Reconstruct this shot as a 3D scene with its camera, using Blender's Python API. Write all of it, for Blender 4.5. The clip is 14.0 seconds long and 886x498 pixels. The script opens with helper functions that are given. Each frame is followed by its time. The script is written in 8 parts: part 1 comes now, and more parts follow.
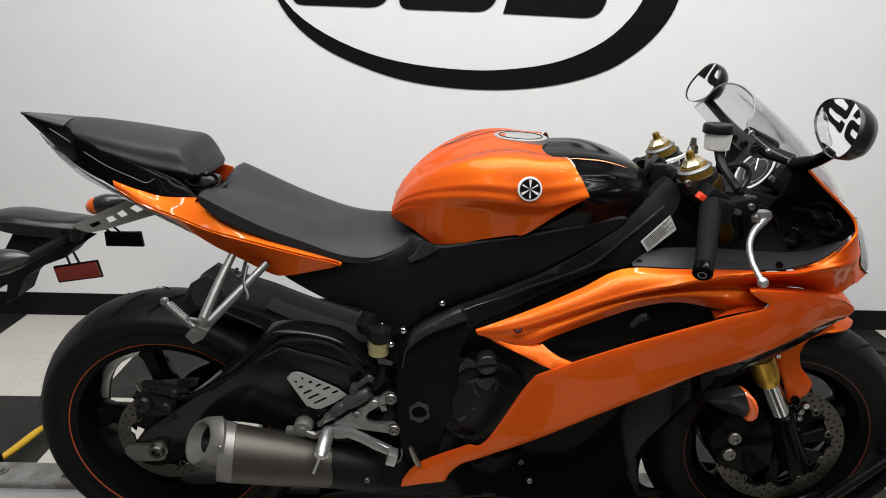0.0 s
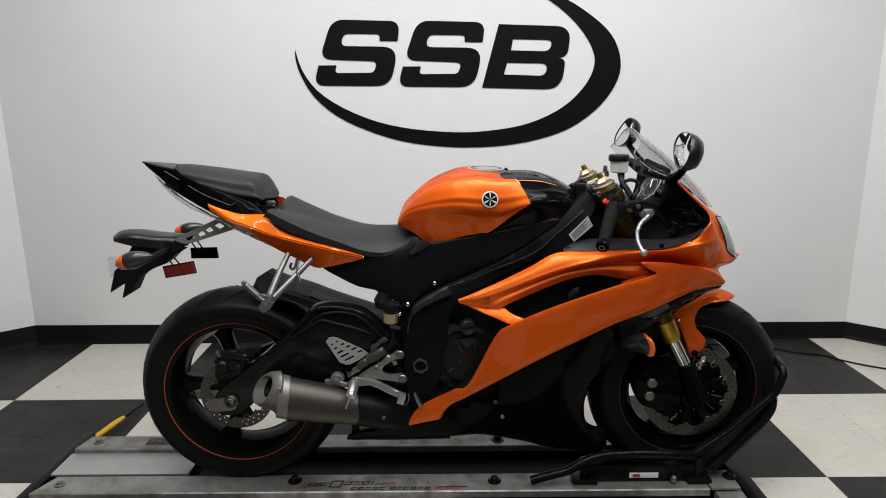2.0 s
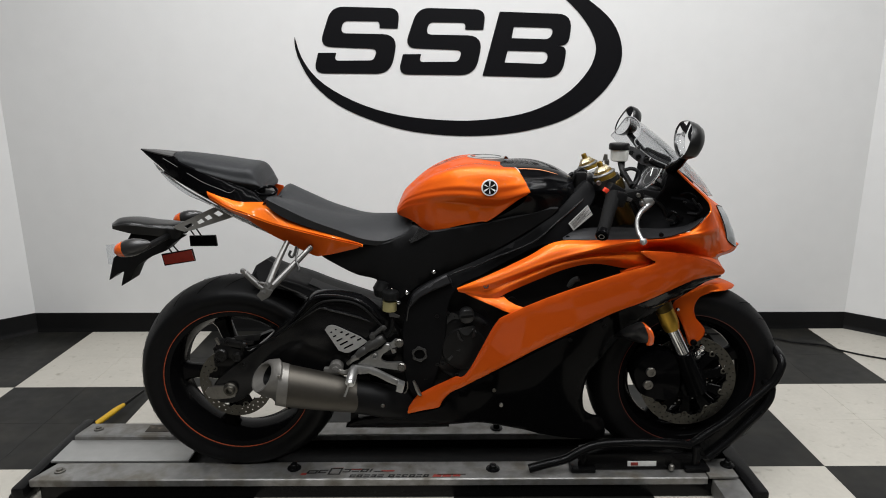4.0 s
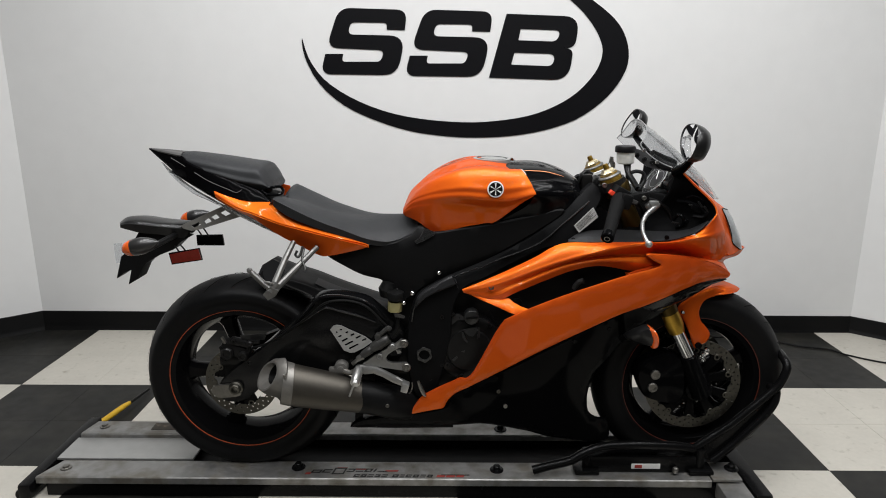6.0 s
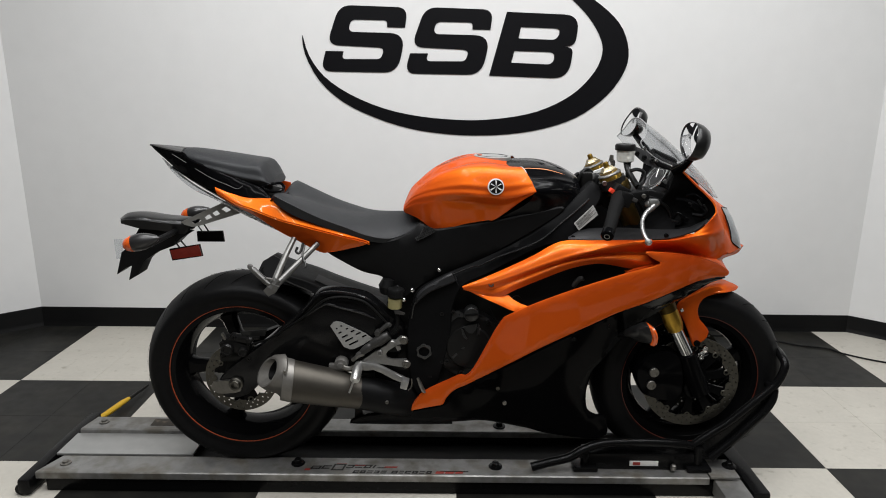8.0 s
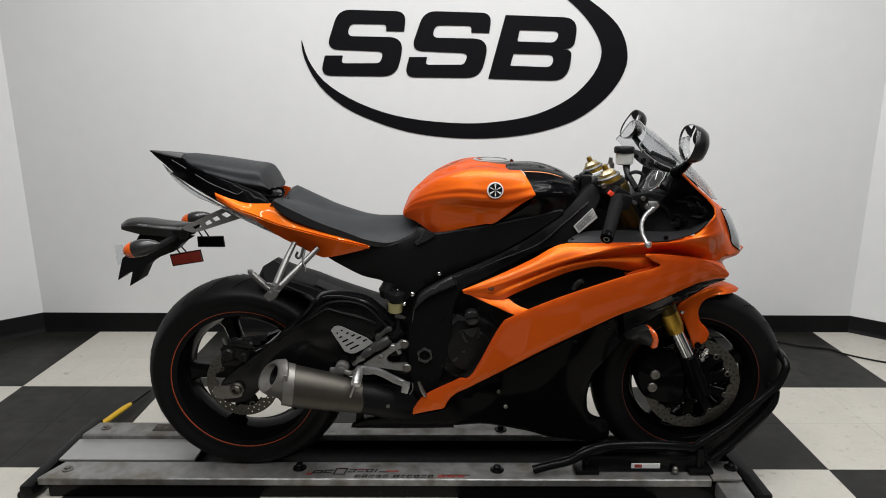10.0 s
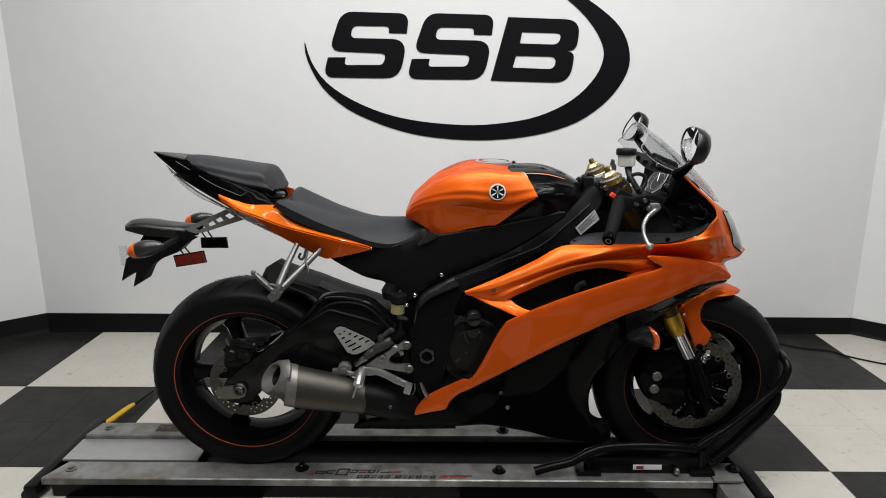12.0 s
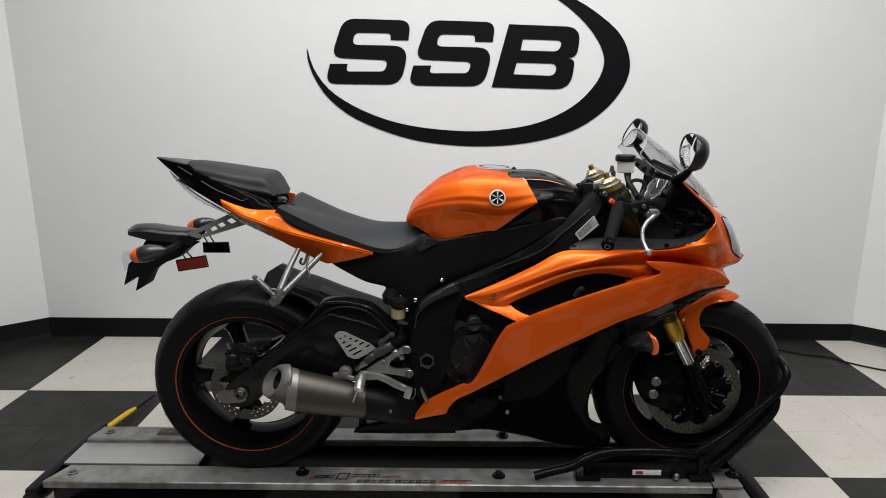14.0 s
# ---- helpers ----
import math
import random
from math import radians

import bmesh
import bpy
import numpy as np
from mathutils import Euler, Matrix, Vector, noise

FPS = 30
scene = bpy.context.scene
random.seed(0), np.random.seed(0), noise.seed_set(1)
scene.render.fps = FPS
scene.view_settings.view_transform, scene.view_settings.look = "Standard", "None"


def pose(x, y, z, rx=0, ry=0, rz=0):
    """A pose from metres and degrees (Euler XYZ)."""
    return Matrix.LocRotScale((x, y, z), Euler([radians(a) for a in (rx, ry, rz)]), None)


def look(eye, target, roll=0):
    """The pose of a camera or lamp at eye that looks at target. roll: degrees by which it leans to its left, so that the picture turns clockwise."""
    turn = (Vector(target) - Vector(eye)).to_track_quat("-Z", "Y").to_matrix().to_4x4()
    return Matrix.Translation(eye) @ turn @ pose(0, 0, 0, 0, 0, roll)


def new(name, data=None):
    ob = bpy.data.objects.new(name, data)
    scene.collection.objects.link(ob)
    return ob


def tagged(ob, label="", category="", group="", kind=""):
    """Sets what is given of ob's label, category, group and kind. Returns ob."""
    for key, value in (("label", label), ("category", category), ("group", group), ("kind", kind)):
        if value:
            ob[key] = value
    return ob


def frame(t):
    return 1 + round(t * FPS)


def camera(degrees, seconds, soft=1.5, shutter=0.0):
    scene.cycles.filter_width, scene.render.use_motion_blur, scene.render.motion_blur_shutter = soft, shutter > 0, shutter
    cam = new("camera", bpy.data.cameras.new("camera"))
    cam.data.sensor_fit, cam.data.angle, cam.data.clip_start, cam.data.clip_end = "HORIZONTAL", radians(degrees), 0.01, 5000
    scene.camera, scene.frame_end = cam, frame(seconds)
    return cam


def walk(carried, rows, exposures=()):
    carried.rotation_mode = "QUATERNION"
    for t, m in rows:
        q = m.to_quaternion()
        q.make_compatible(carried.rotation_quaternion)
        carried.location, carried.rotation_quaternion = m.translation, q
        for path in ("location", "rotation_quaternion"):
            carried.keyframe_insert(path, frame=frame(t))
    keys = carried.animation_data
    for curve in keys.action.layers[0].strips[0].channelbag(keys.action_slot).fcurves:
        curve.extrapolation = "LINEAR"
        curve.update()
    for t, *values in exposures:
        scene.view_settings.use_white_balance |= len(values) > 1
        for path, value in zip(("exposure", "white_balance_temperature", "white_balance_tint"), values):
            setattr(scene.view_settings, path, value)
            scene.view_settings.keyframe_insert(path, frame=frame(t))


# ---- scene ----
cam = camera(67.6, 14.0, soft=1.0)
PATH = [
    (0, (-0.063, 0.167, 1.242), (-0.052, 2.054, 0.58), 1.2),
    (0.5, (0.017, -0.14, 1.236), (-0.038, 1.758, 0.609), -1.6),
    (1, (-0.014, -0.33, 1.235), (-0.062, 1.604, 0.727), -0.0),
    (1.5, (-0.031, -0.434, 1.232), (-0.04, 1.507, 0.751), 0.8),
    (2, (-0.027, -0.428, 1.229), (-0.031, 1.519, 0.774), -0.5),
    (2.5, (-0.024, -0.422, 1.227), (-0.026, 1.522, 0.757), -0.6),
    (3, (-0.022, -0.422, 1.226), (-0.021, 1.52, 0.747), -0.6),
    (5.5, (-0.028, -0.431, 1.225), (-0.047, 1.508, 0.736), 0.1),
    (6, (-0.026, -0.431, 1.226), (-0.046, 1.51, 0.744), 0.0),
    (6.5, (-0.023, -0.435, 1.226), (-0.052, 1.505, 0.74), 0.1),
    (7, (-0.026, -0.435, 1.226), (-0.042, 1.506, 0.745), -0.5),
    (7.5, (-0.03, -0.436, 1.225), (-0.042, 1.504, 0.738), -0.0),
    (8, (-0.032, -0.437, 1.224), (-0.046, 1.503, 0.737), 0.3),
    (10.5, (-0.027, -0.438, 1.23), (-0.046, 1.504, 0.753), -0.2),
    (11, (-0.028, -0.439, 1.231), (-0.047, 1.504, 0.756), -0.1),
    (11.5, (-0.028, -0.443, 1.23), (-0.048, 1.5, 0.755), -0.1),
    (12, (-0.028, -0.444, 1.23), (-0.053, 1.498, 0.754), -0.1),
    (12.5, (-0.027, -0.447, 1.231), (-0.047, 1.498, 0.762), -0.3),
    (13, (-0.021, -0.452, 1.232), (-0.053, 1.493, 0.768), -0.4),
    (13.5, (-0.021, -0.456, 1.23), (-0.051, 1.489, 0.763), -0.4),
    (14, (-0.024, -0.456, 1.231), (-0.054, 1.491, 0.772), 0.0),
]
walk(cam, [(t, look(eye, target, roll)) for t, eye, target, roll in PATH],
     [(0.0, 0.20), (0.6, 0.20), (1.1, 0.16), (1.6, 0.0), (14.0, 0.0)])


# ---- world and light ----
world = bpy.data.worlds.new("world")
world.use_nodes = True
world.node_tree.nodes["Background"].inputs[0].default_value = (0.9, 0.95, 1.0, 1)
world.node_tree.nodes["Background"].inputs[1].default_value = 0.02
scene.world = world
scene.view_settings.exposure = 0.0
YB = 1.50          # the motorcycle's middle plane
WALL = 2.77        # the back wall
CEIL = 3.0
LAMPS = [(0.15, -2.7, 9), (0.15, -1.5, 9), (0.15, -0.3, 40), (0.15, 0.45, 40), (0.15, 1.05, 40), (0.15, 1.62, 40)]


def tube_lamp(x, y, watts):
    data = bpy.data.lights.new("tube_light", "AREA")
    data.shape, data.size, data.size_y = "RECTANGLE", 3.6, 0.08
    data.energy, data.color = watts, (0.985, 0.99, 1.0)
    ob = new("tube_light", data)
    ob.matrix_world = pose(x, y, CEIL - 0.10, 0, 0, 0)


for lamp_x, lamp_y, lamp_watts in LAMPS:
    tube_lamp(lamp_x, lamp_y, lamp_watts)


# ---- materials ----
def material(name, colour, rough=0.5, metal=0.0, coat=0.0, grain=0.0, grain_scale=60.0, bump=0.0, bump_scale=300.0,
             rough_var=0.0, trans=0.0, ior=1.45, emit=0.0, coat_rough=0.03, spec=0.5, dirt=None):
    """A principled surface with variation of colour at two scales, of gloss, and fine relief."""
    m = bpy.data.materials.new(name)
    m.use_nodes = True
    nt = m.node_tree
    bsdf = nt.nodes["Principled BSDF"]
    bsdf.inputs["Roughness"].default_value = rough
    bsdf.inputs["Specular IOR Level"].default_value = spec
    bsdf.inputs["Metallic"].default_value = metal
    bsdf.inputs["Coat Weight"].default_value = coat
    bsdf.inputs["Coat Roughness"].default_value = coat_rough
    bsdf.inputs["Transmission Weight"].default_value = trans
    bsdf.inputs["IOR"].default_value = ior
    bsdf.inputs["Base Color"].default_value = (*colour, 1)
    coord = nt.nodes.new("ShaderNodeNewGeometry")

    def noise_at(scale, detail):
        n = nt.nodes.new("ShaderNodeTexNoise")
        n.inputs["Scale"].default_value, n.inputs["Detail"].default_value = scale, detail
        nt.links.new(coord.outputs["Position"], n.inputs["Vector"])
        return n.outputs["Fac"]

    if grain:
        fine, broad = noise_at(grain_scale, 5), noise_at(grain_scale * 0.12, 3)
        add = nt.nodes.new("ShaderNodeMath")
        add.operation = "ADD"
        nt.links.new(fine, add.inputs[0]), nt.links.new(broad, add.inputs[1])
        ramp = nt.nodes.new("ShaderNodeMapRange")
        ramp.inputs["From Min"].default_value, ramp.inputs["From Max"].default_value = 0.6, 1.4
        ramp.inputs["To Min"].default_value, ramp.inputs["To Max"].default_value = 1 - grain, 1 + grain
        nt.links.new(add.outputs[0], ramp.inputs["Value"])
        mul = nt.nodes.new("ShaderNodeVectorMath")
        mul.operation = "SCALE"
        mul.inputs[0].default_value = colour
        nt.links.new(ramp.outputs[0], mul.inputs["Scale"])
        nt.links.new(mul.outputs[0], bsdf.inputs["Base Color"])
    if dirt:
        dirt_colour, low, high, dirt_scale = dirt
        spots = nt.nodes.new("ShaderNodeMapRange")
        spots.inputs["From Min"].default_value, spots.inputs["From Max"].default_value = low, high
        nt.links.new(noise_at(dirt_scale, 8), spots.inputs["Value"])
        mix = nt.nodes.new("ShaderNodeMix")
        mix.data_type = "RGBA"
        mix.inputs[7].default_value = (*dirt_colour, 1)
        nt.links.new(spots.outputs[0], mix.inputs[0])
        if bsdf.inputs["Base Color"].links:
            nt.links.new(bsdf.inputs["Base Color"].links[0].from_socket, mix.inputs[6])
        else:
            mix.inputs[6].default_value = (*colour, 1)
        nt.links.new(mix.outputs[2], bsdf.inputs["Base Color"])
        if metal:
            less = nt.nodes.new("ShaderNodeMapRange")
            less.inputs["To Min"].default_value, less.inputs["To Max"].default_value = metal, metal * 0.2
            nt.links.new(spots.outputs[0], less.inputs["Value"])
            nt.links.new(less.outputs[0], bsdf.inputs["Metallic"])
    if rough_var:
        r = nt.nodes.new("ShaderNodeMapRange")
        r.inputs["To Min"].default_value, r.inputs["To Max"].default_value = max(0.02, rough - rough_var), min(1, rough + rough_var)
        nt.links.new(noise_at(grain_scale * 0.5, 4), r.inputs["Value"])
        nt.links.new(r.outputs[0], bsdf.inputs["Roughness"])
    if bump:
        b = nt.nodes.new("ShaderNodeBump")
        b.inputs["Strength"].default_value, b.inputs["Distance"].default_value = bump, 0.001
        nt.links.new(noise_at(bump_scale, 4), b.inputs["Height"])
        nt.links.new(b.outputs[0], bsdf.inputs["Normal"])
    if emit:
        bsdf.inputs["Emission Color"].default_value = (*colour, 1)
        bsdf.inputs["Emission Strength"].default_value = emit
    return m


def pearl(name, pigment, flake, share):
    """A lacquered pearl paint: a matt pigment and metallic flakes under one clear coat."""
    m = bpy.data.materials.new(name)
    m.use_nodes = True
    nt = m.node_tree
    base = nt.nodes["Principled BSDF"]
    flakes = nt.nodes.new("ShaderNodeBsdfPrincipled")
    mix = nt.nodes.new("ShaderNodeMixShader")
    coord = nt.nodes.new("ShaderNodeNewGeometry")
    for node, colour, rough, metal in ((base, pigment, 0.6, 0.0), (flakes, flake, 0.55, 1.0)):
        node.inputs["Base Color"].default_value = (*colour, 1)
        node.inputs["Roughness"].default_value = rough
        node.inputs["Metallic"].default_value = metal
        node.inputs["Specular IOR Level"].default_value = 0.0 if metal == 0 else 0.5
        node.inputs["Coat Weight"].default_value = 0.32
        node.inputs["Coat Roughness"].default_value = 0.025
    glint = nt.nodes.new("ShaderNodeTexNoise")
    glint.inputs["Scale"].default_value, glint.inputs["Detail"].default_value = 1400.0, 2.0
    nt.links.new(coord.outputs["Position"], glint.inputs["Vector"])
    amount = nt.nodes.new("ShaderNodeMapRange")
    amount.inputs["To Min"].default_value, amount.inputs["To Max"].default_value = share - 0.10, share + 0.10
    nt.links.new(glint.outputs["Fac"], amount.inputs["Value"])
    nt.links.new(amount.outputs[0], mix.inputs[0])
    nt.links.new(base.outputs[0], mix.inputs[1]), nt.links.new(flakes.outputs[0], mix.inputs[2])
    nt.links.new(mix.outputs[0], nt.nodes["Material Output"].inputs["Surface"])
    return m


WALL_PAINT = material("white wall paint", (0.74, 0.74, 0.73), 0.55, grain=0.025, grain_scale=12, bump=0.25, bump_scale=260)
CEILING_PAINT = material("ceiling board", (0.25, 0.25, 0.25), 0.8, grain=0.05, grain_scale=30)
# for walls out of view, kept dark so they bounce little light
DARK_WALL = material("dark unseen wall that cuts fill", (0.05, 0.05, 0.055), 0.7, grain=0.06, grain_scale=8)
TILE_WHITE = material("worn white floor tile", (0.47, 0.447, 0.395), 0.38, spec=0.3, grain=0.07, grain_scale=60, bump=0.15, bump_scale=200, rough_var=0.12, dirt=((0.30, 0.28, 0.235), 0.60, 0.78, 26.0))
TILE_BLACK = material("worn black floor tile", (0.0105, 0.0104, 0.0094), 0.42, spec=0.22, grain=0.22, grain_scale=45, bump=0.15, bump_scale=200, rough_var=0.12, dirt=((0.026, 0.0245, 0.020), 0.46, 0.78, 6.5))
RUBBER_BASE = material("black vinyl baseboard", (0.006, 0.006, 0.006), 0.45, spec=0.15, grain=0.15, grain_scale=20)
DECAL_BLACK = material("black wall vinyl", (0.004, 0.004, 0.005), 0.5, spec=0.12, grain=0.1, grain_scale=10)
ORANGE = pearl("pearl orange paint", (0.42, 0.025, 0.006), (1.0, 0.27, 0.018), 0.38)
GLOSS_BLACK = material("gloss black plastic", (0.0026, 0.0026, 0.0029), 0.10, spec=0.05, rough_var=0.03, grain=0.1)
MATTE_BLACK = material("satin black plastic", (0.0058, 0.0058, 0.0060), 0.42, spec=0.11, grain=0.2, grain_scale=90, bump=0.1, bump_scale=900, rough_var=0.08)
FRAME_BLACK = material("satin black frame paint", (0.0054, 0.0054, 0.0057), 0.48, spec=0.05, grain=0.15, grain_scale=60, rough_var=0.08)
ENGINE_BLACK = material("black engine casting", (0.0062, 0.006, 0.0059), 0.30, spec=0.22, grain=0.3, grain_scale=120, bump=0.3, bump_scale=700)
SEAT_VINYL = material("black seat vinyl", (0.0175, 0.0185, 0.020), 0.5, spec=0.3, grain=0.12, grain_scale=140, bump=0.35, bump_scale=1100, rough_var=0.06)
TYRE = material("black tyre rubber", (0.0050, 0.0050, 0.0052), 0.46, spec=0.14, grain=0.25, grain_scale=70, bump=0.3, bump_scale=500)
RIM_BLACK = material("gloss black rim paint", (0.0034, 0.0034, 0.0036), 0.15, spec=0.06, grain=0.1)
STRIPE_ORANGE = material("orange rim stripe", (0.35, 0.055, 0.012), 0.4)
CAST_SILVER = material("cast aluminium", (0.45, 0.45, 0.44), 0.38, metal=0.9, grain=0.12, grain_scale=120, bump=0.2, bump_scale=600, rough_var=0.1)
ALU_PLATE = material("scuffed aluminium rail", (0.25, 0.248, 0.24), 0.44, metal=0.7, grain=0.30, grain_scale=38, bump=0.25, bump_scale=300, rough_var=0.15, dirt=((0.11, 0.10, 0.082), 0.44, 0.66, 16.0))
CHROME = material("polished chrome", (0.75, 0.75, 0.75), 0.12, metal=1.0, rough_var=0.04)
STEEL = material("machined steel", (0.26, 0.25, 0.23), 0.4, metal=1.0, grain=0.2, grain_scale=150, rough_var=0.1)
TITANIUM = material("satin titanium", (0.072, 0.066, 0.056), 0.48, metal=0.85, grain=0.10, grain_scale=80, rough_var=0.06)
GOLD = material("gold anodised metal", (0.33, 0.205, 0.035), 0.40, metal=1.0, grain=0.12, grain_scale=100, rough_var=0.08)
GREY_PLASTIC = material("grey plastic", (0.045, 0.044, 0.043), 0.42, spec=0.4, grain=0.12, grain_scale=120, bump=0.1, bump_scale=900)
GREY_METAL = material("grey painted steel", (0.12, 0.116, 0.108), 0.45, metal=0.3, grain=0.12, grain_scale=90)
AMBER = material("amber lens", (0.62, 0.095, 0.012), 0.2, coat=0.7, grain=0.08, grain_scale=300)
RED_LENS = material("red reflector lens", (0.11, 0.009, 0.005), 0.25, coat=0.2, grain=0.2, grain_scale=500)
CLEAR = material("clear acrylic", (0.78, 0.79, 0.80), 0.03, trans=1.0, ior=1.2)
LAMP_GLASS = material("clear lamp lens", (0.86, 0.88, 0.9), 0.06, trans=0.85, ior=1.3)
MIRROR = material("mirror glass", (0.9, 0.9, 0.9), 0.01, metal=1.0)
MILKY = material("milky reservoir plastic", (0.60, 0.60, 0.56), 0.4, trans=0.25)
BRAKE_FLUID = material("yellowed reservoir plastic", (0.30, 0.265, 0.12), 0.35, trans=0.15, grain=0.1)
WHITE_STICKER = material("white sticker", (0.7, 0.7, 0.68), 0.45, grain=0.04)
INK_GREY = material("grey printed ink", (0.22, 0.22, 0.22), 0.5)
INK_RED = material("red printed ink", (0.26, 0.03, 0.022), 0.5, grain=0.3, grain_scale=200)
INK_DARK = material("worn dark print", (0.010, 0.009, 0.008), 0.5, grain=0.4, grain_scale=260)
# black print, and also the shade painted into holes and slots
INK_AND_HOLE_BLACK = material("black ink and hole shade", (0.004, 0.004, 0.004), 0.5, spec=0.1)
RED_PLASTIC = material("red switch plastic", (0.7, 0.05, 0.02), 0.4)
YELLOW_PLASTIC = material("yellow plastic grip", (0.55, 0.33, 0.015), 0.4, grain=0.08)
STEEL_BLACK = material("black painted steel tube", (0.0042, 0.0042, 0.0044), 0.25, spec=0.16, grain=0.15, rough_var=0.06)
HOSE = material("black rubber hose", (0.0045, 0.0045, 0.0045), 0.4, spec=0.2)
DIAL_FACE = material("grey dial face", (0.025, 0.025, 0.025), 0.6, spec=0.1)
STRIPE_FAINT = material("dull orange rim stripe", (0.10, 0.016, 0.006), 0.45)
POD_GREY = material("grey signal housing", (0.020, 0.0195, 0.0195), 0.30, coat=0.3, grain=0.1, grain_scale=120)
DISC_STEEL = material("dull brake disc steel", (0.105, 0.10, 0.086), 0.42, metal=1.0, grain=0.2, grain_scale=150, rough_var=0.1)
CAP_METAL = material("satin muffler cap metal", (0.18, 0.172, 0.158), 0.42, metal=0.6, grain=0.15, grain_scale=100, rough_var=0.08)
EDGE_BLACK = material("glossy black edge bead", (0.006, 0.006, 0.0065), 0.25, spec=0.6)
GROOVE = material("tread groove", (0.0015, 0.0015, 0.0015), 0.8, spec=0.05)
ALU_CLEAN = material("plain aluminium sheet", (0.40, 0.40, 0.39), 0.42, metal=0.6, grain=0.10, grain_scale=30, rough_var=0.1)
SCREEN_EDGE = material("pale acrylic edge", (0.28, 0.285, 0.29), 0.3, trans=0.3)
DOTTED = material("dotted black rubber", (0.006, 0.006, 0.006), 0.5, spec=0.15, grain=0.6, grain_scale=700, bump=1.0, bump_scale=450)
INNER_BLACK = material("dull black inner plastic", (0.0038, 0.0038, 0.0040), 0.6, spec=0.02, grain=0.3, grain_scale=80, bump=0.2, bump_scale=400)
WEDGE_BLACK = material("polished black plastic", (0.0025, 0.0025, 0.003), 0.14, spec=0.2, rough_var=0.04, grain=0.1)
LEDGE_GREY = material("satin dark grey plastic", (0.014, 0.014, 0.015), 0.45, spec=0.3, grain=0.12, grain_scale=90, bump=0.15, bump_scale=900)
HANGER_ALU = material("pale cast aluminium", (0.31, 0.308, 0.30), 0.45, metal=0.9, grain=0.15, grain_scale=110, bump=0.15, bump_scale=600, rough_var=0.1)
SATIN_ALU = material("dull cast aluminium", (0.20, 0.198, 0.19), 0.45, metal=0.9, grain=0.15, grain_scale=110, bump=0.15, bump_scale=600, rough_var=0.1)
HEADLAMP = material("pale headlamp lens", (0.40, 0.42, 0.43), 0.14, trans=0.25, ior=1.4, coat=0.6, grain=0.1, grain_scale=90)
BRACKET_GREY = material("brushed grey bracket steel", (0.20, 0.195, 0.18), 0.42, metal=0.2, grain=0.12, grain_scale=90)
EMBOSS_GREY = material("dark grey casting", (0.015, 0.015, 0.015), 0.30, spec=0.5, grain=0.25, grain_scale=140, rough_var=0.1)
LINK_GREY = material("grimy grey steel", (0.050, 0.049, 0.047), 0.40, metal=0.5, grain=0.3, grain_scale=120, rough_var=0.12)
GRIP_RUBBER = material("dusty black grip rubber", (0.0065, 0.0065, 0.0065), 0.6, spec=0.05, grain=0.2, grain_scale=160, bump=0.3, bump_scale=900)
RUST_DARK = material("rusty dark recess", (0.030, 0.024, 0.017), 0.7, grain=0.6, grain_scale=60, dirt=((0.16, 0.13, 0.09), 0.55, 0.70, 30.0))
PALE_GOLD = material("pale gold anodised metal", (0.42, 0.36, 0.24), 0.32, metal=0.9, grain=0.12, grain_scale=100, rough_var=0.08)
STAY_GREY = material("grey cast stay", (0.035, 0.035, 0.036), 0.38, spec=0.4, grain=0.2, grain_scale=110)
DOT_GREY = material("rubber dots paled as if lit", (0.05, 0.05, 0.05), 0.5, spec=0.4)
LABEL_GREY = material("faded white label", (0.34, 0.34, 0.325), 0.5, grain=0.08, grain_scale=160)
SCRIPT_GREY = material("pale grey print", (0.14, 0.14, 0.14), 0.4)
PALE_ORANGE = material("pale orange vinyl", (0.75, 0.28, 0.12), 0.4)
HOOD_GREY = material("dark grey hood plastic", (0.009, 0.009, 0.009), 0.28, spec=0.4, grain=0.15, grain_scale=120, bump=0.1, bump_scale=900)
GOLD_DIM = material("dark gold metal", (0.07, 0.045, 0.010), 0.4, metal=0.8, grain=0.15, grain_scale=90)
SWINGARM_BLACK = material("black swingarm paint", (0.0045, 0.0045, 0.0048), 0.18, spec=0.24, grain=0.2, grain_scale=60, bump=0.08, bump_scale=500, rough_var=0.08)
COVER_BLACK = material("black tank cover paint", (0.0022, 0.0022, 0.0026), 0.16, spec=0.12, grain=0.1, rough_var=0.04)
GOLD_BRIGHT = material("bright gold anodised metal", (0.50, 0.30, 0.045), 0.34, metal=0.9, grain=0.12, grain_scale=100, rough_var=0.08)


# ---- building helpers ----
def part(name, bm, mat, parent=None, label="", smooth=35):
    """Links a bmesh as one mesh object, smooth but for edges sharper than the angle."""
    bmesh.ops.recalc_face_normals(bm, faces=bm.faces)
    for f in bm.faces:
        f.smooth = True
    limit = radians(smooth)
    for e in bm.edges:
        if len(e.link_faces) == 2 and e.calc_face_angle(0) > limit:
            e.smooth = False
    me = bpy.data.meshes.new(name)
    bm.to_mesh(me)
    bm.free()
    me.materials.append(mat)
    ob = new(name, me)
    if parent:
        ob.parent = parent
        ob.matrix_parent_inverse = parent.matrix_world.inverted()
    if label:
        ob["label"] = label
    return ob


def thing(name, at, label, category, group="", kind=""):
    ob = new(name)
    ob.empty_display_size = 0.05
    ob.matrix_world = Matrix.Translation(at)
    bpy.context.view_layer.update()
    return tagged(ob, label, category, group, kind)


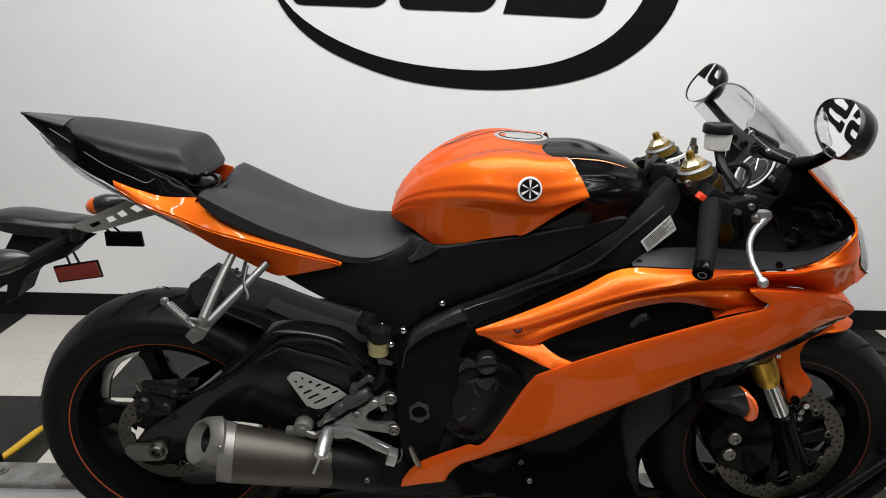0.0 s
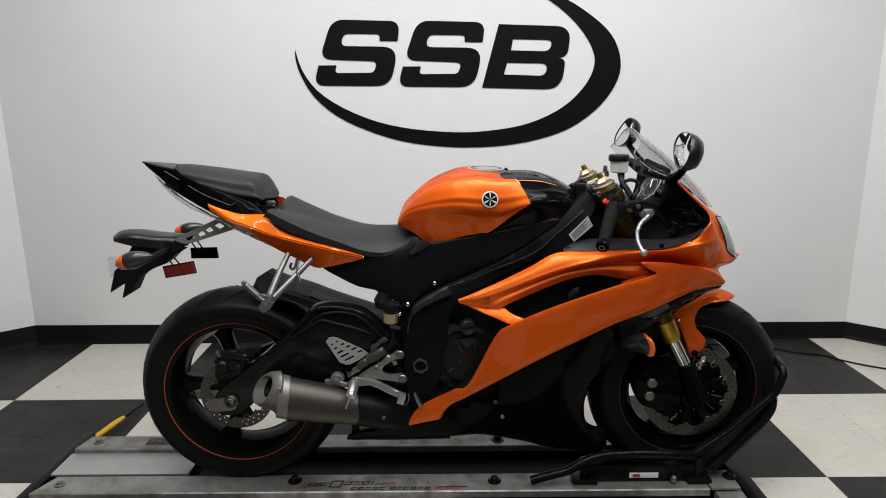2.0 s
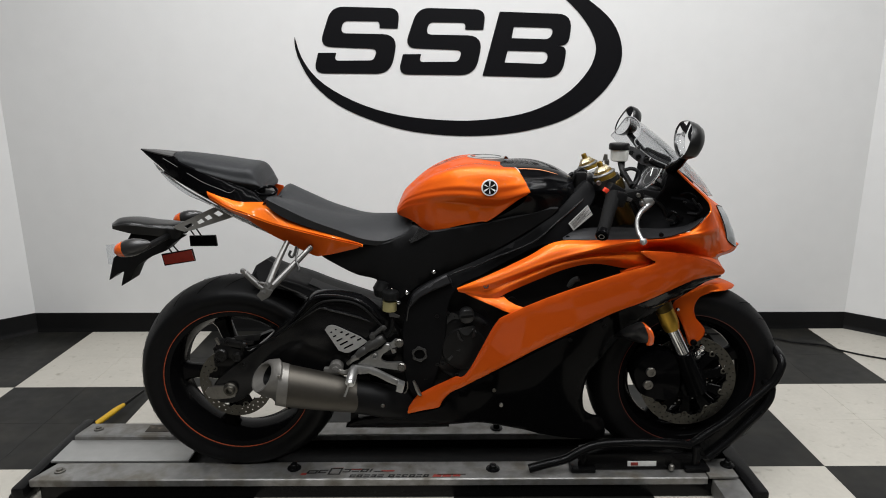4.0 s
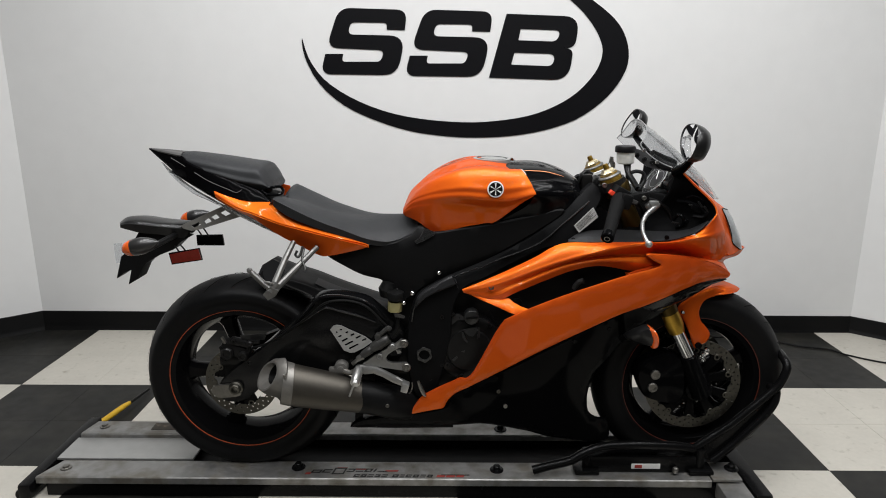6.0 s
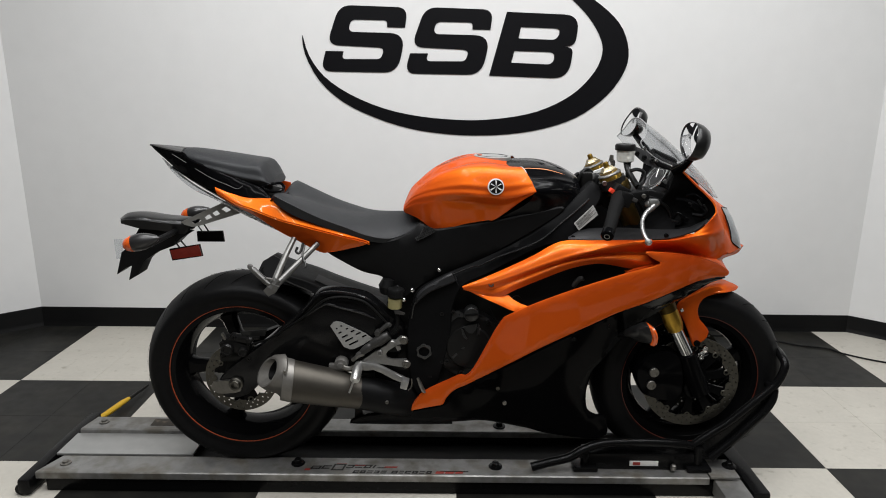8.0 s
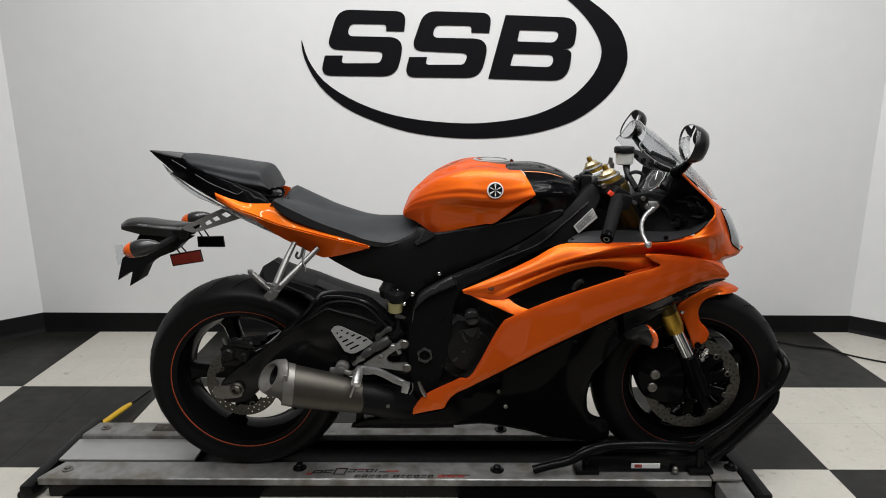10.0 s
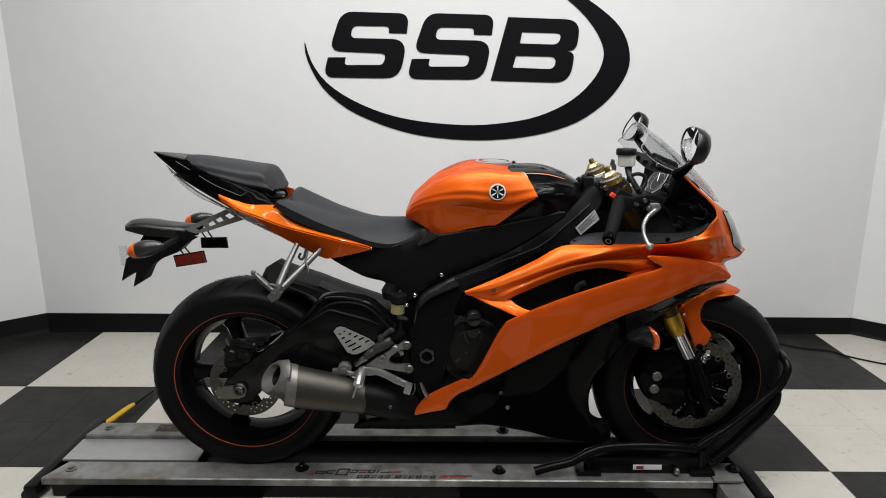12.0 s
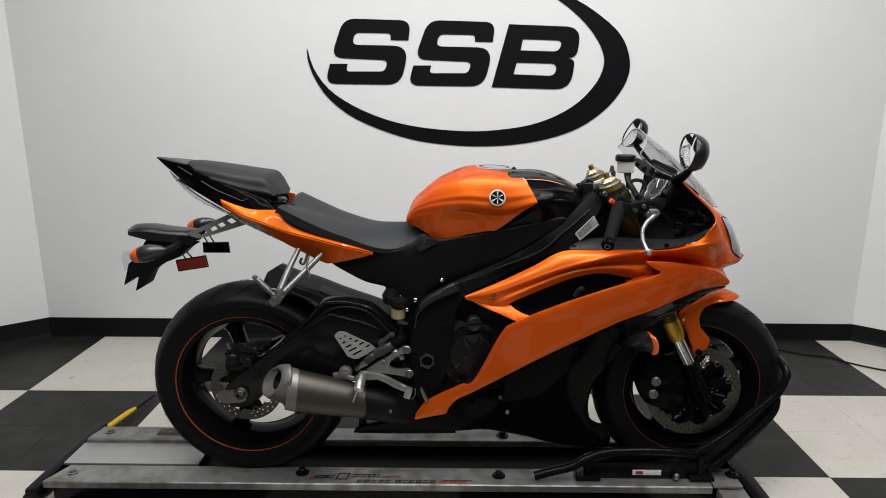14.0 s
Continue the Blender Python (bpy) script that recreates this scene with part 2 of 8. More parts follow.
def spline(points, n=6, closed=False):
    """A smooth curve through the points."""
    p = [np.array(q, float) for q in points]
    k = len(p)
    if k < 3:
        return [p[0] + (p[1] - p[0]) * i / n for i in range(n + 1)]
    out = []
    for i in range(k if closed else k - 1):
        if closed:
            a, b, c, d = p[i - 1], p[i], p[(i + 1) % k], p[(i + 2) % k]
        else:
            b, c = p[i], p[i + 1]
            a = p[i - 1] if i else 2 * b - c
            d = p[i + 2] if i + 2 < k else 2 * c - b
        for j in range(n):
            t = j / n
            out.append(0.5 * (2 * b + (c - a) * t + (2 * a - 5 * b + 4 * c - d) * t * t + (3 * b - a - 3 * c + d) * t ** 3))
    if not closed:
        out.append(p[-1])
    return out


def mesh_of(verts, faces):
    bm = bmesh.new()
    vs = [bm.verts.new(v) for v in verts]
    for f in faces:
        if len(set(f)) > 2:
            try:
                bm.faces.new([vs[i] for i in f])
            except ValueError:
                pass
    return bm


def place(x, w, z, side=1):
    """World place of a point x along the motorcycle, w out from its middle plane (side 1: towards the viewer), at height z."""
    return (x, YB - side * w, z)


def grid_mesh(rows, close_u=False, close_v=False, caps=False):
    nu, nv = len(rows), len(rows[0])
    verts = [tuple(p) for r in rows for p in r]
    faces = []
    for i in range(nu if close_u else nu - 1):
        for j in range(nv if close_v else nv - 1):
            a, b = i * nv + j, i * nv + (j + 1) % nv
            c, d = ((i + 1) % nu) * nv + (j + 1) % nv, ((i + 1) % nu) * nv + j
            faces.append((a, b, c, d))
    if caps:
        faces += [tuple(range(nv)), tuple((nu - 1) * nv + j for j in range(nv))]
    return mesh_of(verts, faces)


def skin(net, n=5, m=5, both=False, side=1, thick=0.0, closed=False, caps=False):
    """A smooth surface through sections of (x, w, z). both: mirrored about the middle plane, the sections begin on it."""
    if both:
        net = [[(x, -w, z) for x, w, z in reversed(s[1:])] + list(s) for s in net]
    sections = [spline(s, m, closed) for s in net]
    cols = [spline([s[j] for s in sections], n) for j in range(len(sections[0]))]
    rows = [[place(*cols[j][i], side) for j in range(len(cols))] for i in range(len(cols[0]))]
    bm = grid_mesh(rows, close_v=closed, caps=caps)
    bmesh.ops.remove_doubles(bm, verts=bm.verts, dist=0.0004)
    if thick:
        bmesh.ops.recalc_face_normals(bm, faces=bm.faces)
        bm.normal_update()
        bm.verts.index_update()
        verts = [v.co.copy() for v in bm.verts]
        inner = [v.co - v.normal * thick for v in bm.verts]
        outer = [tuple(v.index for v in f.verts) for f in bm.faces]
        bm.free()
        bm = shell(verts, outer, verts, inner)
    return bm


def crease(net, j, near=0.15):
    """The same sections with their column j turned into a tight edge, by two more columns close beside it."""
    out = []
    for s in net:
        s = [tuple(p) for p in s]
        a, b, c = (np.array(s[k]) for k in (j - 1, j, j + 1))
        out.append(s[:j] + [tuple(b + (a - b) * near), tuple(b), tuple(b + (c - b) * near)] + s[j + 1:])
    return out


def inside(poly, x, y):
    hit = False
    for i in range(len(poly)):
        (x0, y0), (x1, y1) = poly[i - 1], poly[i]
        if (y0 > y) != (y1 > y) and x < (x1 - x0) * (y - y0) / (y1 - y0) + x0:
            hit = not hit
    return hit


def fill(outline, holes=(), step=0.0, rim=0.004):
    """Triangles over a flat outline with holes; step sets a lattice of inner points, within a ring that follows the edge."""
    from mathutils.geometry import delaunay_2d_cdt
    loops = [[(float(p[0]), float(p[1])) for p in q] for q in (outline, *holes)]
    pts, edges = [], []
    for q in loops:
        k = len(pts)
        pts += q
        edges += [(k + i, k + (i + 1) % len(q)) for i in range(len(q))]
    if step:
        for n, q in enumerate(loops):
            area = sum(q[i - 1][0] * q[i][1] - q[i][0] * q[i - 1][1] for i in range(len(q)))
            turn = (1 if area > 0 else -1) * (1 if n == 0 else -1)
            for i in range(len(q)):
                a, b = q[i - 1], q[(i + 1) % len(q)]
                dx, dy = b[0] - a[0], b[1] - a[1]
                k = rim / max(1e-9, math.hypot(dx, dy)) * turn
                x, y = q[i][0] - dy * k, q[i][1] + dx * k
                near = min(math.hypot(x - p[0], y - p[1]) for l in loops for p in l)
                if near > rim * 0.8 and inside(loops[0], x, y) and not any(inside(h, x, y) for h in loops[1:]):
                    pts.append((x, y))
        xs, ys = [p[0] for p in loops[0]], [p[1] for p in loops[0]]
        for i in range(int((max(xs) - min(xs)) / step) + 1):
            for j in range(int((max(ys) - min(ys)) / step) + 1):
                x, y = min(xs) + (i + 0.5 + 0.5 * (j % 2)) * step, min(ys) + (j + 0.5) * step
                near = min((x - p[0]) ** 2 + (y - p[1]) ** 2 for q in loops for p in q)
                if near > (step * 0.45 + rim) ** 2 and inside(loops[0], x, y) and not any(inside(h, x, y) for h in loops[1:]):
                    pts.append((x, y))
    v, e, f, _, _, _ = delaunay_2d_cdt([Vector(p) for p in pts], edges, [], 0, 1e-6)
    tris = []
    for t in f:
        cx, cy = sum(v[i][0] for i in t) / len(t), sum(v[i][1] for i in t) / len(t)
        if inside(loops[0], cx, cy) and not any(inside(h, cx, cy) for h in loops[1:]):
            tris.append(tuple(t))
    return [(p[0], p[1]) for p in v], tris


def shell(flat, tris, front, back):
    """A closed body between two surfaces over one flat set of triangles."""
    k = len(flat)
    count = {}
    for t in tris:
        for i in range(len(t)):
            a, b = t[i], t[(i + 1) % len(t)]
            count[(a, b)] = count.get((a, b), 0) + 1
    faces = list(tris) + [tuple(i + k for i in reversed(t)) for t in tris]
    faces += [(b, a, a + k, b + k) for (a, b) in count if (b, a) not in count]
    return mesh_of(list(front) + list(back), faces)


def surface(points, soft=1e-3):
    """w over (x, z): the smoothest sheet through points of (x, w, z)."""
    c = np.array([(x, z) for x, w, z in points], float)
    v = np.array([w for x, w, z in points], float)
    n = len(c)

    def kernel(d):
        return np.where(d > 1e-9, d * d * np.log(np.maximum(d, 1e-9)), 0.0)

    a = np.zeros((n + 3, n + 3))
    a[:n, :n] = kernel(np.linalg.norm(c[:, None] - c[None], axis=2)) + np.eye(n) * soft
    a[:n, n], a[:n, n + 1:] = 1, c
    a[n, :n], a[n + 1:, :n] = 1, c.T
    s = np.linalg.solve(a, np.concatenate([v, np.zeros(3)]))
    return lambda x, z: float(kernel(np.hypot(c[:, 0] - x, c[:, 1] - z)) @ s[:n] + s[n] + s[n + 1] * x + s[n + 2] * z)


def panel(outline, depth=(), holes=(), thick=0.004, step=0.02, side=1, smooth=5, lip=0.003, soft=1e-3):
    """A moulded panel: an outline of (x, w, z) rounded into a smooth curve (smooth=0 keeps its corners), bulged through the depth points."""
    w_at = surface(list(outline) + list(depth), soft)
    loop = [(x, z) for x, w, z in outline]
    loop = [tuple(p) for p in spline(loop, smooth, True)] if smooth else loop
    cut = [[tuple(p) for p in spline([(x, z) for x, w, z in h], 4, True)] for h in holes]
    flat, tris = fill(loop, cut, step)
    edge = set(range(len(loop) + sum(len(h) for h in cut)))
    front = [place(x, w_at(x, z) - (lip if i in edge else 0), z, side) for i, (x, z) in enumerate(flat)]
    back = [place(x, w_at(x, z) - thick - lip, z, side) for x, z in flat]
    return shell(flat, tris, front, back)


def slab(outline, w0, w1, holes=(), smooth=0, bevel=0.0, side=1):
    """A plate with a flat outline of (x, z) between two distances from the middle plane."""
    outline = [(p[0], p[-1]) for p in outline]
    loop = [tuple(p) for p in spline(outline, smooth, True)] if smooth else outline
    if bevel:
        flat, tris = fill(loop, holes)
        bm = shell(flat, tris, [place(x, w1, z, side) for x, z in flat], [place(x, w0, z, side) for x, z in flat])
        bmesh.ops.recalc_face_normals(bm, faces=bm.faces)
        sharp = [e for e in bm.edges if len(e.link_faces) == 2 and e.calc_face_angle(0) > 0.9]
        bmesh.ops.bevel(bm, geom=sharp, offset=bevel, segments=2, profile=0.6, affect="EDGES", clamp_overlap=True)
        return bm
    flat, tris = fill(loop, holes)
    return shell(flat, tris, [place(x, w1, z, side) for x, z in flat], [place(x, w0, z, side) for x, z in flat])


def tube(path, r, sides=10, smooth=6, closed=False, caps=True):
    """A round bar along world points; r may be a number or one for each point."""
    pts = [np.array(p, float) for p in path]
    radii = list(r) if isinstance(r, (list, tuple)) else [r] * len(pts)
    if smooth:
        line = spline([np.append(p, q) for p, q in zip(pts, radii)], smooth, closed)
    else:
        line = [np.append(p, q) for p, q in zip(pts, radii)]
    k = len(line)
    rows, up = [], None
    for i in range(k):
        a, b = line[i - 1 if (i or closed) else 0], line[(i + 1) % k if (i < k - 1 or closed) else k - 1]
        d = Vector((b - a)[:3]).normalized()
        if up is None:
            up = Vector((0, 0, 1)) if abs(d.z) < 0.9 else Vector((1, 0, 0))
        s = d.cross(up).normalized()
        up = s.cross(d)
        c, q = Vector(line[i][:3]), float(line[i][3])
        rows.append([c + q * (math.cos(2 * math.pi * j / sides) * s + math.sin(2 * math.pi * j / sides) * up) for j in range(sides)])
    return grid_mesh(rows, close_u=closed, close_v=True, caps=caps and not closed)


def lathe(profile, at, axis=(0, -1, 0), sides=32, caps=True, turn=2 * math.pi, ring=False):
    """A turned body: profile of (radius, distance along the axis)."""
    d = Vector(axis).normalized()
    s = d.orthogonal().normalized()
    u = d.cross(s)
    rows = [[Vector(at) + t * d + r * (math.cos(a) * s + math.sin(a) * u) for a in (2 * math.pi * j / sides for j in range(sides))] for r, t in ((float(p), float(q)) for p, q in profile)]
    return grid_mesh(rows, close_v=True, caps=caps and not ring, close_u=ring)


def block(centre, size, bevel=0.003, turn=None):
    bm = bmesh.new()
    bmesh.ops.create_cube(bm, size=1.0)
    bmesh.ops.scale(bm, vec=size, verts=bm.verts)
    if bevel:
        bmesh.ops.bevel(bm, geom=bm.edges[:], offset=bevel, segments=2, profile=0.6, affect="EDGES", clamp_overlap=True)
    m = Matrix.Translation(centre) @ (turn if turn else Matrix())
    bmesh.ops.transform(bm, matrix=m, verts=bm.verts)
    return bm


def join(*bodies):
    """Several bodies in one bmesh."""
    bm = bodies[0]
    for other in bodies[1:]:
        me = bpy.data.meshes.new("joined")
        other.to_mesh(me)
        other.free()
        bm.from_mesh(me)
        bpy.data.meshes.remove(me)
    return bm


def ring_hole(cx, cz, r, k=8):
    return [(cx + r * math.cos(2 * math.pi * i / k), cz + r * math.sin(2 * math.pi * i / k)) for i in range(k)]


def bolt_head(x, w, z, r=0.007, h=0.005, side=1, hexed=True):
    """A screw head with a hexagonal socket, its face outwards."""
    a = place(x, w, z, side)
    return lathe([(r, -0.004), (r, h * 0.6), (r * 0.85, h), (r * 0.5, h), (r * 0.48, h * 0.4), (0.0005, h * 0.35)], a, (0, -side, 0), 12, caps=False)


# ---- the room ----
S = 0.6096                        # a check of the floor: four tiles of twelve inches
ROW = 2.12                        # a joint between two rows of checks


def wall_strip(name, x0, y0, x1, y1, z0, z1, thick, mat, label):
    """An upright wall of that thickness, behind the line from one plan point to the other (its right-hand side is the room's outside)."""
    d = Vector((x1 - x0, y1 - y0, 0))
    n = Vector((-d.y, d.x, 0)).normalized() * thick
    base = [Vector((x0, y0, 0)), Vector((x1, y1, 0)), Vector((x1, y1, 0)) + n, Vector((x0, y0, 0)) + n]
    verts = [(p.x, p.y, z) for z in (z0, z1) for p in base]
    bm = mesh_of(verts, [(0, 1, 2, 3), (4, 5, 6, 7), (0, 1, 5, 4), (1, 2, 6, 5), (2, 3, 7, 6), (3, 0, 4, 7)])
    return tagged(part(name, bm, mat), label, "wall", kind="structure")


PLAN = [(-4.3, -4.2), (-4.3, 0.95), (-2.115, WALL), (2.012, WALL), (4.2, 0.93), (4.2, -4.2)]
# west, east and south are unseen; their dark colour is set to cut frontal fill
wall_strip("wall_west", *PLAN[0], *PLAN[1], 0, CEIL, 0.12, DARK_WALL, "unseen side wall, darkened to cut fill light")
wall_strip("wall_northwest", *PLAN[1], *PLAN[2], 0, CEIL, 0.12, WALL_PAINT, "plain white painted wall across the corner")
wall_strip("wall_north", *PLAN[2], *PLAN[3], 0, CEIL, 0.12, WALL_PAINT, "white painted back wall with a black sign")
wall_strip("wall_northeast", *PLAN[3], *PLAN[4], 0, CEIL, 0.12, WALL_PAINT, "plain white painted wall across the corner")
wall_strip("wall_east", *PLAN[4], *PLAN[5], 0, CEIL, 0.12, DARK_WALL, "unseen side wall, darkened to cut fill light")
wall_strip("wall_south", *PLAN[5], *PLAN[0], 0, CEIL, 0.12, DARK_WALL, "unseen wall behind, darkened to cut fill light")


def baseboard(x0, y0, x1, y1, a0, a1, h0=1.0, h1=1.0):
    """A vinyl cove base with a rounded top and a small toe, mitred at both ends by the given slopes; its height changes a little along the wall."""
    d = Vector((x1 - x0, y1 - y0, 0))
    length = d.length
    d.normalize()
    n = Vector((d.y, -d.x, 0))
    profile = [(0.0, 0.0), (0.014, 0.0), (0.010, 0.012), (0.006, 0.025), (0.006, 0.090), (0.004, 0.098), (0.0, 0.100)]
    rows = [[(x0 + d.x * s + n.x * t, y0 + d.y * s + n.y * t, z * h) for t, z in profile for s in (k * t if e == 0 else length - k * t,)]
            for e, k, h in ((0, a0, h0), (1, a1, h1))]
    return tagged(part("baseboard", grid_mesh(rows, close_v=True, caps=True), RUBBER_BASE), "black vinyl cove baseboard along the wall foot", "baseboard", kind="structure")


baseboard(*PLAN[1], *PLAN[2], 0, 0.38)
baseboard(*PLAN[2], *PLAN[3], 0.38, 0.38, 1.0, 0.85)
baseboard(*PLAN[3], *PLAN[4], 0.38, 0, 0.85, 0.85)

bm = mesh_of([(x, y, z) for z in (CEIL, CEIL + 0.1) for x, y in ((-4.5, -4.5), (4.5, -4.5), (4.5, 3.0), (-4.5, 3.0))],
             [(0, 1, 2, 3), (4, 5, 6, 7), (0, 1, 5, 4), (1, 2, 6, 5), (2, 3, 7, 6), (3, 0, 4, 7)])
tagged(part("ceiling", bm, CEILING_PAINT), "plain pale ceiling", "ceiling", kind="structure")


def lamp_fixture(x, y):
    """A shallow batten that carries the tube lamp."""
    fixture = thing("ceiling_light", (x, y, CEIL), "white ceiling batten with a long tube lamp", "lamp", "ceiling lights")
    part("housing", block((x, y, CEIL - 0.035), (3.66, 0.16, 0.07), 0.01), WHITE_STICKER, fixture)


for lamp_x, lamp_y, lamp_watts in LAMPS:
    lamp_fixture(lamp_x, lamp_y)


# ---- the sign on the back wall ----
def wall_shape(outline, holes=(), smooth=0, thick=0.004):
    loop = [tuple(p) for p in spline(outline, smooth, True)] if smooth else outline
    flat, tris = fill(loop, holes)
    return shell(flat, tris, [(x, WALL - thick, z) for x, z in flat], [(x, WALL - 0.0005, z) for x, z in flat])


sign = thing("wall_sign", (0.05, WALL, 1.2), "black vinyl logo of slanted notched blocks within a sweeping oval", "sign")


def filleted(corners, radii, k=7):
    """An outline whose corners are rounded, each by its own radius in millimetres."""
    out = []
    n = len(corners)
    for i in range(n):
        p, a, b = (Vector(corners[q]) for q in (i, i - 1, (i + 1) % n))
        u, v = (a - p), (b - p)
        lu, lv = u.length, v.length
        u, v = u / lu, v / lv
        half = math.acos(max(-1, min(1, u.dot(v)))) / 2
        cut = min(radii[i] * 0.001 / math.tan(half), lu * 0.55, lv * 0.55)
        s, e = p + u * cut, p + v * cut
        for q in range(k):
            t = q / (k - 1)
            # a quadratic bend between the two tangent points
            c = s * (1 - t) ** 2 + p * 2 * t * (1 - t) + e * t ** 2
            out.append((c.x, c.y))
    return out


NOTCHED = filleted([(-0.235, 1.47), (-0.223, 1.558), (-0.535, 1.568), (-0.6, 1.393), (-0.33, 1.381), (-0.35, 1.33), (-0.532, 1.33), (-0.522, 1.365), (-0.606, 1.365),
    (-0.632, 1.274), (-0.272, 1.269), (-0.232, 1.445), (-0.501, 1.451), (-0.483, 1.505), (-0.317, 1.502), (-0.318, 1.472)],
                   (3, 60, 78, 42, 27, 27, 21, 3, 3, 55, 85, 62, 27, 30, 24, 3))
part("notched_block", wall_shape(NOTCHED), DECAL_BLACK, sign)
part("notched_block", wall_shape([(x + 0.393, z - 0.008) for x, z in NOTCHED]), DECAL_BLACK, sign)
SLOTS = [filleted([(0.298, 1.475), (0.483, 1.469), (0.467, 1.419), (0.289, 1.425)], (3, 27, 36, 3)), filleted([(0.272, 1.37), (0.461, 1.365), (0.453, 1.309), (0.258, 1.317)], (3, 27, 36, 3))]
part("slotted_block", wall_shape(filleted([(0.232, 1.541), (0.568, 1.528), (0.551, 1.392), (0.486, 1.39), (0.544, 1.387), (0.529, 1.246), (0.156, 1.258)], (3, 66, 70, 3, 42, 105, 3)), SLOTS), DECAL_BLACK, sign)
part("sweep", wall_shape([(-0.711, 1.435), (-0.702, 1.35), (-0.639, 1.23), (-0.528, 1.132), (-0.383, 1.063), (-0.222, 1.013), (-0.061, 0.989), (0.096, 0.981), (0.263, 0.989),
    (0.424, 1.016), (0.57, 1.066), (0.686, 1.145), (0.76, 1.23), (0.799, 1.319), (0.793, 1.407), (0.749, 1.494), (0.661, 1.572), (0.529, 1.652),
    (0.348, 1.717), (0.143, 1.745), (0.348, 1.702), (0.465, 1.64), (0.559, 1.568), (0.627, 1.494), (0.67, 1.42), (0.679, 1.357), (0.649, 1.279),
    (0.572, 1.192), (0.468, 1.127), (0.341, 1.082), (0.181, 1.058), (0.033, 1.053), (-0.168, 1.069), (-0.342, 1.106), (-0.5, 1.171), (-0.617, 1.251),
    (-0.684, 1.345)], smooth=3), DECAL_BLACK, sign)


# ---- the dolly under the motorcycle ----
RAIL = 0.070
dolly = thing("motorcycle_dolly", (-0.2, YB, 0), "low dolly of scuffed aluminium rails on a black tray", "dolly")


def rail_section(profile, x0, x1, cut=0.0):
    """A rail along x from a section of (y, z), its first end cut at a slant."""
    low, high = min(y for y, z in profile), max(y for y, z in profile)
    rows = [[(x0 + cut * (y - low) / (high - low), y, z) for y, z in profile], [(x1, y, z) for y, z in profile]]
    return grid_mesh(rows, close_v=True, caps=True)


near_profile = [(1.342, 0.046), (1.340, 0.048), (1.340, 0.067), (1.343, 0.070), (1.432, 0.070), (1.435, 0.067), (1.435, 0.040), (1.431, 0.040), (1.431, 0.065), (1.345, 0.065), (1.345, 0.046)]
part("rail", rail_section(near_profile, -1.283, 0.765, 0.038), ALU_PLATE, dolly, "scuffed aluminium rail with printed marks")
far_profile = [(1.588, 0.056), (1.586, 0.058), (1.588, 0.072), (1.592, 0.076), (1.672, 0.076), (1.676, 0.072), (1.676, 0.040), (1.671, 0.040), (1.671, 0.071), (1.594, 0.071), (1.592, 0.056)]
part("rail", rail_section(far_profile, -1.278, 0.86, 0.02), ALU_PLATE, dolly, "scuffed aluminium rail")
part("tray", block((-0.19, 1.512, 0.030), (1.48, 0.135, 0.012), 0.002), MATTE_BLACK, dolly, "black tray between the rails")
part("tray", block((-0.20, 1.512, 0.010), (2.12, 0.14, 0.012), 0.002), MATTE_BLACK, dolly, "black lower tray")
# the near beam's size and black also stand in for shadow beneath the rail
part("side_beam", block((-0.23, 1.390, 0.023), (2.06, 0.082, 0.044), 0.003), STEEL_BLACK, dolly, "black steel beam that fills the shadow under the rail")
part("side_beam", block((-0.21, 1.635, 0.020), (2.10, 0.06, 0.038), 0.003), STEEL_BLACK, dolly, "black steel beam that fills the shadow under the rail")
part("end_beam", block((-1.308, 1.53, 0.032), (0.040, 0.43, 0.050), 0.010), STEEL_BLACK, dolly, "black steel end beam")
part("end_beam", block((0.898, 1.49, 0.032), (0.052, 0.42, 0.056), 0.008), STEEL_BLACK, dolly, "black steel end beam")
for cx, cy in ((-1.325, 1.335), (-1.325, 1.70), (0.905, 1.315), (0.905, 1.68)):
    part("caster", lathe([(0.0005, -0.012), (0.016, -0.012), (0.018, -0.008), (0.018, 0.008), (0.016, 0.012), (0.0005, 0.012)], (cx, cy, 0.018), (0, -1, 0), 16, caps=False), HOSE, dolly, "small black caster wheel")
part("corner_plate", block((0.812, 1.388, 0.070), (0.088, 0.098, 0.008), 0.002), ALU_PLATE, dolly, "scuffed aluminium corner plate")
part("outrigger", block((0.822, 1.20, 0.036), (0.082, 0.30, 0.05), 0.004), ALU_PLATE, dolly, "aluminium outrigger plate")
for bx, by, bz, black in ((-1.218, 1.634, 0.076, 0), (-1.215, 1.388, 0.070, 0), (-0.494, 1.40, 0.070, 1), (0.121, 1.392, 0.070, 1), (0.846, 1.40, 0.074, 1), (0.150, 1.630, 0.076, 1)):
    head = lathe([(0.022, 0.0), (0.021, 0.003), (0.012, 0.005), (0.011, 0.014), (0.009, 0.016), (0.0005, 0.0165)] if black else
                 [(0.017, 0.0), (0.016, 0.004), (0.010, 0.005), (0.009, 0.010), (0.0005, 0.011)], (bx, by, bz), (0, 0, 1), 12, caps=False)
    part("bolt", head, STEEL_BLACK if black else STEEL, dolly, "black bolt" if black else "worn steel bolt")
part("ramp_sheet", block((-1.066, 1.522, 0.058), (0.44, 0.128, 0.008), 0.002), ALU_CLEAN, dolly, "plain aluminium sheet between the rails")
part("rail_slot", block((-1.003, 1.637, 0.0765), (0.095, 0.046, 0.002), 0.0005), RUST_DARK, dolly, "dark slot with worn edges")


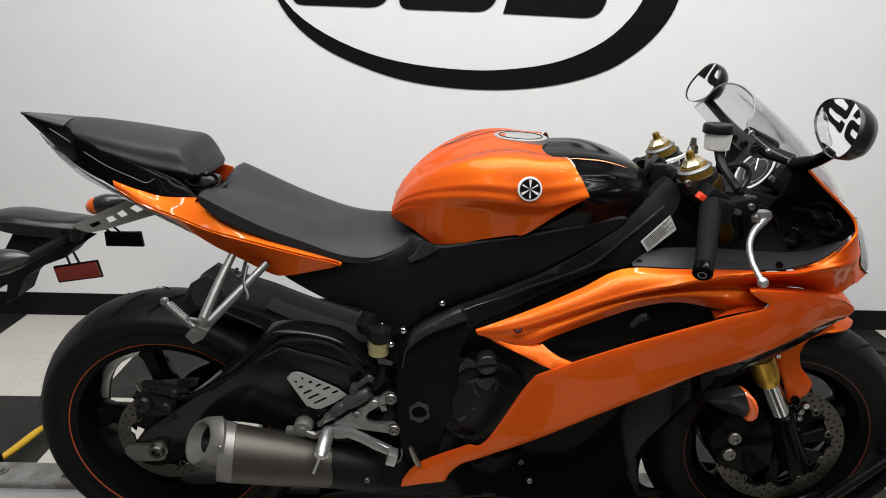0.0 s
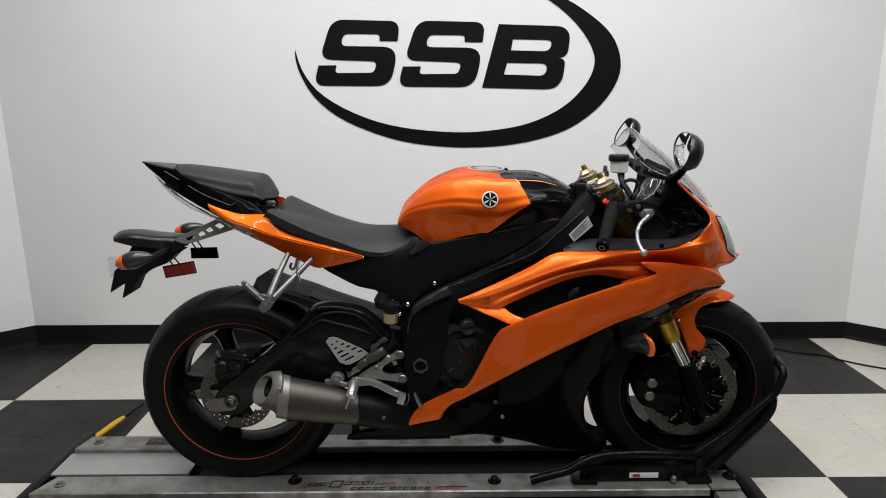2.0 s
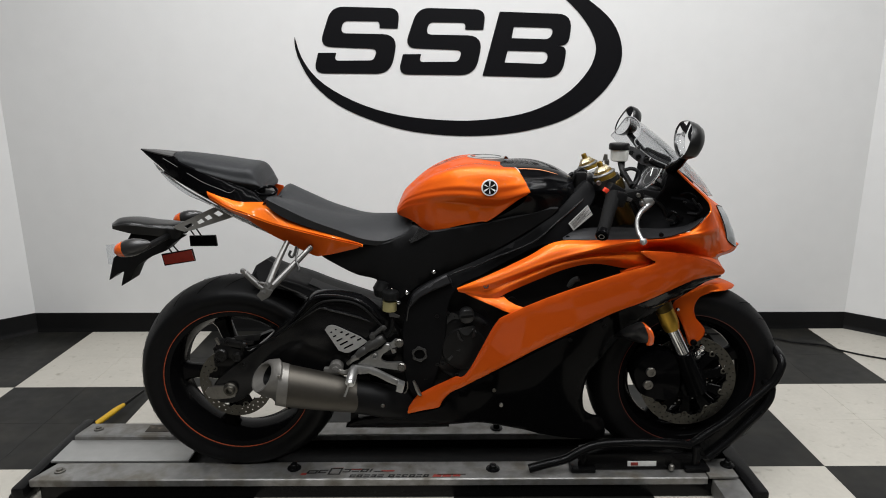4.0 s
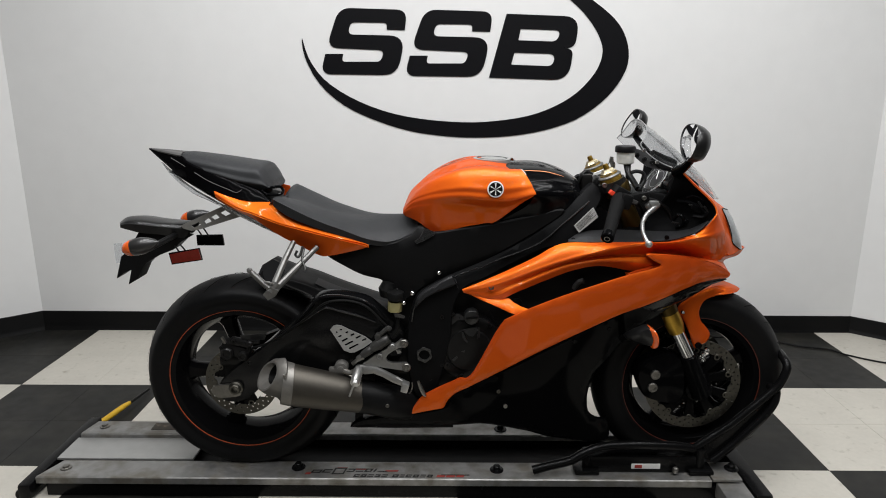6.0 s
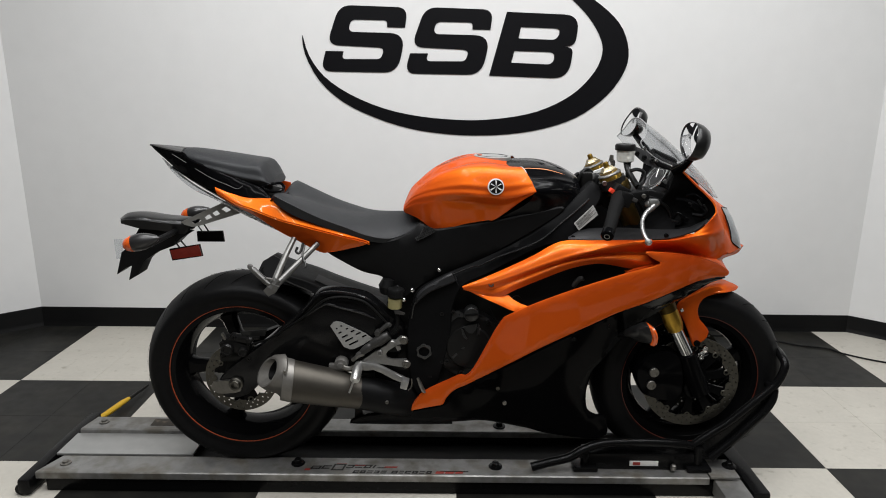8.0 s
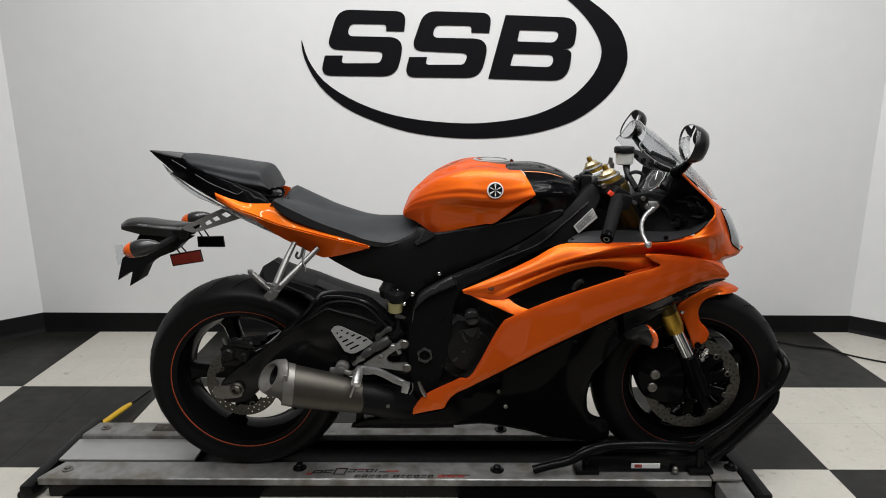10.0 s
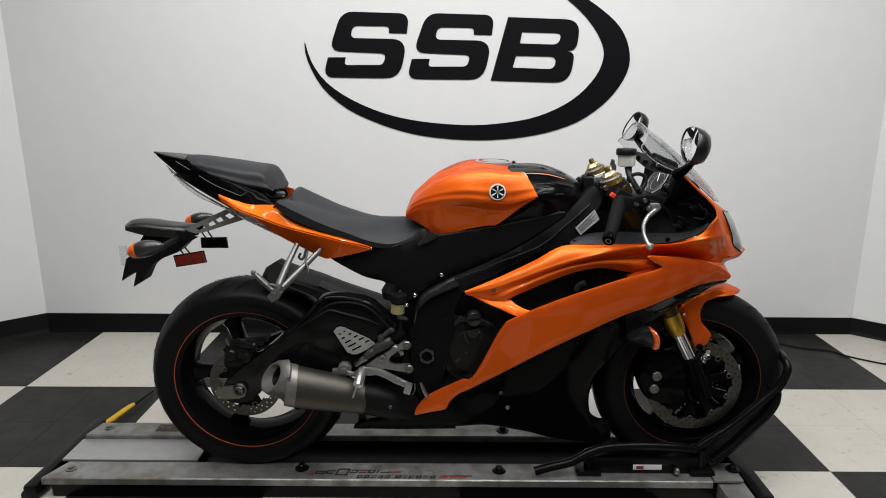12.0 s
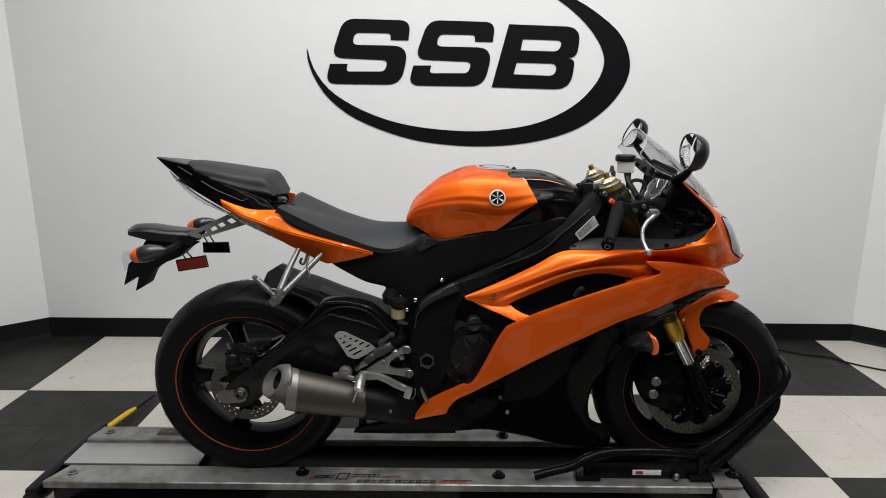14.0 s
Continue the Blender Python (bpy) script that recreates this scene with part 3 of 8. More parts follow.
def printed_bar(x0, x1, y0, y1, mat, lean=0.0):
    """A printed stroke lying on the rail."""
    z = RAIL + 0.0008
    return part("printed_bar", mesh_of([(x0, y0, z), (x1, y0, z), (x1 + lean, y1, z), (x0 + lean, y1, z), (x0, y0, z - 0.0006), (x1, y0, z - 0.0006), (x1 + lean, y1, z - 0.0006), (x0 + lean, y1, z - 0.0006)],
                [(0, 1, 2, 3), (4, 5, 6, 7), (0, 1, 5, 4), (1, 2, 6, 5), (2, 3, 7, 6), (3, 0, 4, 7)]), mat, dolly, "worn printed mark")


def printed_frame(x0, x1, y0, y1, mat, lean, kind):
    """A hollow printed mark of thin strokes; kind tells which of its four sides are inked."""
    s = 0.0042
    strokes = {"b": (x0, x1, y0, y0 + s), "t": (x0, x1, y1 - s, y1), "l": (x0, x0 + s * 1.3, y0, y1), "r": (x1 - s * 1.3, x1, y0, y1), "m": (x0, x1, (y0 + y1 - s) / 2, (y0 + y1 + s) / 2)}
    for side in kind:
        a, b, c, d = strokes[side]
        k = lean / (y1 - y0)
        printed_bar(a + k * (c - y0), b + k * (c - y0), c, d, mat, k * (d - c))


for a, b, lo, hi, kind in ((0, 30, 0, 17, "btlr"), (34, 60, 2, 19, "btl"), (66, 104, -6, 28, "btlr"), (110, 132, 6, 23, "btr"), (138, 160, 7, 24, "bt"), (164, 186, 7, 24, "btlr"), (192, 197, 7, 24, "l"), (203, 232, 7, 11, "b")):
    printed_frame(-0.452 + a * 0.001, -0.452 + b * 0.001, 1.370 + lo * 0.001, 1.370 + hi * 0.001, INK_DARK, 0.007, kind)
for a, b, kind in ((0, 17, "btl"), (22, 38, "btlr"), (43, 60, "bt"), (65, 80, "btr"), (85, 102, "bt"), (118, 136, "btlr"), (141, 154, "bt"), (159, 176, "btl"), (181, 198, "btlr"), (203, 219, "bt"), (224, 240, "btlr")):
    printed_frame(-0.318 + a * 0.001, -0.318 + b * 0.001, 1.349, 1.363, INK_DARK, 0.004, kind)
for a, b, lo, hi in ((-0.468, -0.452, 1.362, 1.372), (-0.376, -0.344, 1.395, 1.400), (-0.318, -0.285, 1.388, 1.394), (-0.225, -0.185, 1.379, 1.386), (-0.065, -0.040, 1.350, 1.362), (-0.036, -0.010, 1.350, 1.362), (-0.005, 0.018, 1.351, 1.362)):
    printed_bar(a, b, lo, hi, INK_RED, 0.004)
printed_bar(-0.050, 0.036, 1.360, 1.3645, INK_DARK, 0.0)

# a wheel chock of bent black tube that holds the front tyre
chock = thing("wheel_chock", (0.6, YB, RAIL), "black tubular wheel chock clasping the front tyre", "stand")
part("side_tube", tube([place(*p) for p in [(0.228, 0.14, 0.09), (0.279, 0.14, 0.106), (0.338, 0.138, 0.121), (0.38, 0.135, 0.145), (0.423, 0.13, 0.161), (0.467, 0.125, 0.166), (0.562, 0.12, 0.166), (0.667, 0.115, 0.159), (0.721, 0.11, 0.149)]], 0.0135, 12), STEEL_BLACK, chock)
part("side_tube", tube([(0.60, 1.64, 0.132), (0.70, 1.63, 0.13), (0.84, 1.63, 0.12)], 0.0145, 12), STEEL_BLACK, chock)
part("hoop", tube([place(*p) for p in [(0.717, 0.1, 0.135), (0.753, 0.1, 0.166), (0.828, 0.1, 0.224), (0.882, 0.1, 0.276), (0.93, 0.1, 0.323), (0.958, 0.1, 0.354), (0.974, 0.098, 0.388), (0.981, 0.09, 0.412), (0.981, 0.07, 0.425), (0.985, 0.03, 0.429), (0.985, -0.03, 0.429), (0.981, -0.07, 0.425), (0.981, -0.09, 0.412), (0.974, -0.098, 0.388), (0.958, -0.1, 0.354), (0.93, -0.1, 0.323), (0.882, -0.1, 0.276), (0.828, -0.1, 0.224), (0.753, -0.1, 0.166), (0.717, -0.1, 0.135)]], 0.0125, 12), STEEL_BLACK, chock)
for sd in (1, -1):
    part("cradle", tube([place(*p, sd) for p in [(0.782, 0.105, 0.104), (0.841, 0.105, 0.16), (0.89, 0.105, 0.216), (0.927, 0.105, 0.26), (0.95, 0.103, 0.3), (0.957, 0.095, 0.331)]], 0.0125, 12), STEEL_BLACK, chock)
    part("cradle_plate", panel([(0.717, 0.098, 0.135), (0.784, 0.098, 0.101), (0.844, 0.098, 0.158), (0.892, 0.098, 0.213), (0.93, 0.098, 0.257), (0.952, 0.098, 0.299), (0.955, 0.098, 0.338), (0.93, 0.098, 0.323), (0.882, 0.098, 0.276), (0.828, 0.098, 0.224)], thick=0.006, step=0, smooth=2, lip=0.001, side=sd), STEEL_BLACK, chock, "black side plate of the cradle")
part("cradle_roller", tube([place(0.957, 0.095, 0.331), place(0.957, -0.095, 0.331)], 0.0125, 12, smooth=0), STEEL_BLACK, chock)
for px_, py_ in ((0.395, 1.392), (0.742, 1.392), (0.70, 1.632)):
    part("foot_plate", block((px_, py_, RAIL + 0.008), (0.075, 0.06, 0.016), 0.006), STEEL_BLACK, chock)
part("post", tube([(0.742, 1.392, 0.07), (0.742, 1.395, 0.145)], 0.016, 12, smooth=0), STEEL_BLACK, chock)
part("post", tube([(0.395, 1.392, 0.07), (0.395, 1.38, 0.135)], 0.013, 12, smooth=0), STEEL_BLACK, chock)
part("base_plate", block((0.56, 1.41, 0.098), (0.34, 0.06, 0.055), 0.008), STEEL_BLACK, chock, "black base box of the chock")
part("sticker", block((0.575, 1.3785, 0.094), (0.088, 0.002, 0.017), 0.0008), WHITE_STICKER, chock, "white maker's sticker")
part("sticker_mark", block((0.552, 1.377, 0.094), (0.022, 0.002, 0.010), 0.0005), INK_RED, chock, "red printed mark")
part("knob", lathe([(0.009, 0), (0.009, 0.012), (0.006, 0.016), (0.0005, 0.017)], (0.663, 1.372, 0.080), (0, -0.3, 1), 14, caps=False), STEEL, chock, "worn steel knob")

# a yellow-handled tool on the floor behind the dolly
tool = thing("scraper_tool", (-1.27, 1.9, 0.0), "yellow-handled tool with a black shaft lying on the floor", "tool")
part("grip", tube([(-1.318, 1.75, 0.018), (-1.300, 1.80, 0.020), (-1.285, 1.88, 0.020), (-1.277, 1.925, 0.018)], [0.008, 0.0105, 0.0105, 0.0075], 12), YELLOW_PLASTIC, tool)
part("shaft", tube([(-1.277, 1.92, 0.018), (-1.262, 2.06, 0.010)], [0.0065, 0.0045], 8, smooth=0), HOSE, tool)

# a black cable on the floor
cable_path = [(1.0, 2.66, 0.005), (1.35, 2.68, 0.005), (1.56, 2.626, 0.005), (1.66, 2.563, 0.005), (1.777, 2.525, 0.005), (1.825, 2.46, 0.005), (1.938, 2.375, 0.005), (2.12, 2.30, 0.005), (2.5, 2.24, 0.005)]
tagged(part("cable", tube(cable_path, 0.004, 8, 8), HOSE), "thin black cable lying across the checked floor", "cable")


# ---- the motorcycle ----
bike = thing("motorcycle", (0.03, YB, 0.04), "orange and black sports motorcycle standing on a dolly", "motorcycle")
REAR, FRONT = (-0.6545, 0.3545), (0.715, 0.340)


def wheel(name, hub, radius, half, rim_half, spokes_from, stripe, label, r0=0.216):
    """A wheel with a cast five-spoke rim, its stripe and its tyre."""
    x, z = hub
    at = (x, YB, z)
    rim_profile = [(r0 + 0.010, rim_half), (r0 + 0.012, rim_half - 0.004), (r0 - 0.002, rim_half - 0.014), (r0 - 0.018, rim_half * 0.55), (r0 - 0.020, 0),
                   (r0 - 0.018, -rim_half * 0.55), (r0 - 0.002, -rim_half + 0.014), (r0 + 0.012, -rim_half + 0.004), (r0 + 0.010, -rim_half),
                   (r0 - 0.010, -rim_half + 0.004), (r0 - 0.030, -rim_half * 0.5), (r0 - 0.034, 0), (r0 - 0.030, rim_half * 0.5), (r0 - 0.010, rim_half - 0.004)]
    bm, arms = lathe(rim_profile, at, sides=64, ring=True), []
    for k in range(5):
        a = radians(spokes_from + 72 * k)
        d, s = Vector((math.cos(a), 0, math.sin(a))), Vector((-math.sin(a), 0, math.cos(a)))
        rows = []
        for t, wide, deep in ((0.030, 0.034, 0.034), (0.07, 0.025, 0.030), (0.12, 0.020, 0.026), (0.165, 0.023, 0.024), (0.192, 0.040, 0.026)):
            c = Vector(at) + d * t
            rows.append([c + s * (wide * ca) + Vector((0, deep * sa, 0)) for ca, sa in ((1, 0.4), (0.6, 1), (-0.6, 1), (-1, 0.4), (-1, -0.4), (-0.6, -1), (0.6, -1), (1, -0.4))])
        arms.append(grid_mesh(rows, close_v=True, caps=True))
    hub_body = lathe([(0.012, -0.055), (0.036, -0.05), (0.042, -0.03), (0.042, 0.03), (0.036, 0.05), (0.012, 0.055)], at, sides=32)
    rim = part(name, bm, RIM_BLACK, bike, label)
    part("hub", hub_body, RIM_BLACK, rim)
    for arm in arms:
        part("spoke", arm, RIM_BLACK, rim)
    sh = radius - r0
    tyre_profile = [(r0 - 0.002, rim_half - 0.010), (r0 + 0.008, rim_half + 0.002), (r0 + sh * 0.25, half * 0.93), (r0 + sh * 0.45, half), (r0 + sh * 0.62, half * 0.97),
                    (r0 + sh * 0.75, half * 0.81), (r0 + sh * 0.885, half * 0.55), (r0 + sh * 0.972, half * 0.27), (radius, 0)]
    tyre_profile += [(r, -t) for r, t in reversed(tyre_profile[:-1])]
    tyre_profile += [(r0 - 0.002, -rim_half + 0.02), (r0 - 0.002, rim_half - 0.02)]
    part("tyre", lathe([tuple(p) for p in spline(tyre_profile, 3)], at, sides=96, ring=True), TYRE, rim, "black road tyre with a worn tread")
    for side in (1, -1):
        part("rim_stripe", lathe([(r0 + 0.0072, rim_half + 0.0010), (r0 + 0.0072, rim_half + 0.0002), (r0 + 0.0048, rim_half - 0.0012), (r0 + 0.0048, rim_half + 0.0004)],
                                 at, (0, -side, 0), 64, ring=True), stripe, rim, "thin orange rim stripe")
    return rim


rear_wheel = wheel("rear_wheel", REAR, 0.311, 0.086, 0.078, -108, STRIPE_ORANGE, "gloss black five-spoke rear wheel")
front_wheel = wheel("front_wheel", FRONT, 0.297, 0.057, 0.052, 24, STRIPE_FAINT, "gloss black five-spoke front wheel", 0.203)


def tread(hub, radius, half, rim, count):
    """Slanting grooves of the tread, as thin dark sunk bars."""
    x, z = hub
    bm = bmesh.new()
    verts, faces = [], []
    for k in range(count):
        for side in (1, -1):
            a0 = 2 * math.pi * (k + (0.5 if side < 0 else 0)) / count
            base = len(verts)
            for i in range(6):
                t = i / 5
                w = half * (0.12 + 0.70 * t)
                r = radius - (radius - 0.216) * (0.02 + 0.21 * t ** 2.0) + 0.0022
                a = a0 + 0.20 * t
                for da in (-0.013 * (1 - 0.6 * t), 0.013 * (1 - 0.6 * t)):
                    verts.append((x + r * math.cos(a + da), YB - side * w, z + r * math.sin(a + da)))
            faces += [(base + 2 * i, base + 2 * i + 1, base + 2 * i + 3, base + 2 * i + 2) for i in range(5)]
    bm.free()
    ob = part("tread_groove", mesh_of(verts, faces), GROOVE, rim, "slanting tread grooves")
    return ob


tread(REAR, 0.311, 0.086, rear_wheel, 22)
tread(FRONT, 0.297, 0.060, front_wheel, 22)


def disc(hub, w, r_out, r_in, rows, rim, side=1):
    x, z = hub
    holes = []
    for k in range(30):
        for j in range(rows):
            a = 2 * math.pi * (k + 0.5 * (j % 2)) / 30
            r = r_in + (r_out - r_in) * (j + 0.75) / (rows + 0.5)
            holes.append(ring_hole(x + r * math.cos(a), z + r * math.sin(a), 0.0032, 6))
    outer = ring_hole(x, z, r_out, 72)
    inner = [(x + (r_in + 0.004 * (1 if i % 8 < 4 else -1)) * math.cos(2 * math.pi * i / 72), z + (r_in + 0.004 * (1 if i % 8 < 4 else -1)) * math.sin(2 * math.pi * i / 72)) for i in range(72)]
    return part("brake_disc", slab(outer, w - 0.0025, w + 0.0025, [inner, *holes], side=side), DISC_STEEL, rim, "drilled steel brake disc")


def disc_carrier(hub, w, r_in, rim, side=1, bolts=8, phase=0.0):
    """The star that carries a disc, with windows cut through it and a hollow rivet at each arm."""
    x, z = hub
    outline, windows = [], []
    for k in range(bolts):
        a = 2 * math.pi * k / bolts + phase
        step = math.pi / bolts
        for da, r in ((-0.45, r_in - 0.016), (-0.28, r_in + 0.004), (0.28, r_in + 0.004), (0.45, r_in - 0.016)):
            outline.append((x + r * math.cos(a + da * step * 2), z + r * math.sin(a + da * step * 2)))
        r0, r1 = r_in * 0.50, r_in * 0.94
        windows.append([(x + r * math.cos(a + d * step), z + r * math.sin(a + d * step)) for d, r in ((0.45, r1), (1.55, r1), (1.50, r0), (0.65, r0))])
    part("disc_carrier", slab(outline, w - 0.004, w + 0.004, [ring_hole(x, z, r_in * 0.34, 24)] + windows, side=side), RIM_BLACK, rim)
    for k in range(bolts):
        a = 2 * math.pi * k / bolts + phase
        at = place(x + (r_in - 0.004) * math.cos(a), w + 0.003, z + (r_in - 0.004) * math.sin(a), side)
        part("disc_rivet", lathe([(0.0095, -0.006), (0.0095, 0.002), (0.0085, 0.003), (0.0052, 0.003), (0.0048, 0.0), (0.0048, -0.006)], at, (0, -side, 0), 16, ring=True), DISC_STEEL, rim, "hollow steel rivet")


disc(REAR, 0.085, 0.110, 0.080, 2, rear_wheel)
disc_carrier(REAR, 0.083, 0.080, rear_wheel, 1, 5)
for sd in (1, -1):
    disc(FRONT, 0.062, 0.145, 0.113, 3, front_wheel, sd)
    disc_carrier(FRONT, 0.060, 0.114, front_wheel, sd, 10, radians(17))
part("valve_stem", tube([(-0.495, YB - 0.045, 0.265), (-0.520, YB - 0.05, 0.282)], 0.005, 8, smooth=0), HOSE, rear_wheel)

# the dark core of engine, airbox and radiator
part("engine_block", slab([(-0.196, 0.1, 0.63), (-0.113, 0.1, 0.664), (-0.015, 0.1, 0.695), (0.147, 0.1, 0.741), (0.304, 0.1, 0.832), (0.397, 0.1, 0.897), (0.548, 0.1, 0.783),
    (0.592, 0.1, 0.631), (0.47, 0.1, 0.491), (0.392, 0.1, 0.392), (0.364, 0.1, 0.327), (0.36, 0.1, 0.271), (0.369, 0.1, 0.233), (-0.014, 0.1, 0.241),
    (-0.255, 0.1, 0.24), (-0.252, 0.1, 0.381), (-0.199, 0.1, 0.489)], -0.10, 0.10, bevel=0.01), ENGINE_BLACK, bike, "black engine castings")

part("link_housing", slab([(-0.327, 0.02, 0.397), (-0.154, 0.02, 0.397), (-0.156, 0.02, 0.259), (-0.299, 0.02, 0.258)], -0.08, 0.06, bevel=0.008), ENGINE_BLACK, bike, "dark linkage behind the footrest")

# frame
part("frame_spar", panel([(0.372, 0.11, 0.959), (0.394, 0.12, 0.925), (0.356, 0.15, 0.867), (0.303, 0.158, 0.805), (0.234, 0.158, 0.786), (0.149, 0.16, 0.745),
    (0.079, 0.165, 0.706), (0.013, 0.17, 0.673), (-0.015, 0.155, 0.606), (-0.023, 0.15, 0.51), (-0.048, 0.145, 0.402), (-0.073, 0.14, 0.336),
    (-0.118, 0.14, 0.327), (-0.144, 0.145, 0.402), (-0.149, 0.148, 0.509), (-0.141, 0.15, 0.578), (-0.119, 0.15, 0.646), (-0.071, 0.15, 0.683),
    (-0.019, 0.15, 0.71), (0.079, 0.148, 0.754), (0.188, 0.146, 0.813), (0.272, 0.14, 0.873), (0.335, 0.12, 0.932)],
     depth=[(0.14, 0.165, 0.774), (0.263, 0.16, 0.837), (0.34, 0.145, 0.897), (-0.08, 0.152, 0.579), (-0.097, 0.152, 0.44)], thick=0.03, step=0.025, lip=0.004), FRAME_BLACK, bike, "satin black frame spar")
part("frame_spar", panel([(0.372, 0.11, 0.959), (0.394, 0.12, 0.925), (0.303, 0.158, 0.805), (0.149, 0.16, 0.745), (0.013, 0.17, 0.673), (-0.023, 0.15, 0.51),
    (-0.073, 0.14, 0.336), (-0.144, 0.145, 0.402), (-0.141, 0.15, 0.578), (-0.019, 0.15, 0.71), (0.188, 0.146, 0.813), (0.335, 0.12, 0.932)], thick=0.03, step=0.04, side=-1), FRAME_BLACK, bike, "satin black frame spar")
part("frame_rib", panel([(-0.126, 0.159, 0.609), (-0.121, 0.162, 0.634), (-0.111, 0.165, 0.652), (-0.091, 0.167, 0.669), (-0.056, 0.168, 0.691), (-0.021, 0.169, 0.71), (-0.012, 0.171, 0.703), (-0.005, 0.173, 0.689), (-0.027, 0.173, 0.678), (-0.062, 0.172, 0.663), (-0.092, 0.169, 0.645), (-0.113, 0.164, 0.623)], thick=0.016, step=0.012, smooth=2, lip=0.004), LEDGE_GREY, bike)
part("frame_seam", tube([place(*p) for p in [(-0.018, 0.168, 0.711), (-0.012, 0.171, 0.699), (-0, 0.172, 0.674)]], 0.0014, 6, smooth=0), EDGE_BLACK, bike)
# glossy beads added to draw the highlight lines along the spar
part("frame_edge_bead", tube([place(*p) for p in [(-0.133, 0.152, 0.571), (-0.126, 0.158, 0.612), (-0.111, 0.162, 0.64), (-0.079, 0.165, 0.666), (-0.019, 0.167, 0.705), (0.051, 0.169, 0.735)]], 0.0022, 8), EDGE_BLACK, bike)
part("frame_edge_bead", tube([place(*p) for p in [(0.051, 0.168, 0.731), (0.109, 0.168, 0.759), (0.155, 0.167, 0.776), (0.209, 0.166, 0.799), (0.244, 0.163, 0.822), (0.278, 0.158, 0.853),
    (0.309, 0.152, 0.878), (0.355, 0.142, 0.917)]], 0.003, 8), EDGE_BLACK, bike)
part("subframe_cover", panel([(-0.402, 0.105, 0.78), (-0.328, 0.115, 0.786), (-0.251, 0.125, 0.788), (-0.19, 0.13, 0.796), (-0.134, 0.13, 0.819), (-0.108, 0.12, 0.841),
    (-0.071, 0.14, 0.829), (0.015, 0.145, 0.843), (0.096, 0.15, 0.857), (0.185, 0.15, 0.876), (0.278, 0.145, 0.896), (0.276, 0.145, 0.874),
    (0.179, 0.15, 0.811), (0.079, 0.145, 0.753), (-0.016, 0.14, 0.71), (-0.088, 0.135, 0.675), (-0.132, 0.13, 0.64), (-0.178, 0.125, 0.612),
    (-0.211, 0.12, 0.633), (-0.223, 0.12, 0.662), (-0.219, 0.12, 0.684), (-0.274, 0.12, 0.699), (-0.329, 0.12, 0.727), (-0.373, 0.11, 0.751)],
     depth=[(-0.079, 0.145, 0.761), (0.047, 0.15, 0.795), (-0.207, 0.13, 0.74)], thick=0.02, step=0.025), MATTE_BLACK, bike, "textured black side cover")
part("subframe_cover", panel([(-0.381, 0.12, 0.759), (-0.251, 0.13, 0.78), (-0.108, 0.12, 0.841), (0.096, 0.15, 0.857), (0.179, 0.15, 0.811), (-0.016, 0.14, 0.71),
    (-0.132, 0.13, 0.64), (-0.211, 0.12, 0.633), (-0.219, 0.12, 0.684), (-0.329, 0.12, 0.727)], thick=0.02, step=0.04, side=-1), MATTE_BLACK, bike, "textured black side cover")
part("inner_frame", slab([(-0.193, 0.1, 0.782), (-0.08, 0.1, 0.832), (0.11, 0.1, 0.945), (0.315, 0.1, 0.945), (0.364, 0.1, 0.913), (0.304, 0.1, 0.832), (-0.015, 0.1, 0.682),
    (-0.18, 0.1, 0.63)], -0.115, 0.115), MATTE_BLACK, bike)

# fuel tank
CAP_Z = 1.0165
tank = part("fuel_tank", skin(crease([
    [(-0.159, 0, 0.883), (-0.159, 0.03, 0.879), (-0.158, 0.05, 0.885), (-0.159, 0.065, 0.881), (-0.159, 0.074, 0.876), (-0.159, 0.076, 0.87), (-0.155, 0.074, 0.863)],
    [(-0.135, 0, 0.929), (-0.135, 0.05, 0.92), (-0.124, 0.086, 0.93), (-0.128, 0.101, 0.918), (-0.128, 0.107, 0.905), (-0.127, 0.107, 0.887), (-0.119, 0.104, 0.854)],
    [(-0.076, 0, 0.975), (-0.076, 0.07, 0.966), (-0.068, 0.12, 0.973), (-0.07, 0.141, 0.948), (-0.072, 0.148, 0.925), (-0.069, 0.144, 0.897), (-0.063, 0.13, 0.827)],
    [(-0.001, 0, 1.009), (-0.001, 0.085, 0.998), (0.002, 0.15, 1.001), (0.005, 0.177, 0.965), (0.005, 0.182, 0.935), (0.01, 0.16, 0.904), (0.019, 0.146, 0.847)]] + [
    [(0.065, 0, 1.022), (0.065, 0.085, 1.011), (0.065, 0.162, 1.007), (0.069, 0.187, 0.964), (0.071, 0.191, 0.931), (0.076, 0.162, 0.898), (0.074, 0.152, 0.858)],
    [(0.115, 0, 1.017), (0.115, 0.085, 1.006), (0.115, 0.163, 1.003), (0.126, 0.185, 0.964), (0.131, 0.188, 0.928), (0.122, 0.169, 0.901), (0.1, 0.156, 0.863)],
    [(0.149, 0, 1.007), (0.149, 0.085, 0.996), (0.168, 0.148, 1.003), (0.19, 0.172, 0.972), (0.204, 0.184, 0.944), (0.195, 0.18, 0.935), (0.174, 0.172, 0.921)]], 4, 0.45), n=8, m=8, both=True), ORANGE, bike, "pearl orange fuel tank with dark stripes")
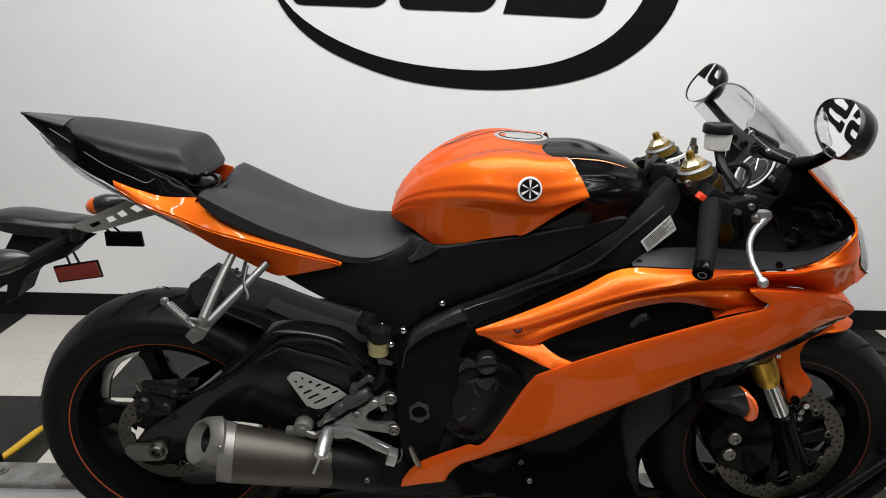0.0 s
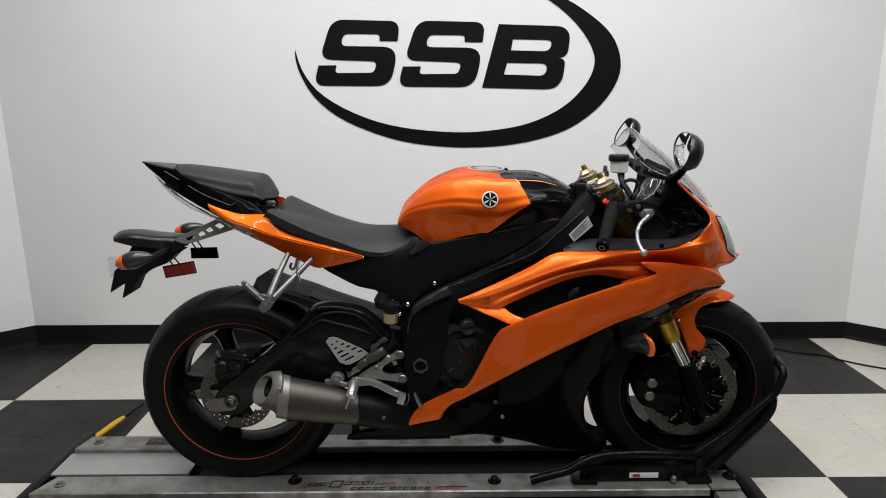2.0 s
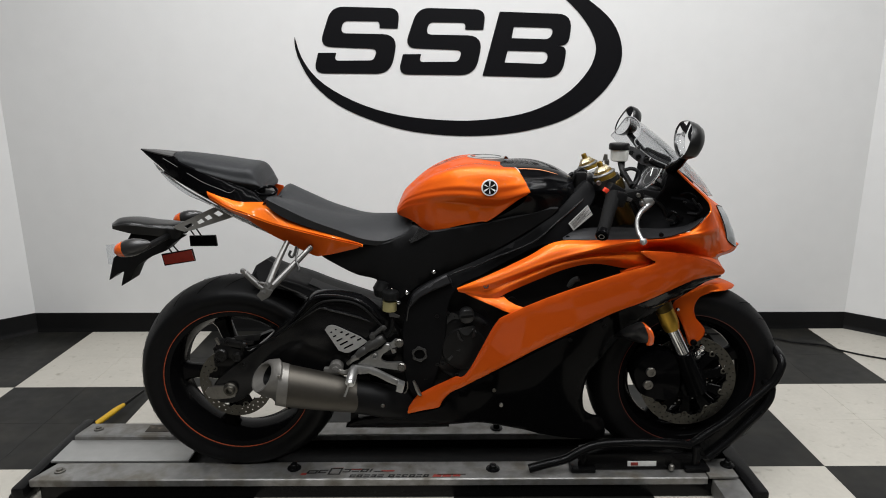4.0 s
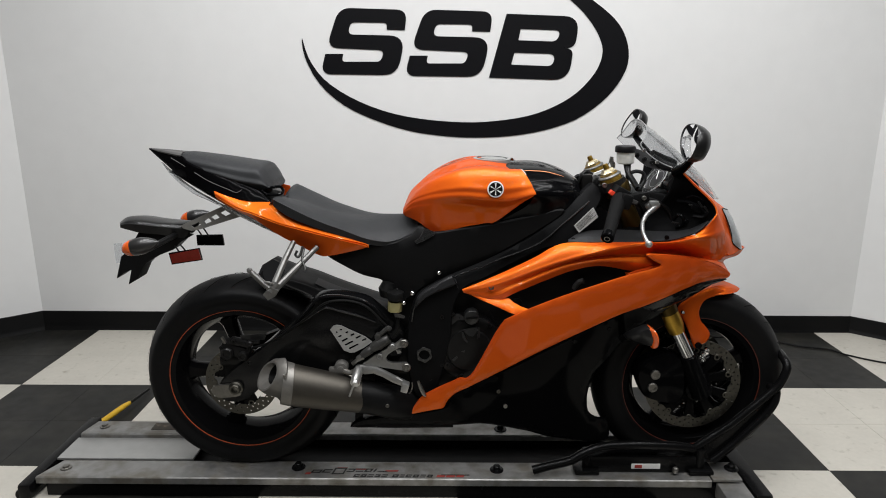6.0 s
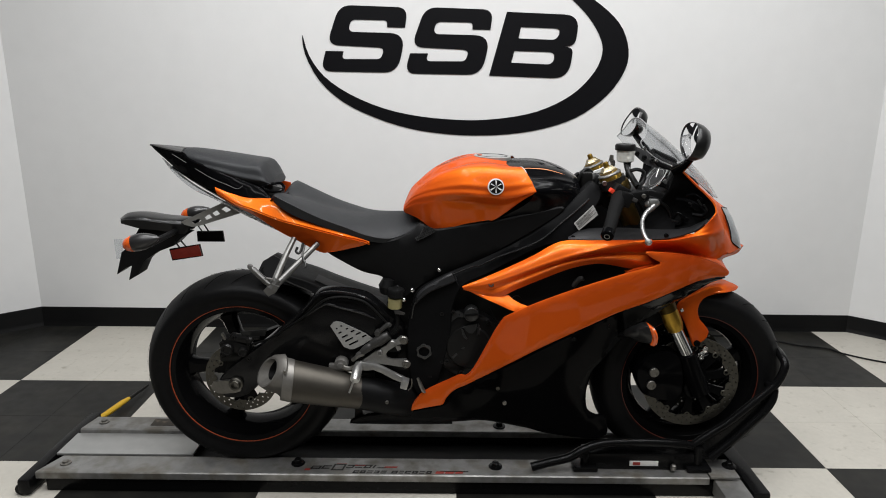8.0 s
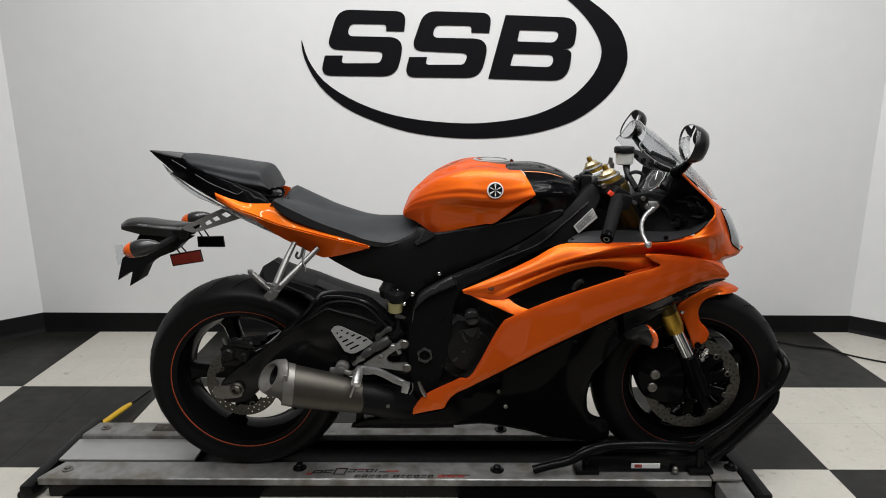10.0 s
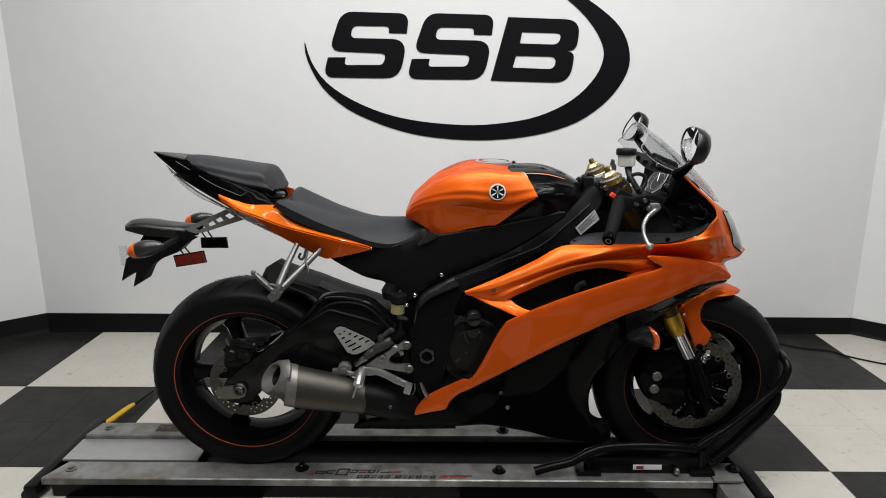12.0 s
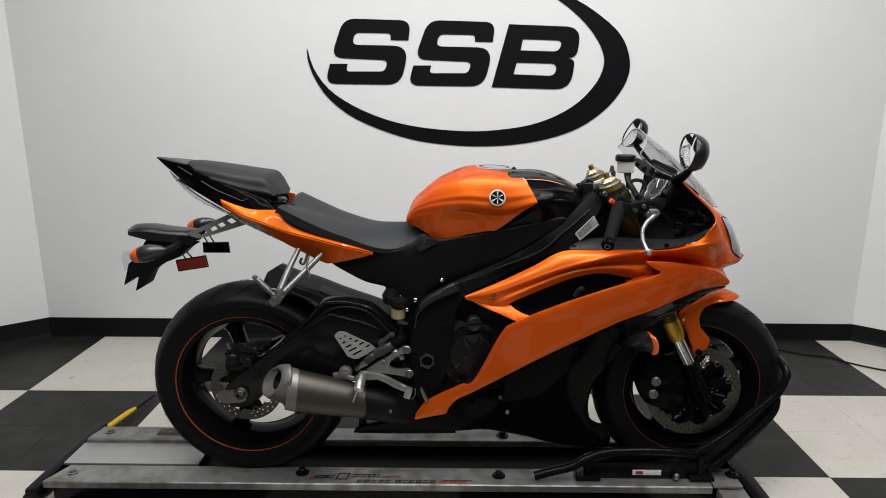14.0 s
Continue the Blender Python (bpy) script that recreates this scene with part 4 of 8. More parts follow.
tank_cover = part("tank_cover", skin(crease([[(0.120, 0, 1.009), (0.138, 0.085, 1.000), (0.174, 0.152, 0.974), (0.198, 0.176, 0.943), (0.183, 0.158, 0.907), (0.109, 0.14, 0.86)],
    [(0.223, 0, 1.008), (0.228, 0.09, 1.001), (0.245, 0.14, 0.973), (0.253, 0.157, 0.938), (0.231, 0.15, 0.893), (0.186, 0.145, 0.858)],
    [(0.29, 0, 0.991), (0.29, 0.07, 0.987), (0.297, 0.11, 0.962), (0.304, 0.13, 0.934), (0.288, 0.135, 0.891), (0.257, 0.14, 0.854)],
    [(0.335, 0, 0.967), (0.333, 0.05, 0.964), (0.336, 0.08, 0.949), (0.338, 0.1, 0.926), (0.327, 0.12, 0.891), (0.304, 0.135, 0.856)],
    [(0.349, 0, 0.95), (0.349, 0.03, 0.948), (0.35, 0.05, 0.934), (0.351, 0.07, 0.916), (0.339, 0.09, 0.886), (0.314, 0.11, 0.854)]], 2, 0.2), n=7, m=6, both=True), COVER_BLACK, bike, "gloss black cover in front of the tank")
part("filler_cap", lathe([(0.054, -0.012), (0.054, 0.002), (0.050, 0.004), (0.044, 0.0028), (0.040, 0.0032), (0.027, 0.005), (0.0005, 0.006)], place(0.096, 0.0, CAP_Z), (0.03, 0, 1), 32, caps=False), ALU_CLEAN, tank, "dull silver filler cap")
part("cap_ring", lathe([(0.0445, 0.001), (0.0445, 0.0044), (0.0425, 0.0044), (0.0425, 0.001)], place(0.096, 0.0, CAP_Z), (0.03, 0, 1), 32, ring=True), GLOSS_BLACK, tank)

# seats
part("rider_seat", skin(crease([
    [(-0.532, 0, 0.89), (-0.532, 0.069, 0.895), (-0.532, 0.115, 0.9), (-0.507, 0.135, 0.918), (-0.508, 0.128, 0.905)],
    [(-0.514, 0, 0.899), (-0.511, 0.059, 0.915), (-0.509, 0.112, 0.923), (-0.507, 0.148, 0.921), (-0.51, 0.142, 0.902)],
    [(-0.469, 0, 0.896), (-0.465, 0.061, 0.903), (-0.461, 0.116, 0.904), (-0.459, 0.153, 0.897), (-0.463, 0.148, 0.87)],
    [(-0.381, 0, 0.868), (-0.383, 0.062, 0.873), (-0.386, 0.118, 0.871), (-0.387, 0.155, 0.863), (-0.391, 0.149, 0.841)],
    [(-0.292, 0, 0.85), (-0.302, 0.061, 0.851), (-0.311, 0.116, 0.846), (-0.317, 0.152, 0.836), (-0.317, 0.146, 0.816)]] + [
    [(-0.201, 0, 0.852), (-0.221, 0.058, 0.842), (-0.239, 0.11, 0.827), (-0.251, 0.145, 0.81), (-0.246, 0.138, 0.792)],
    [(-0.157, 0, 0.853), (-0.171, 0.051, 0.839), (-0.183, 0.097, 0.82), (-0.191, 0.128, 0.8), (-0.188, 0.121, 0.786)],
    [(-0.128, 0, 0.846), (-0.132, 0.045, 0.839), (-0.136, 0.085, 0.828), (-0.138, 0.112, 0.817), (-0.131, 0.105, 0.801)],
    [(-0.112, 0, 0.835), (-0.113, 0.038, 0.838), (-0.114, 0.071, 0.837), (-0.115, 0.094, 0.832), (-0.106, 0.089, 0.817)],
    [(-0.104, 0, 0.826), (-0.11, 0.031, 0.835), (-0.115, 0.059, 0.84), (-0.119, 0.078, 0.839), (-0.111, 0.075, 0.832)]], 3, 0.12), n=7, m=7, both=True, caps=True), SEAT_VINYL, bike, "black vinyl rider's seat with a creased edge")
part("pillion_seat", skin(crease([
    [(-0.807, 0, 1.031), (-0.807, 0.021, 1.026), (-0.807, 0.034, 1.014), (-0.783, 0.05, 1.026), (-0.782, 0.046, 1.014)],
    [(-0.776, 0, 1.038), (-0.776, 0.037, 1.033), (-0.776, 0.06, 1.021), (-0.753, 0.076, 1.003), (-0.753, 0.068, 0.99)],
    [(-0.689, 0, 1.027), (-0.689, 0.052, 1.022), (-0.689, 0.084, 1.01), (-0.681, 0.098, 0.985), (-0.683, 0.086, 0.965)],
    [(-0.606, 0, 1.014), (-0.606, 0.056, 1.009), (-0.606, 0.09, 0.997), (-0.615, 0.104, 0.967), (-0.624, 0.09, 0.946)]] + [
    [(-0.566, 0, 1.006), (-0.566, 0.056, 1.003), (-0.566, 0.09, 0.992), (-0.566, 0.104, 0.958), (-0.566, 0.09, 0.94)],
    [(-0.55, 0, 0.992), (-0.55, 0.055, 0.989), (-0.55, 0.088, 0.978), (-0.55, 0.102, 0.955), (-0.55, 0.088, 0.935)],
    [(-0.539, 0, 0.973), (-0.539, 0.052, 0.97), (-0.539, 0.084, 0.959), (-0.539, 0.096, 0.949), (-0.539, 0.082, 0.932)],
    [(-0.53, 0, 0.959), (-0.53, 0.046, 0.956), (-0.53, 0.074, 0.945), (-0.53, 0.082, 0.942), (-0.53, 0.07, 0.934)]], 3, 0.35), n=7, m=7, both=True, caps=True), SEAT_VINYL, bike, "black vinyl pillion seat")

# tail
for sd in (1, -1):
    part("tail_cowl", panel([(-0.899, 0.004, 1.045), (-0.84, 0.03, 1.036), (-0.788, 0.055, 1.031), (-0.762, 0.076, 1.014), (-0.703, 0.092, 0.994), (-0.64, 0.1, 0.971),
    (-0.594, 0.102, 0.954), (-0.57, 0.1, 0.943), (-0.549, 0.108, 0.93), (-0.533, 0.114, 0.915), (-0.525, 0.118, 0.906), (-0.567, 0.118, 0.907),
    (-0.631, 0.114, 0.918), (-0.686, 0.108, 0.928), (-0.742, 0.085, 0.945), (-0.793, 0.058, 0.969), (-0.846, 0.03, 1.004)],
         depth=[(-0.757, 0.078, 0.984), (-0.679, 0.104, 0.953), (-0.598, 0.116, 0.931)], thick=0.006, step=0.02, side=sd), GLOSS_BLACK, bike, "gloss black tail cowl")
    part("tail_panel", join(skin([
    [(-0.681, 0.112, 0.938), (-0.679, 0.114, 0.932), (-0.676, 0.114, 0.927)],
    [(-0.642, 0.112, 0.921), (-0.632, 0.1188, 0.909), (-0.622, 0.124, 0.897)],
    [(-0.596, 0.11, 0.91), (-0.584, 0.1213, 0.895), (-0.572, 0.131, 0.88)],
    [(-0.52, 0.113, 0.906), (-0.511, 0.1273, 0.881), (-0.502, 0.14, 0.855)],
    [(-0.484, 0.12, 0.878), (-0.469, 0.1338, 0.86), (-0.454, 0.146, 0.843)],
    [(-0.435, 0.129, 0.856), (-0.417, 0.1398, 0.842), (-0.399, 0.149, 0.829)],
    [(-0.341, 0.131, 0.83), (-0.334, 0.1408, 0.82), (-0.326, 0.149, 0.81)],
    [(-0.279, 0.128, 0.807), (-0.276, 0.1363, 0.802), (-0.274, 0.143, 0.796)],
    [(-0.252, 0.138, 0.789), (-0.252, 0.139, 0.788), (-0.252, 0.138, 0.788)]], n=4, m=4, side=sd, thick=0.004),
      skin([
    [(-0.676, 0.114, 0.927), (-0.676, 0.107, 0.921), (-0.675, 0.104, 0.915)],
    [(-0.622, 0.124, 0.897), (-0.623, 0.115, 0.891), (-0.623, 0.106, 0.885)],
    [(-0.572, 0.131, 0.88), (-0.574, 0.1185, 0.871), (-0.576, 0.106, 0.862)],
    [(-0.502, 0.14, 0.855), (-0.504, 0.122, 0.834), (-0.507, 0.104, 0.814)],
    [(-0.454, 0.146, 0.843), (-0.456, 0.125, 0.816), (-0.458, 0.104, 0.788)],
    [(-0.399, 0.149, 0.829), (-0.397, 0.1275, 0.792), (-0.395, 0.106, 0.756)],
    [(-0.326, 0.149, 0.81), (-0.343, 0.1375, 0.785), (-0.36, 0.126, 0.76)],
    [(-0.274, 0.143, 0.796), (-0.284, 0.139, 0.786), (-0.293, 0.135, 0.777)],
    [(-0.252, 0.138, 0.788), (-0.252, 0.1355, 0.787), (-0.252, 0.137, 0.786)]], n=4, m=4, side=sd, thick=0.004)), ORANGE, bike, "pearl orange tail panel with a sharp crease")
    part("tail_light", panel([(-0.862, 0.02, 1.008), (-0.811, 0.045, 0.972), (-0.752, 0.06, 0.933), (-0.697, 0.07, 0.904), (-0.621, 0.08, 0.866), (-0.506, 0.1, 0.811),
    (-0.525, 0.09, 0.813), (-0.617, 0.07, 0.851), (-0.713, 0.055, 0.898), (-0.767, 0.045, 0.919), (-0.828, 0.025, 0.962)], thick=0.004, step=0.02, side=sd), LAMP_GLASS, bike, "clear lens under the tail")
part("tail_inner", panel([(x, 0.097, z) for x, w, z in [(-0.563, -0.097, 0.935), (-0.518, -0.097, 0.923), (-0.52, -0.097, 0.891), (-0.562, -0.097, 0.891)]], thick=0.004, step=0, smooth=0, side=-1, lip=0.0005), ORANGE, bike, "orange inner face of the far tail panel")
part("tail_top", skin([[(-0.901, 0, 1.046), (-0.9, 0.002, 1.047), (-0.897, 0.004, 1.045)], [(-0.855, 0, 1.043), (-0.849, 0.018, 1.042), (-0.846, 0.03, 1.038)],
    [(-0.803, 0, 1.035), (-0.794, 0.03, 1.035), (-0.79, 0.055, 1.031)]], both=True, thick=0.004), GREY_PLASTIC, bike, "dark grey tail top")
part("tail_floor", skin([[(-0.845, 0, 0.979), (-0.837, 0.02, 0.98), (-0.827, 0.035, 0.982)], [(-0.719, 0, 0.899), (-0.701, 0.05, 0.907), (-0.688, 0.085, 0.913)],
    [(-0.573, 0, 0.818), (-0.553, 0.07, 0.833), (-0.542, 0.11, 0.841)], [(-0.373, 0, 0.74), (-0.359, 0.08, 0.76), (-0.351, 0.125, 0.772)]], both=True, thick=0.004), MATTE_BLACK, bike)
part("seat_base", skin([[(-0.617, 0, 0.912), (-0.605, 0.05, 0.917), (-0.6, 0.08, 0.915)], [(-0.518, 0, 0.885), (-0.509, 0.05, 0.887), (-0.509, 0.09, 0.885)],
    [(-0.352, 0, 0.836), (-0.341, 0.07, 0.842), (-0.332, 0.13, 0.822)], [(-0.15, 0, 0.81), (-0.147, 0.06, 0.815), (-0.147, 0.1, 0.807)]], both=True, thick=0.004), MATTE_BLACK, bike)
part("seat_lock", join(block(place(*[(-0.533, 0.045, 0.924)][0]), (0.050, 0.05, 0.030), 0.005, Matrix.Rotation(0.25, 4, "Y")), block(place(*[(-0.538, 0.05, 0.943)][0]), (0.036, 0.03, 0.006), 0.002, Matrix.Rotation(0.4, 4, "Y"))), GREY_PLASTIC, bike, "grey seat lock between the seats")
part("seat_strap", tube([place(*p) for p in [(-0.551, 0.095, 0.939), (-0.528, 0.09, 0.946), (-0.506, 0.075, 0.945), (-0.499, 0.075, 0.931), (-0.513, 0.09, 0.925), (-0.539, 0.1, 0.928)]], 0.004, 8, closed=True), GLOSS_BLACK, bike)

# fairing
for sd in (1, -1):
    part("upper_fairing", skin(crease(crease([
    [(0.01, 0.193, 0.678), (0.011, 0.1945, 0.678), (0.012, 0.195, 0.677), (0.013, 0.195, 0.676), (0.013, 0.195, 0.675), (0.014, 0.193, 0.674)],
    [(0.066, 0.196, 0.703), (0.07, 0.204, 0.699), (0.078, 0.209, 0.693), (0.087, 0.206, 0.679), (0.095, 0.209, 0.667), (0.1, 0.206, 0.655)],
    [(0.127, 0.197, 0.731), (0.134, 0.209, 0.726), (0.142, 0.215, 0.717), (0.148, 0.206, 0.702), (0.151, 0.213, 0.693), (0.157, 0.207, 0.68)],
    [(0.202, 0.196, 0.768), (0.208, 0.212, 0.761), (0.217, 0.22, 0.749), (0.225, 0.207, 0.737), (0.229, 0.214, 0.729), (0.235, 0.206, 0.714)],
    [(0.274, 0.194, 0.807), (0.278, 0.214, 0.794), (0.285, 0.224, 0.774), (0.294, 0.207, 0.763), (0.299, 0.214, 0.755), (0.307, 0.206, 0.742)]] + [
    [(0.36, 0.203, 0.812), (0.36, 0.22, 0.806), (0.361, 0.231, 0.796), (0.372, 0.206, 0.78), (0.372, 0.216, 0.769), (0.378, 0.207, 0.755)],
    [(0.439, 0.214, 0.816), (0.436, 0.225, 0.815), (0.435, 0.236, 0.813), (0.449, 0.204, 0.786), (0.447, 0.217, 0.767), (0.453, 0.208, 0.743)],
    [(0.493, 0.222, 0.819), (0.49, 0.232, 0.82), (0.489, 0.238, 0.82), (0.506, 0.203, 0.786), (0.508, 0.218, 0.76), (0.515, 0.212, 0.735)],
    [(0.51, 0.225, 0.821), (0.507, 0.234, 0.822), (0.506, 0.24, 0.821), (0.523, 0.202, 0.786), (0.534, 0.222, 0.756), (0.54, 0.218, 0.741)]], 4, 0.25), 2, 0.18), n=5, m=5, side=sd, thick=0.004), ORANGE, bike, "pearl orange upper fairing with a scooped air duct")
    part("cowl_cheek", skin([
    [(0.506, 0.225, 0.821), (0.504, 0.2335, 0.822), (0.502, 0.239, 0.821), (0.518, 0.201, 0.785), (0.525, 0.214, 0.753)],
    [(0.564, 0.234, 0.828), (0.561, 0.242, 0.828), (0.56, 0.246, 0.825), (0.566, 0.205, 0.796), (0.58, 0.194, 0.779)],
    [(0.614, 0.235, 0.843), (0.613, 0.241, 0.84), (0.615, 0.244, 0.834), (0.617, 0.198, 0.79), (0.637, 0.181, 0.771)],
    [(0.648, 0.231, 0.867), (0.656, 0.233, 0.852), (0.665, 0.228, 0.833), (0.666, 0.182, 0.783), (0.683, 0.165, 0.759)],
    [(0.672, 0.222, 0.891), (0.694, 0.203, 0.866), (0.712, 0.186, 0.836), (0.71, 0.158, 0.777), (0.716, 0.148, 0.75)]] + [
    [(0.676, 0.217, 0.903), (0.708, 0.172, 0.87), (0.731, 0.145, 0.836), (0.745, 0.134, 0.805), (0.753, 0.128, 0.771)],
    [(0.672, 0.208, 0.92), (0.706, 0.156, 0.886), (0.741, 0.112, 0.855), (0.762, 0.1, 0.825), (0.776, 0.097, 0.793)],
    [(0.656, 0.197, 0.939), (0.67, 0.18, 0.93), (0.688, 0.155, 0.918), (0.711, 0.128, 0.904), (0.733, 0.104, 0.89)],
    [(0.622, 0.18, 0.971), (0.629, 0.174, 0.969), (0.634, 0.169, 0.965), (0.64, 0.164, 0.961), (0.644, 0.16, 0.958)],
    [(0.592, 0.165, 1.002), (0.594, 0.164, 1.002), (0.596, 0.163, 1.001), (0.597, 0.162, 0.999), (0.601, 0.16, 0.997)]], n=5, m=6, side=sd, thick=0.004), ORANGE, bike, "pearl orange cowl cheek")
    part("duct_corner", panel([(0.01, 0.194, 0.676), (0.05, 0.203, 0.668), (0.087, 0.209, 0.659), (0.115, 0.211, 0.658), (0.136, 0.213, 0.661), (0.148, 0.222, 0.652), (0.167, 0.236, 0.644), (0.192, 0.246, 0.638), (0.183, 0.246, 0.624), (0.158, 0.243, 0.622), (0.134, 0.238, 0.629), (0.107, 0.228, 0.639), (0.054, 0.205, 0.657)], thick=0.004, step=0.010, side=sd, smooth=0, lip=0.002), ORANGE, bike)
    part("duct_edge", panel([(0.446, 0.24, 0.739), (0.466, 0.222, 0.745), (0.515, 0.225, 0.756), (0.528, 0.25, 0.764), (0.451, 0.255, 0.741)], thick=0.004, step=0.012, side=sd, smooth=0, lip=0.001), ORANGE, bike)
    fairing_top = [(-0.134, 0.159, 0.302), (-0.108, 0.163, 0.341), (-0.072, 0.168, 0.367), (-0.023, 0.179, 0.396), (0.006, 0.187, 0.414), (0.023, 0.191, 0.415), (0.043, 0.201, 0.441), (0.074, 0.218, 0.51), (0.1, 0.23, 0.568), (0.119, 0.238, 0.601), (0.131, 0.243, 0.613), (0.195, 0.255, 0.648), (0.275, 0.26, 0.683), (0.363, 0.261, 0.715), (0.45, 0.261, 0.744), (0.526, 0.256, 0.765), (0.507, 0.258, 0.78)]
    fairing_ridge = [(0.486, 0.259, 0.798), (0.532, 0.256, 0.796), (0.58, 0.247, 0.79), (0.636, 0.226, 0.776), (0.687, 0.195, 0.758), (0.73, 0.162, 0.735), (0.759, 0.135, 0.716)]
    fairing_foot = [(0.765, 0.128, 0.704), (0.752, 0.135, 0.698), (0.709, 0.17, 0.704), (0.648, 0.21, 0.705), (0.579, 0.242, 0.687), (0.502, 0.256, 0.658), (0.428, 0.258, 0.631), (0.356, 0.257, 0.595), (0.282, 0.256, 0.557), (0.208, 0.252, 0.516), (0.14, 0.245, 0.472), (0.088, 0.224, 0.433), (0.026, 0.192, 0.385), (-0.004, 0.18, 0.366), (-0.022, 0.176, 0.348), (-0.034, 0.174, 0.331), (-0.04, 0.173, 0.316), (-0.049, 0.171, 0.309), (-0.088, 0.165, 0.298), (-0.144, 0.158, 0.283)]
    part("side_fairing", panel(fairing_top + fairing_ridge + fairing_foot,
         depth=[(0.22, 0.255, 0.581), (0.337, 0.262, 0.64), (0.452, 0.263, 0.696), (0.539, 0.259, 0.742), (0.62, 0.236, 0.744), (0.102, 0.232, 0.513)], thick=0.004, step=0.02, side=sd, smooth=3, lip=0.002, soft=8e-3), ORANGE, bike, "pearl orange side fairing")
    part("fairing_shoulder", skin([
    [(0.504, 0.215, 0.789), (0.496, 0.235, 0.793), (0.486, 0.258, 0.797)],
    [(0.546, 0.2, 0.784), (0.539, 0.225, 0.79), (0.533, 0.255, 0.795)],
    [(0.595, 0.192, 0.779), (0.586, 0.22, 0.786), (0.58, 0.246, 0.79)],
    [(0.645, 0.18, 0.77), (0.639, 0.205, 0.776), (0.636, 0.225, 0.776)],
    [(0.687, 0.165, 0.76), (0.682, 0.19, 0.765), (0.687, 0.194, 0.758)],
    [(0.715, 0.15, 0.752), (0.716, 0.165, 0.752), (0.73, 0.161, 0.735)],
    [(0.753, 0.1, 0.734), (0.753, 0.12, 0.728), (0.759, 0.134, 0.715)]], n=4, m=5, side=sd, thick=0.004), ORANGE, bike)
    belly_end = [(0.197, 0.143, 0.224), (0.259, 0.13, 0.2), (0.33, 0.12, 0.183), (0.419, 0.109, 0.169), (0.461, 0.103, 0.182), (0.45, 0.106, 0.24),
    (0.415, 0.112, 0.253), (0.391, 0.118, 0.277), (0.384, 0.126, 0.336), (0.396, 0.137, 0.396), (0.420, 0.148, 0.44)] if sd > 0 else [(0.197, 0.143, 0.224), (0.259, 0.13, 0.204), (0.303, 0.12, 0.213), (0.313, 0.118, 0.271), (0.322, 0.126, 0.34), (0.351, 0.137, 0.399),
    (0.399, 0.148, 0.44)]
    part("belly_pan", panel([(0.734, 0.139, 0.696), (0.609, 0.183, 0.681), (0.531, 0.19, 0.649), (0.455, 0.192, 0.613), (0.379, 0.192, 0.575), (0.302, 0.19, 0.532),
    (0.225, 0.186, 0.489), (0.146, 0.183, 0.444), (0.083, 0.17, 0.408), (0.018, 0.156, 0.366), (-0.018, 0.154, 0.336), (-0.041, 0.15, 0.301),
    (-0.145, 0.15, 0.279), (-0.284, 0.14, 0.256), (-0.317, 0.13, 0.224), (-0.184, 0.13, 0.227), (-0.014, 0.13, 0.233), (0.087, 0.142, 0.244)] + belly_end + [(0.471, 0.154, 0.513), (0.515, 0.161, 0.558), (0.603, 0.167, 0.628), (0.696, 0.158, 0.684)],
         depth=[(0.23, 0.178, 0.365), (0.308, 0.179, 0.453), (0.117, 0.173, 0.344)], thick=0.005, step=0.025, side=sd), GLOSS_BLACK, bike, "gloss black lower fairing")
    part("gloss_wedge", panel([(0.492, 0.24, 0.645), (0.506, 0.243, 0.653), (0.583, 0.23, 0.683), (0.652, 0.2, 0.701), (0.714, 0.16, 0.701), (0.754, 0.13, 0.696), (0.76, 0.125, 0.69), (0.701, 0.165, 0.686), (0.639, 0.185, 0.658), (0.582, 0.2, 0.635), (0.532, 0.215, 0.623)], thick=0.004, step=0.012, side=sd, smooth=0, lip=0.002), WEDGE_BLACK, bike, "gloss black wedge above the fender")
    part("duct_liner", panel([(0.131, 0.13, 0.606), (0.153, 0.14, 0.669), (0.303, 0.135, 0.734), (0.581, 0.15, 0.766), (0.6, 0.15, 0.73), (0.489, 0.135, 0.69),
    (0.308, 0.135, 0.625), (0.196, 0.13, 0.589)], thick=0.004, step=0.03, side=sd), MATTE_BLACK, bike, "black duct liner")
    part("inner_cowl", panel([(0.295, 0.16, 0.807), (0.321, 0.14, 0.823), (0.392, 0.135, 0.832), (0.472, 0.13, 0.842), (0.532, 0.13, 0.879), (0.57, 0.14, 0.939),
    (0.586, 0.15, 0.999), (0.62, 0.174, 0.972), (0.657, 0.188, 0.939), (0.674, 0.204, 0.913), (0.675, 0.208, 0.89), (0.646, 0.206, 0.854),
    (0.608, 0.2, 0.831), (0.564, 0.19, 0.819), (0.449, 0.165, 0.805)], depth=[(0.536, 0.125, 0.838), (0.626, 0.125, 0.886), (0.598, 0.125, 0.854), (0.638, 0.15, 0.922)], thick=0.004, step=0.025, side=sd), INNER_BLACK, bike, "dull black inner cowl panel")
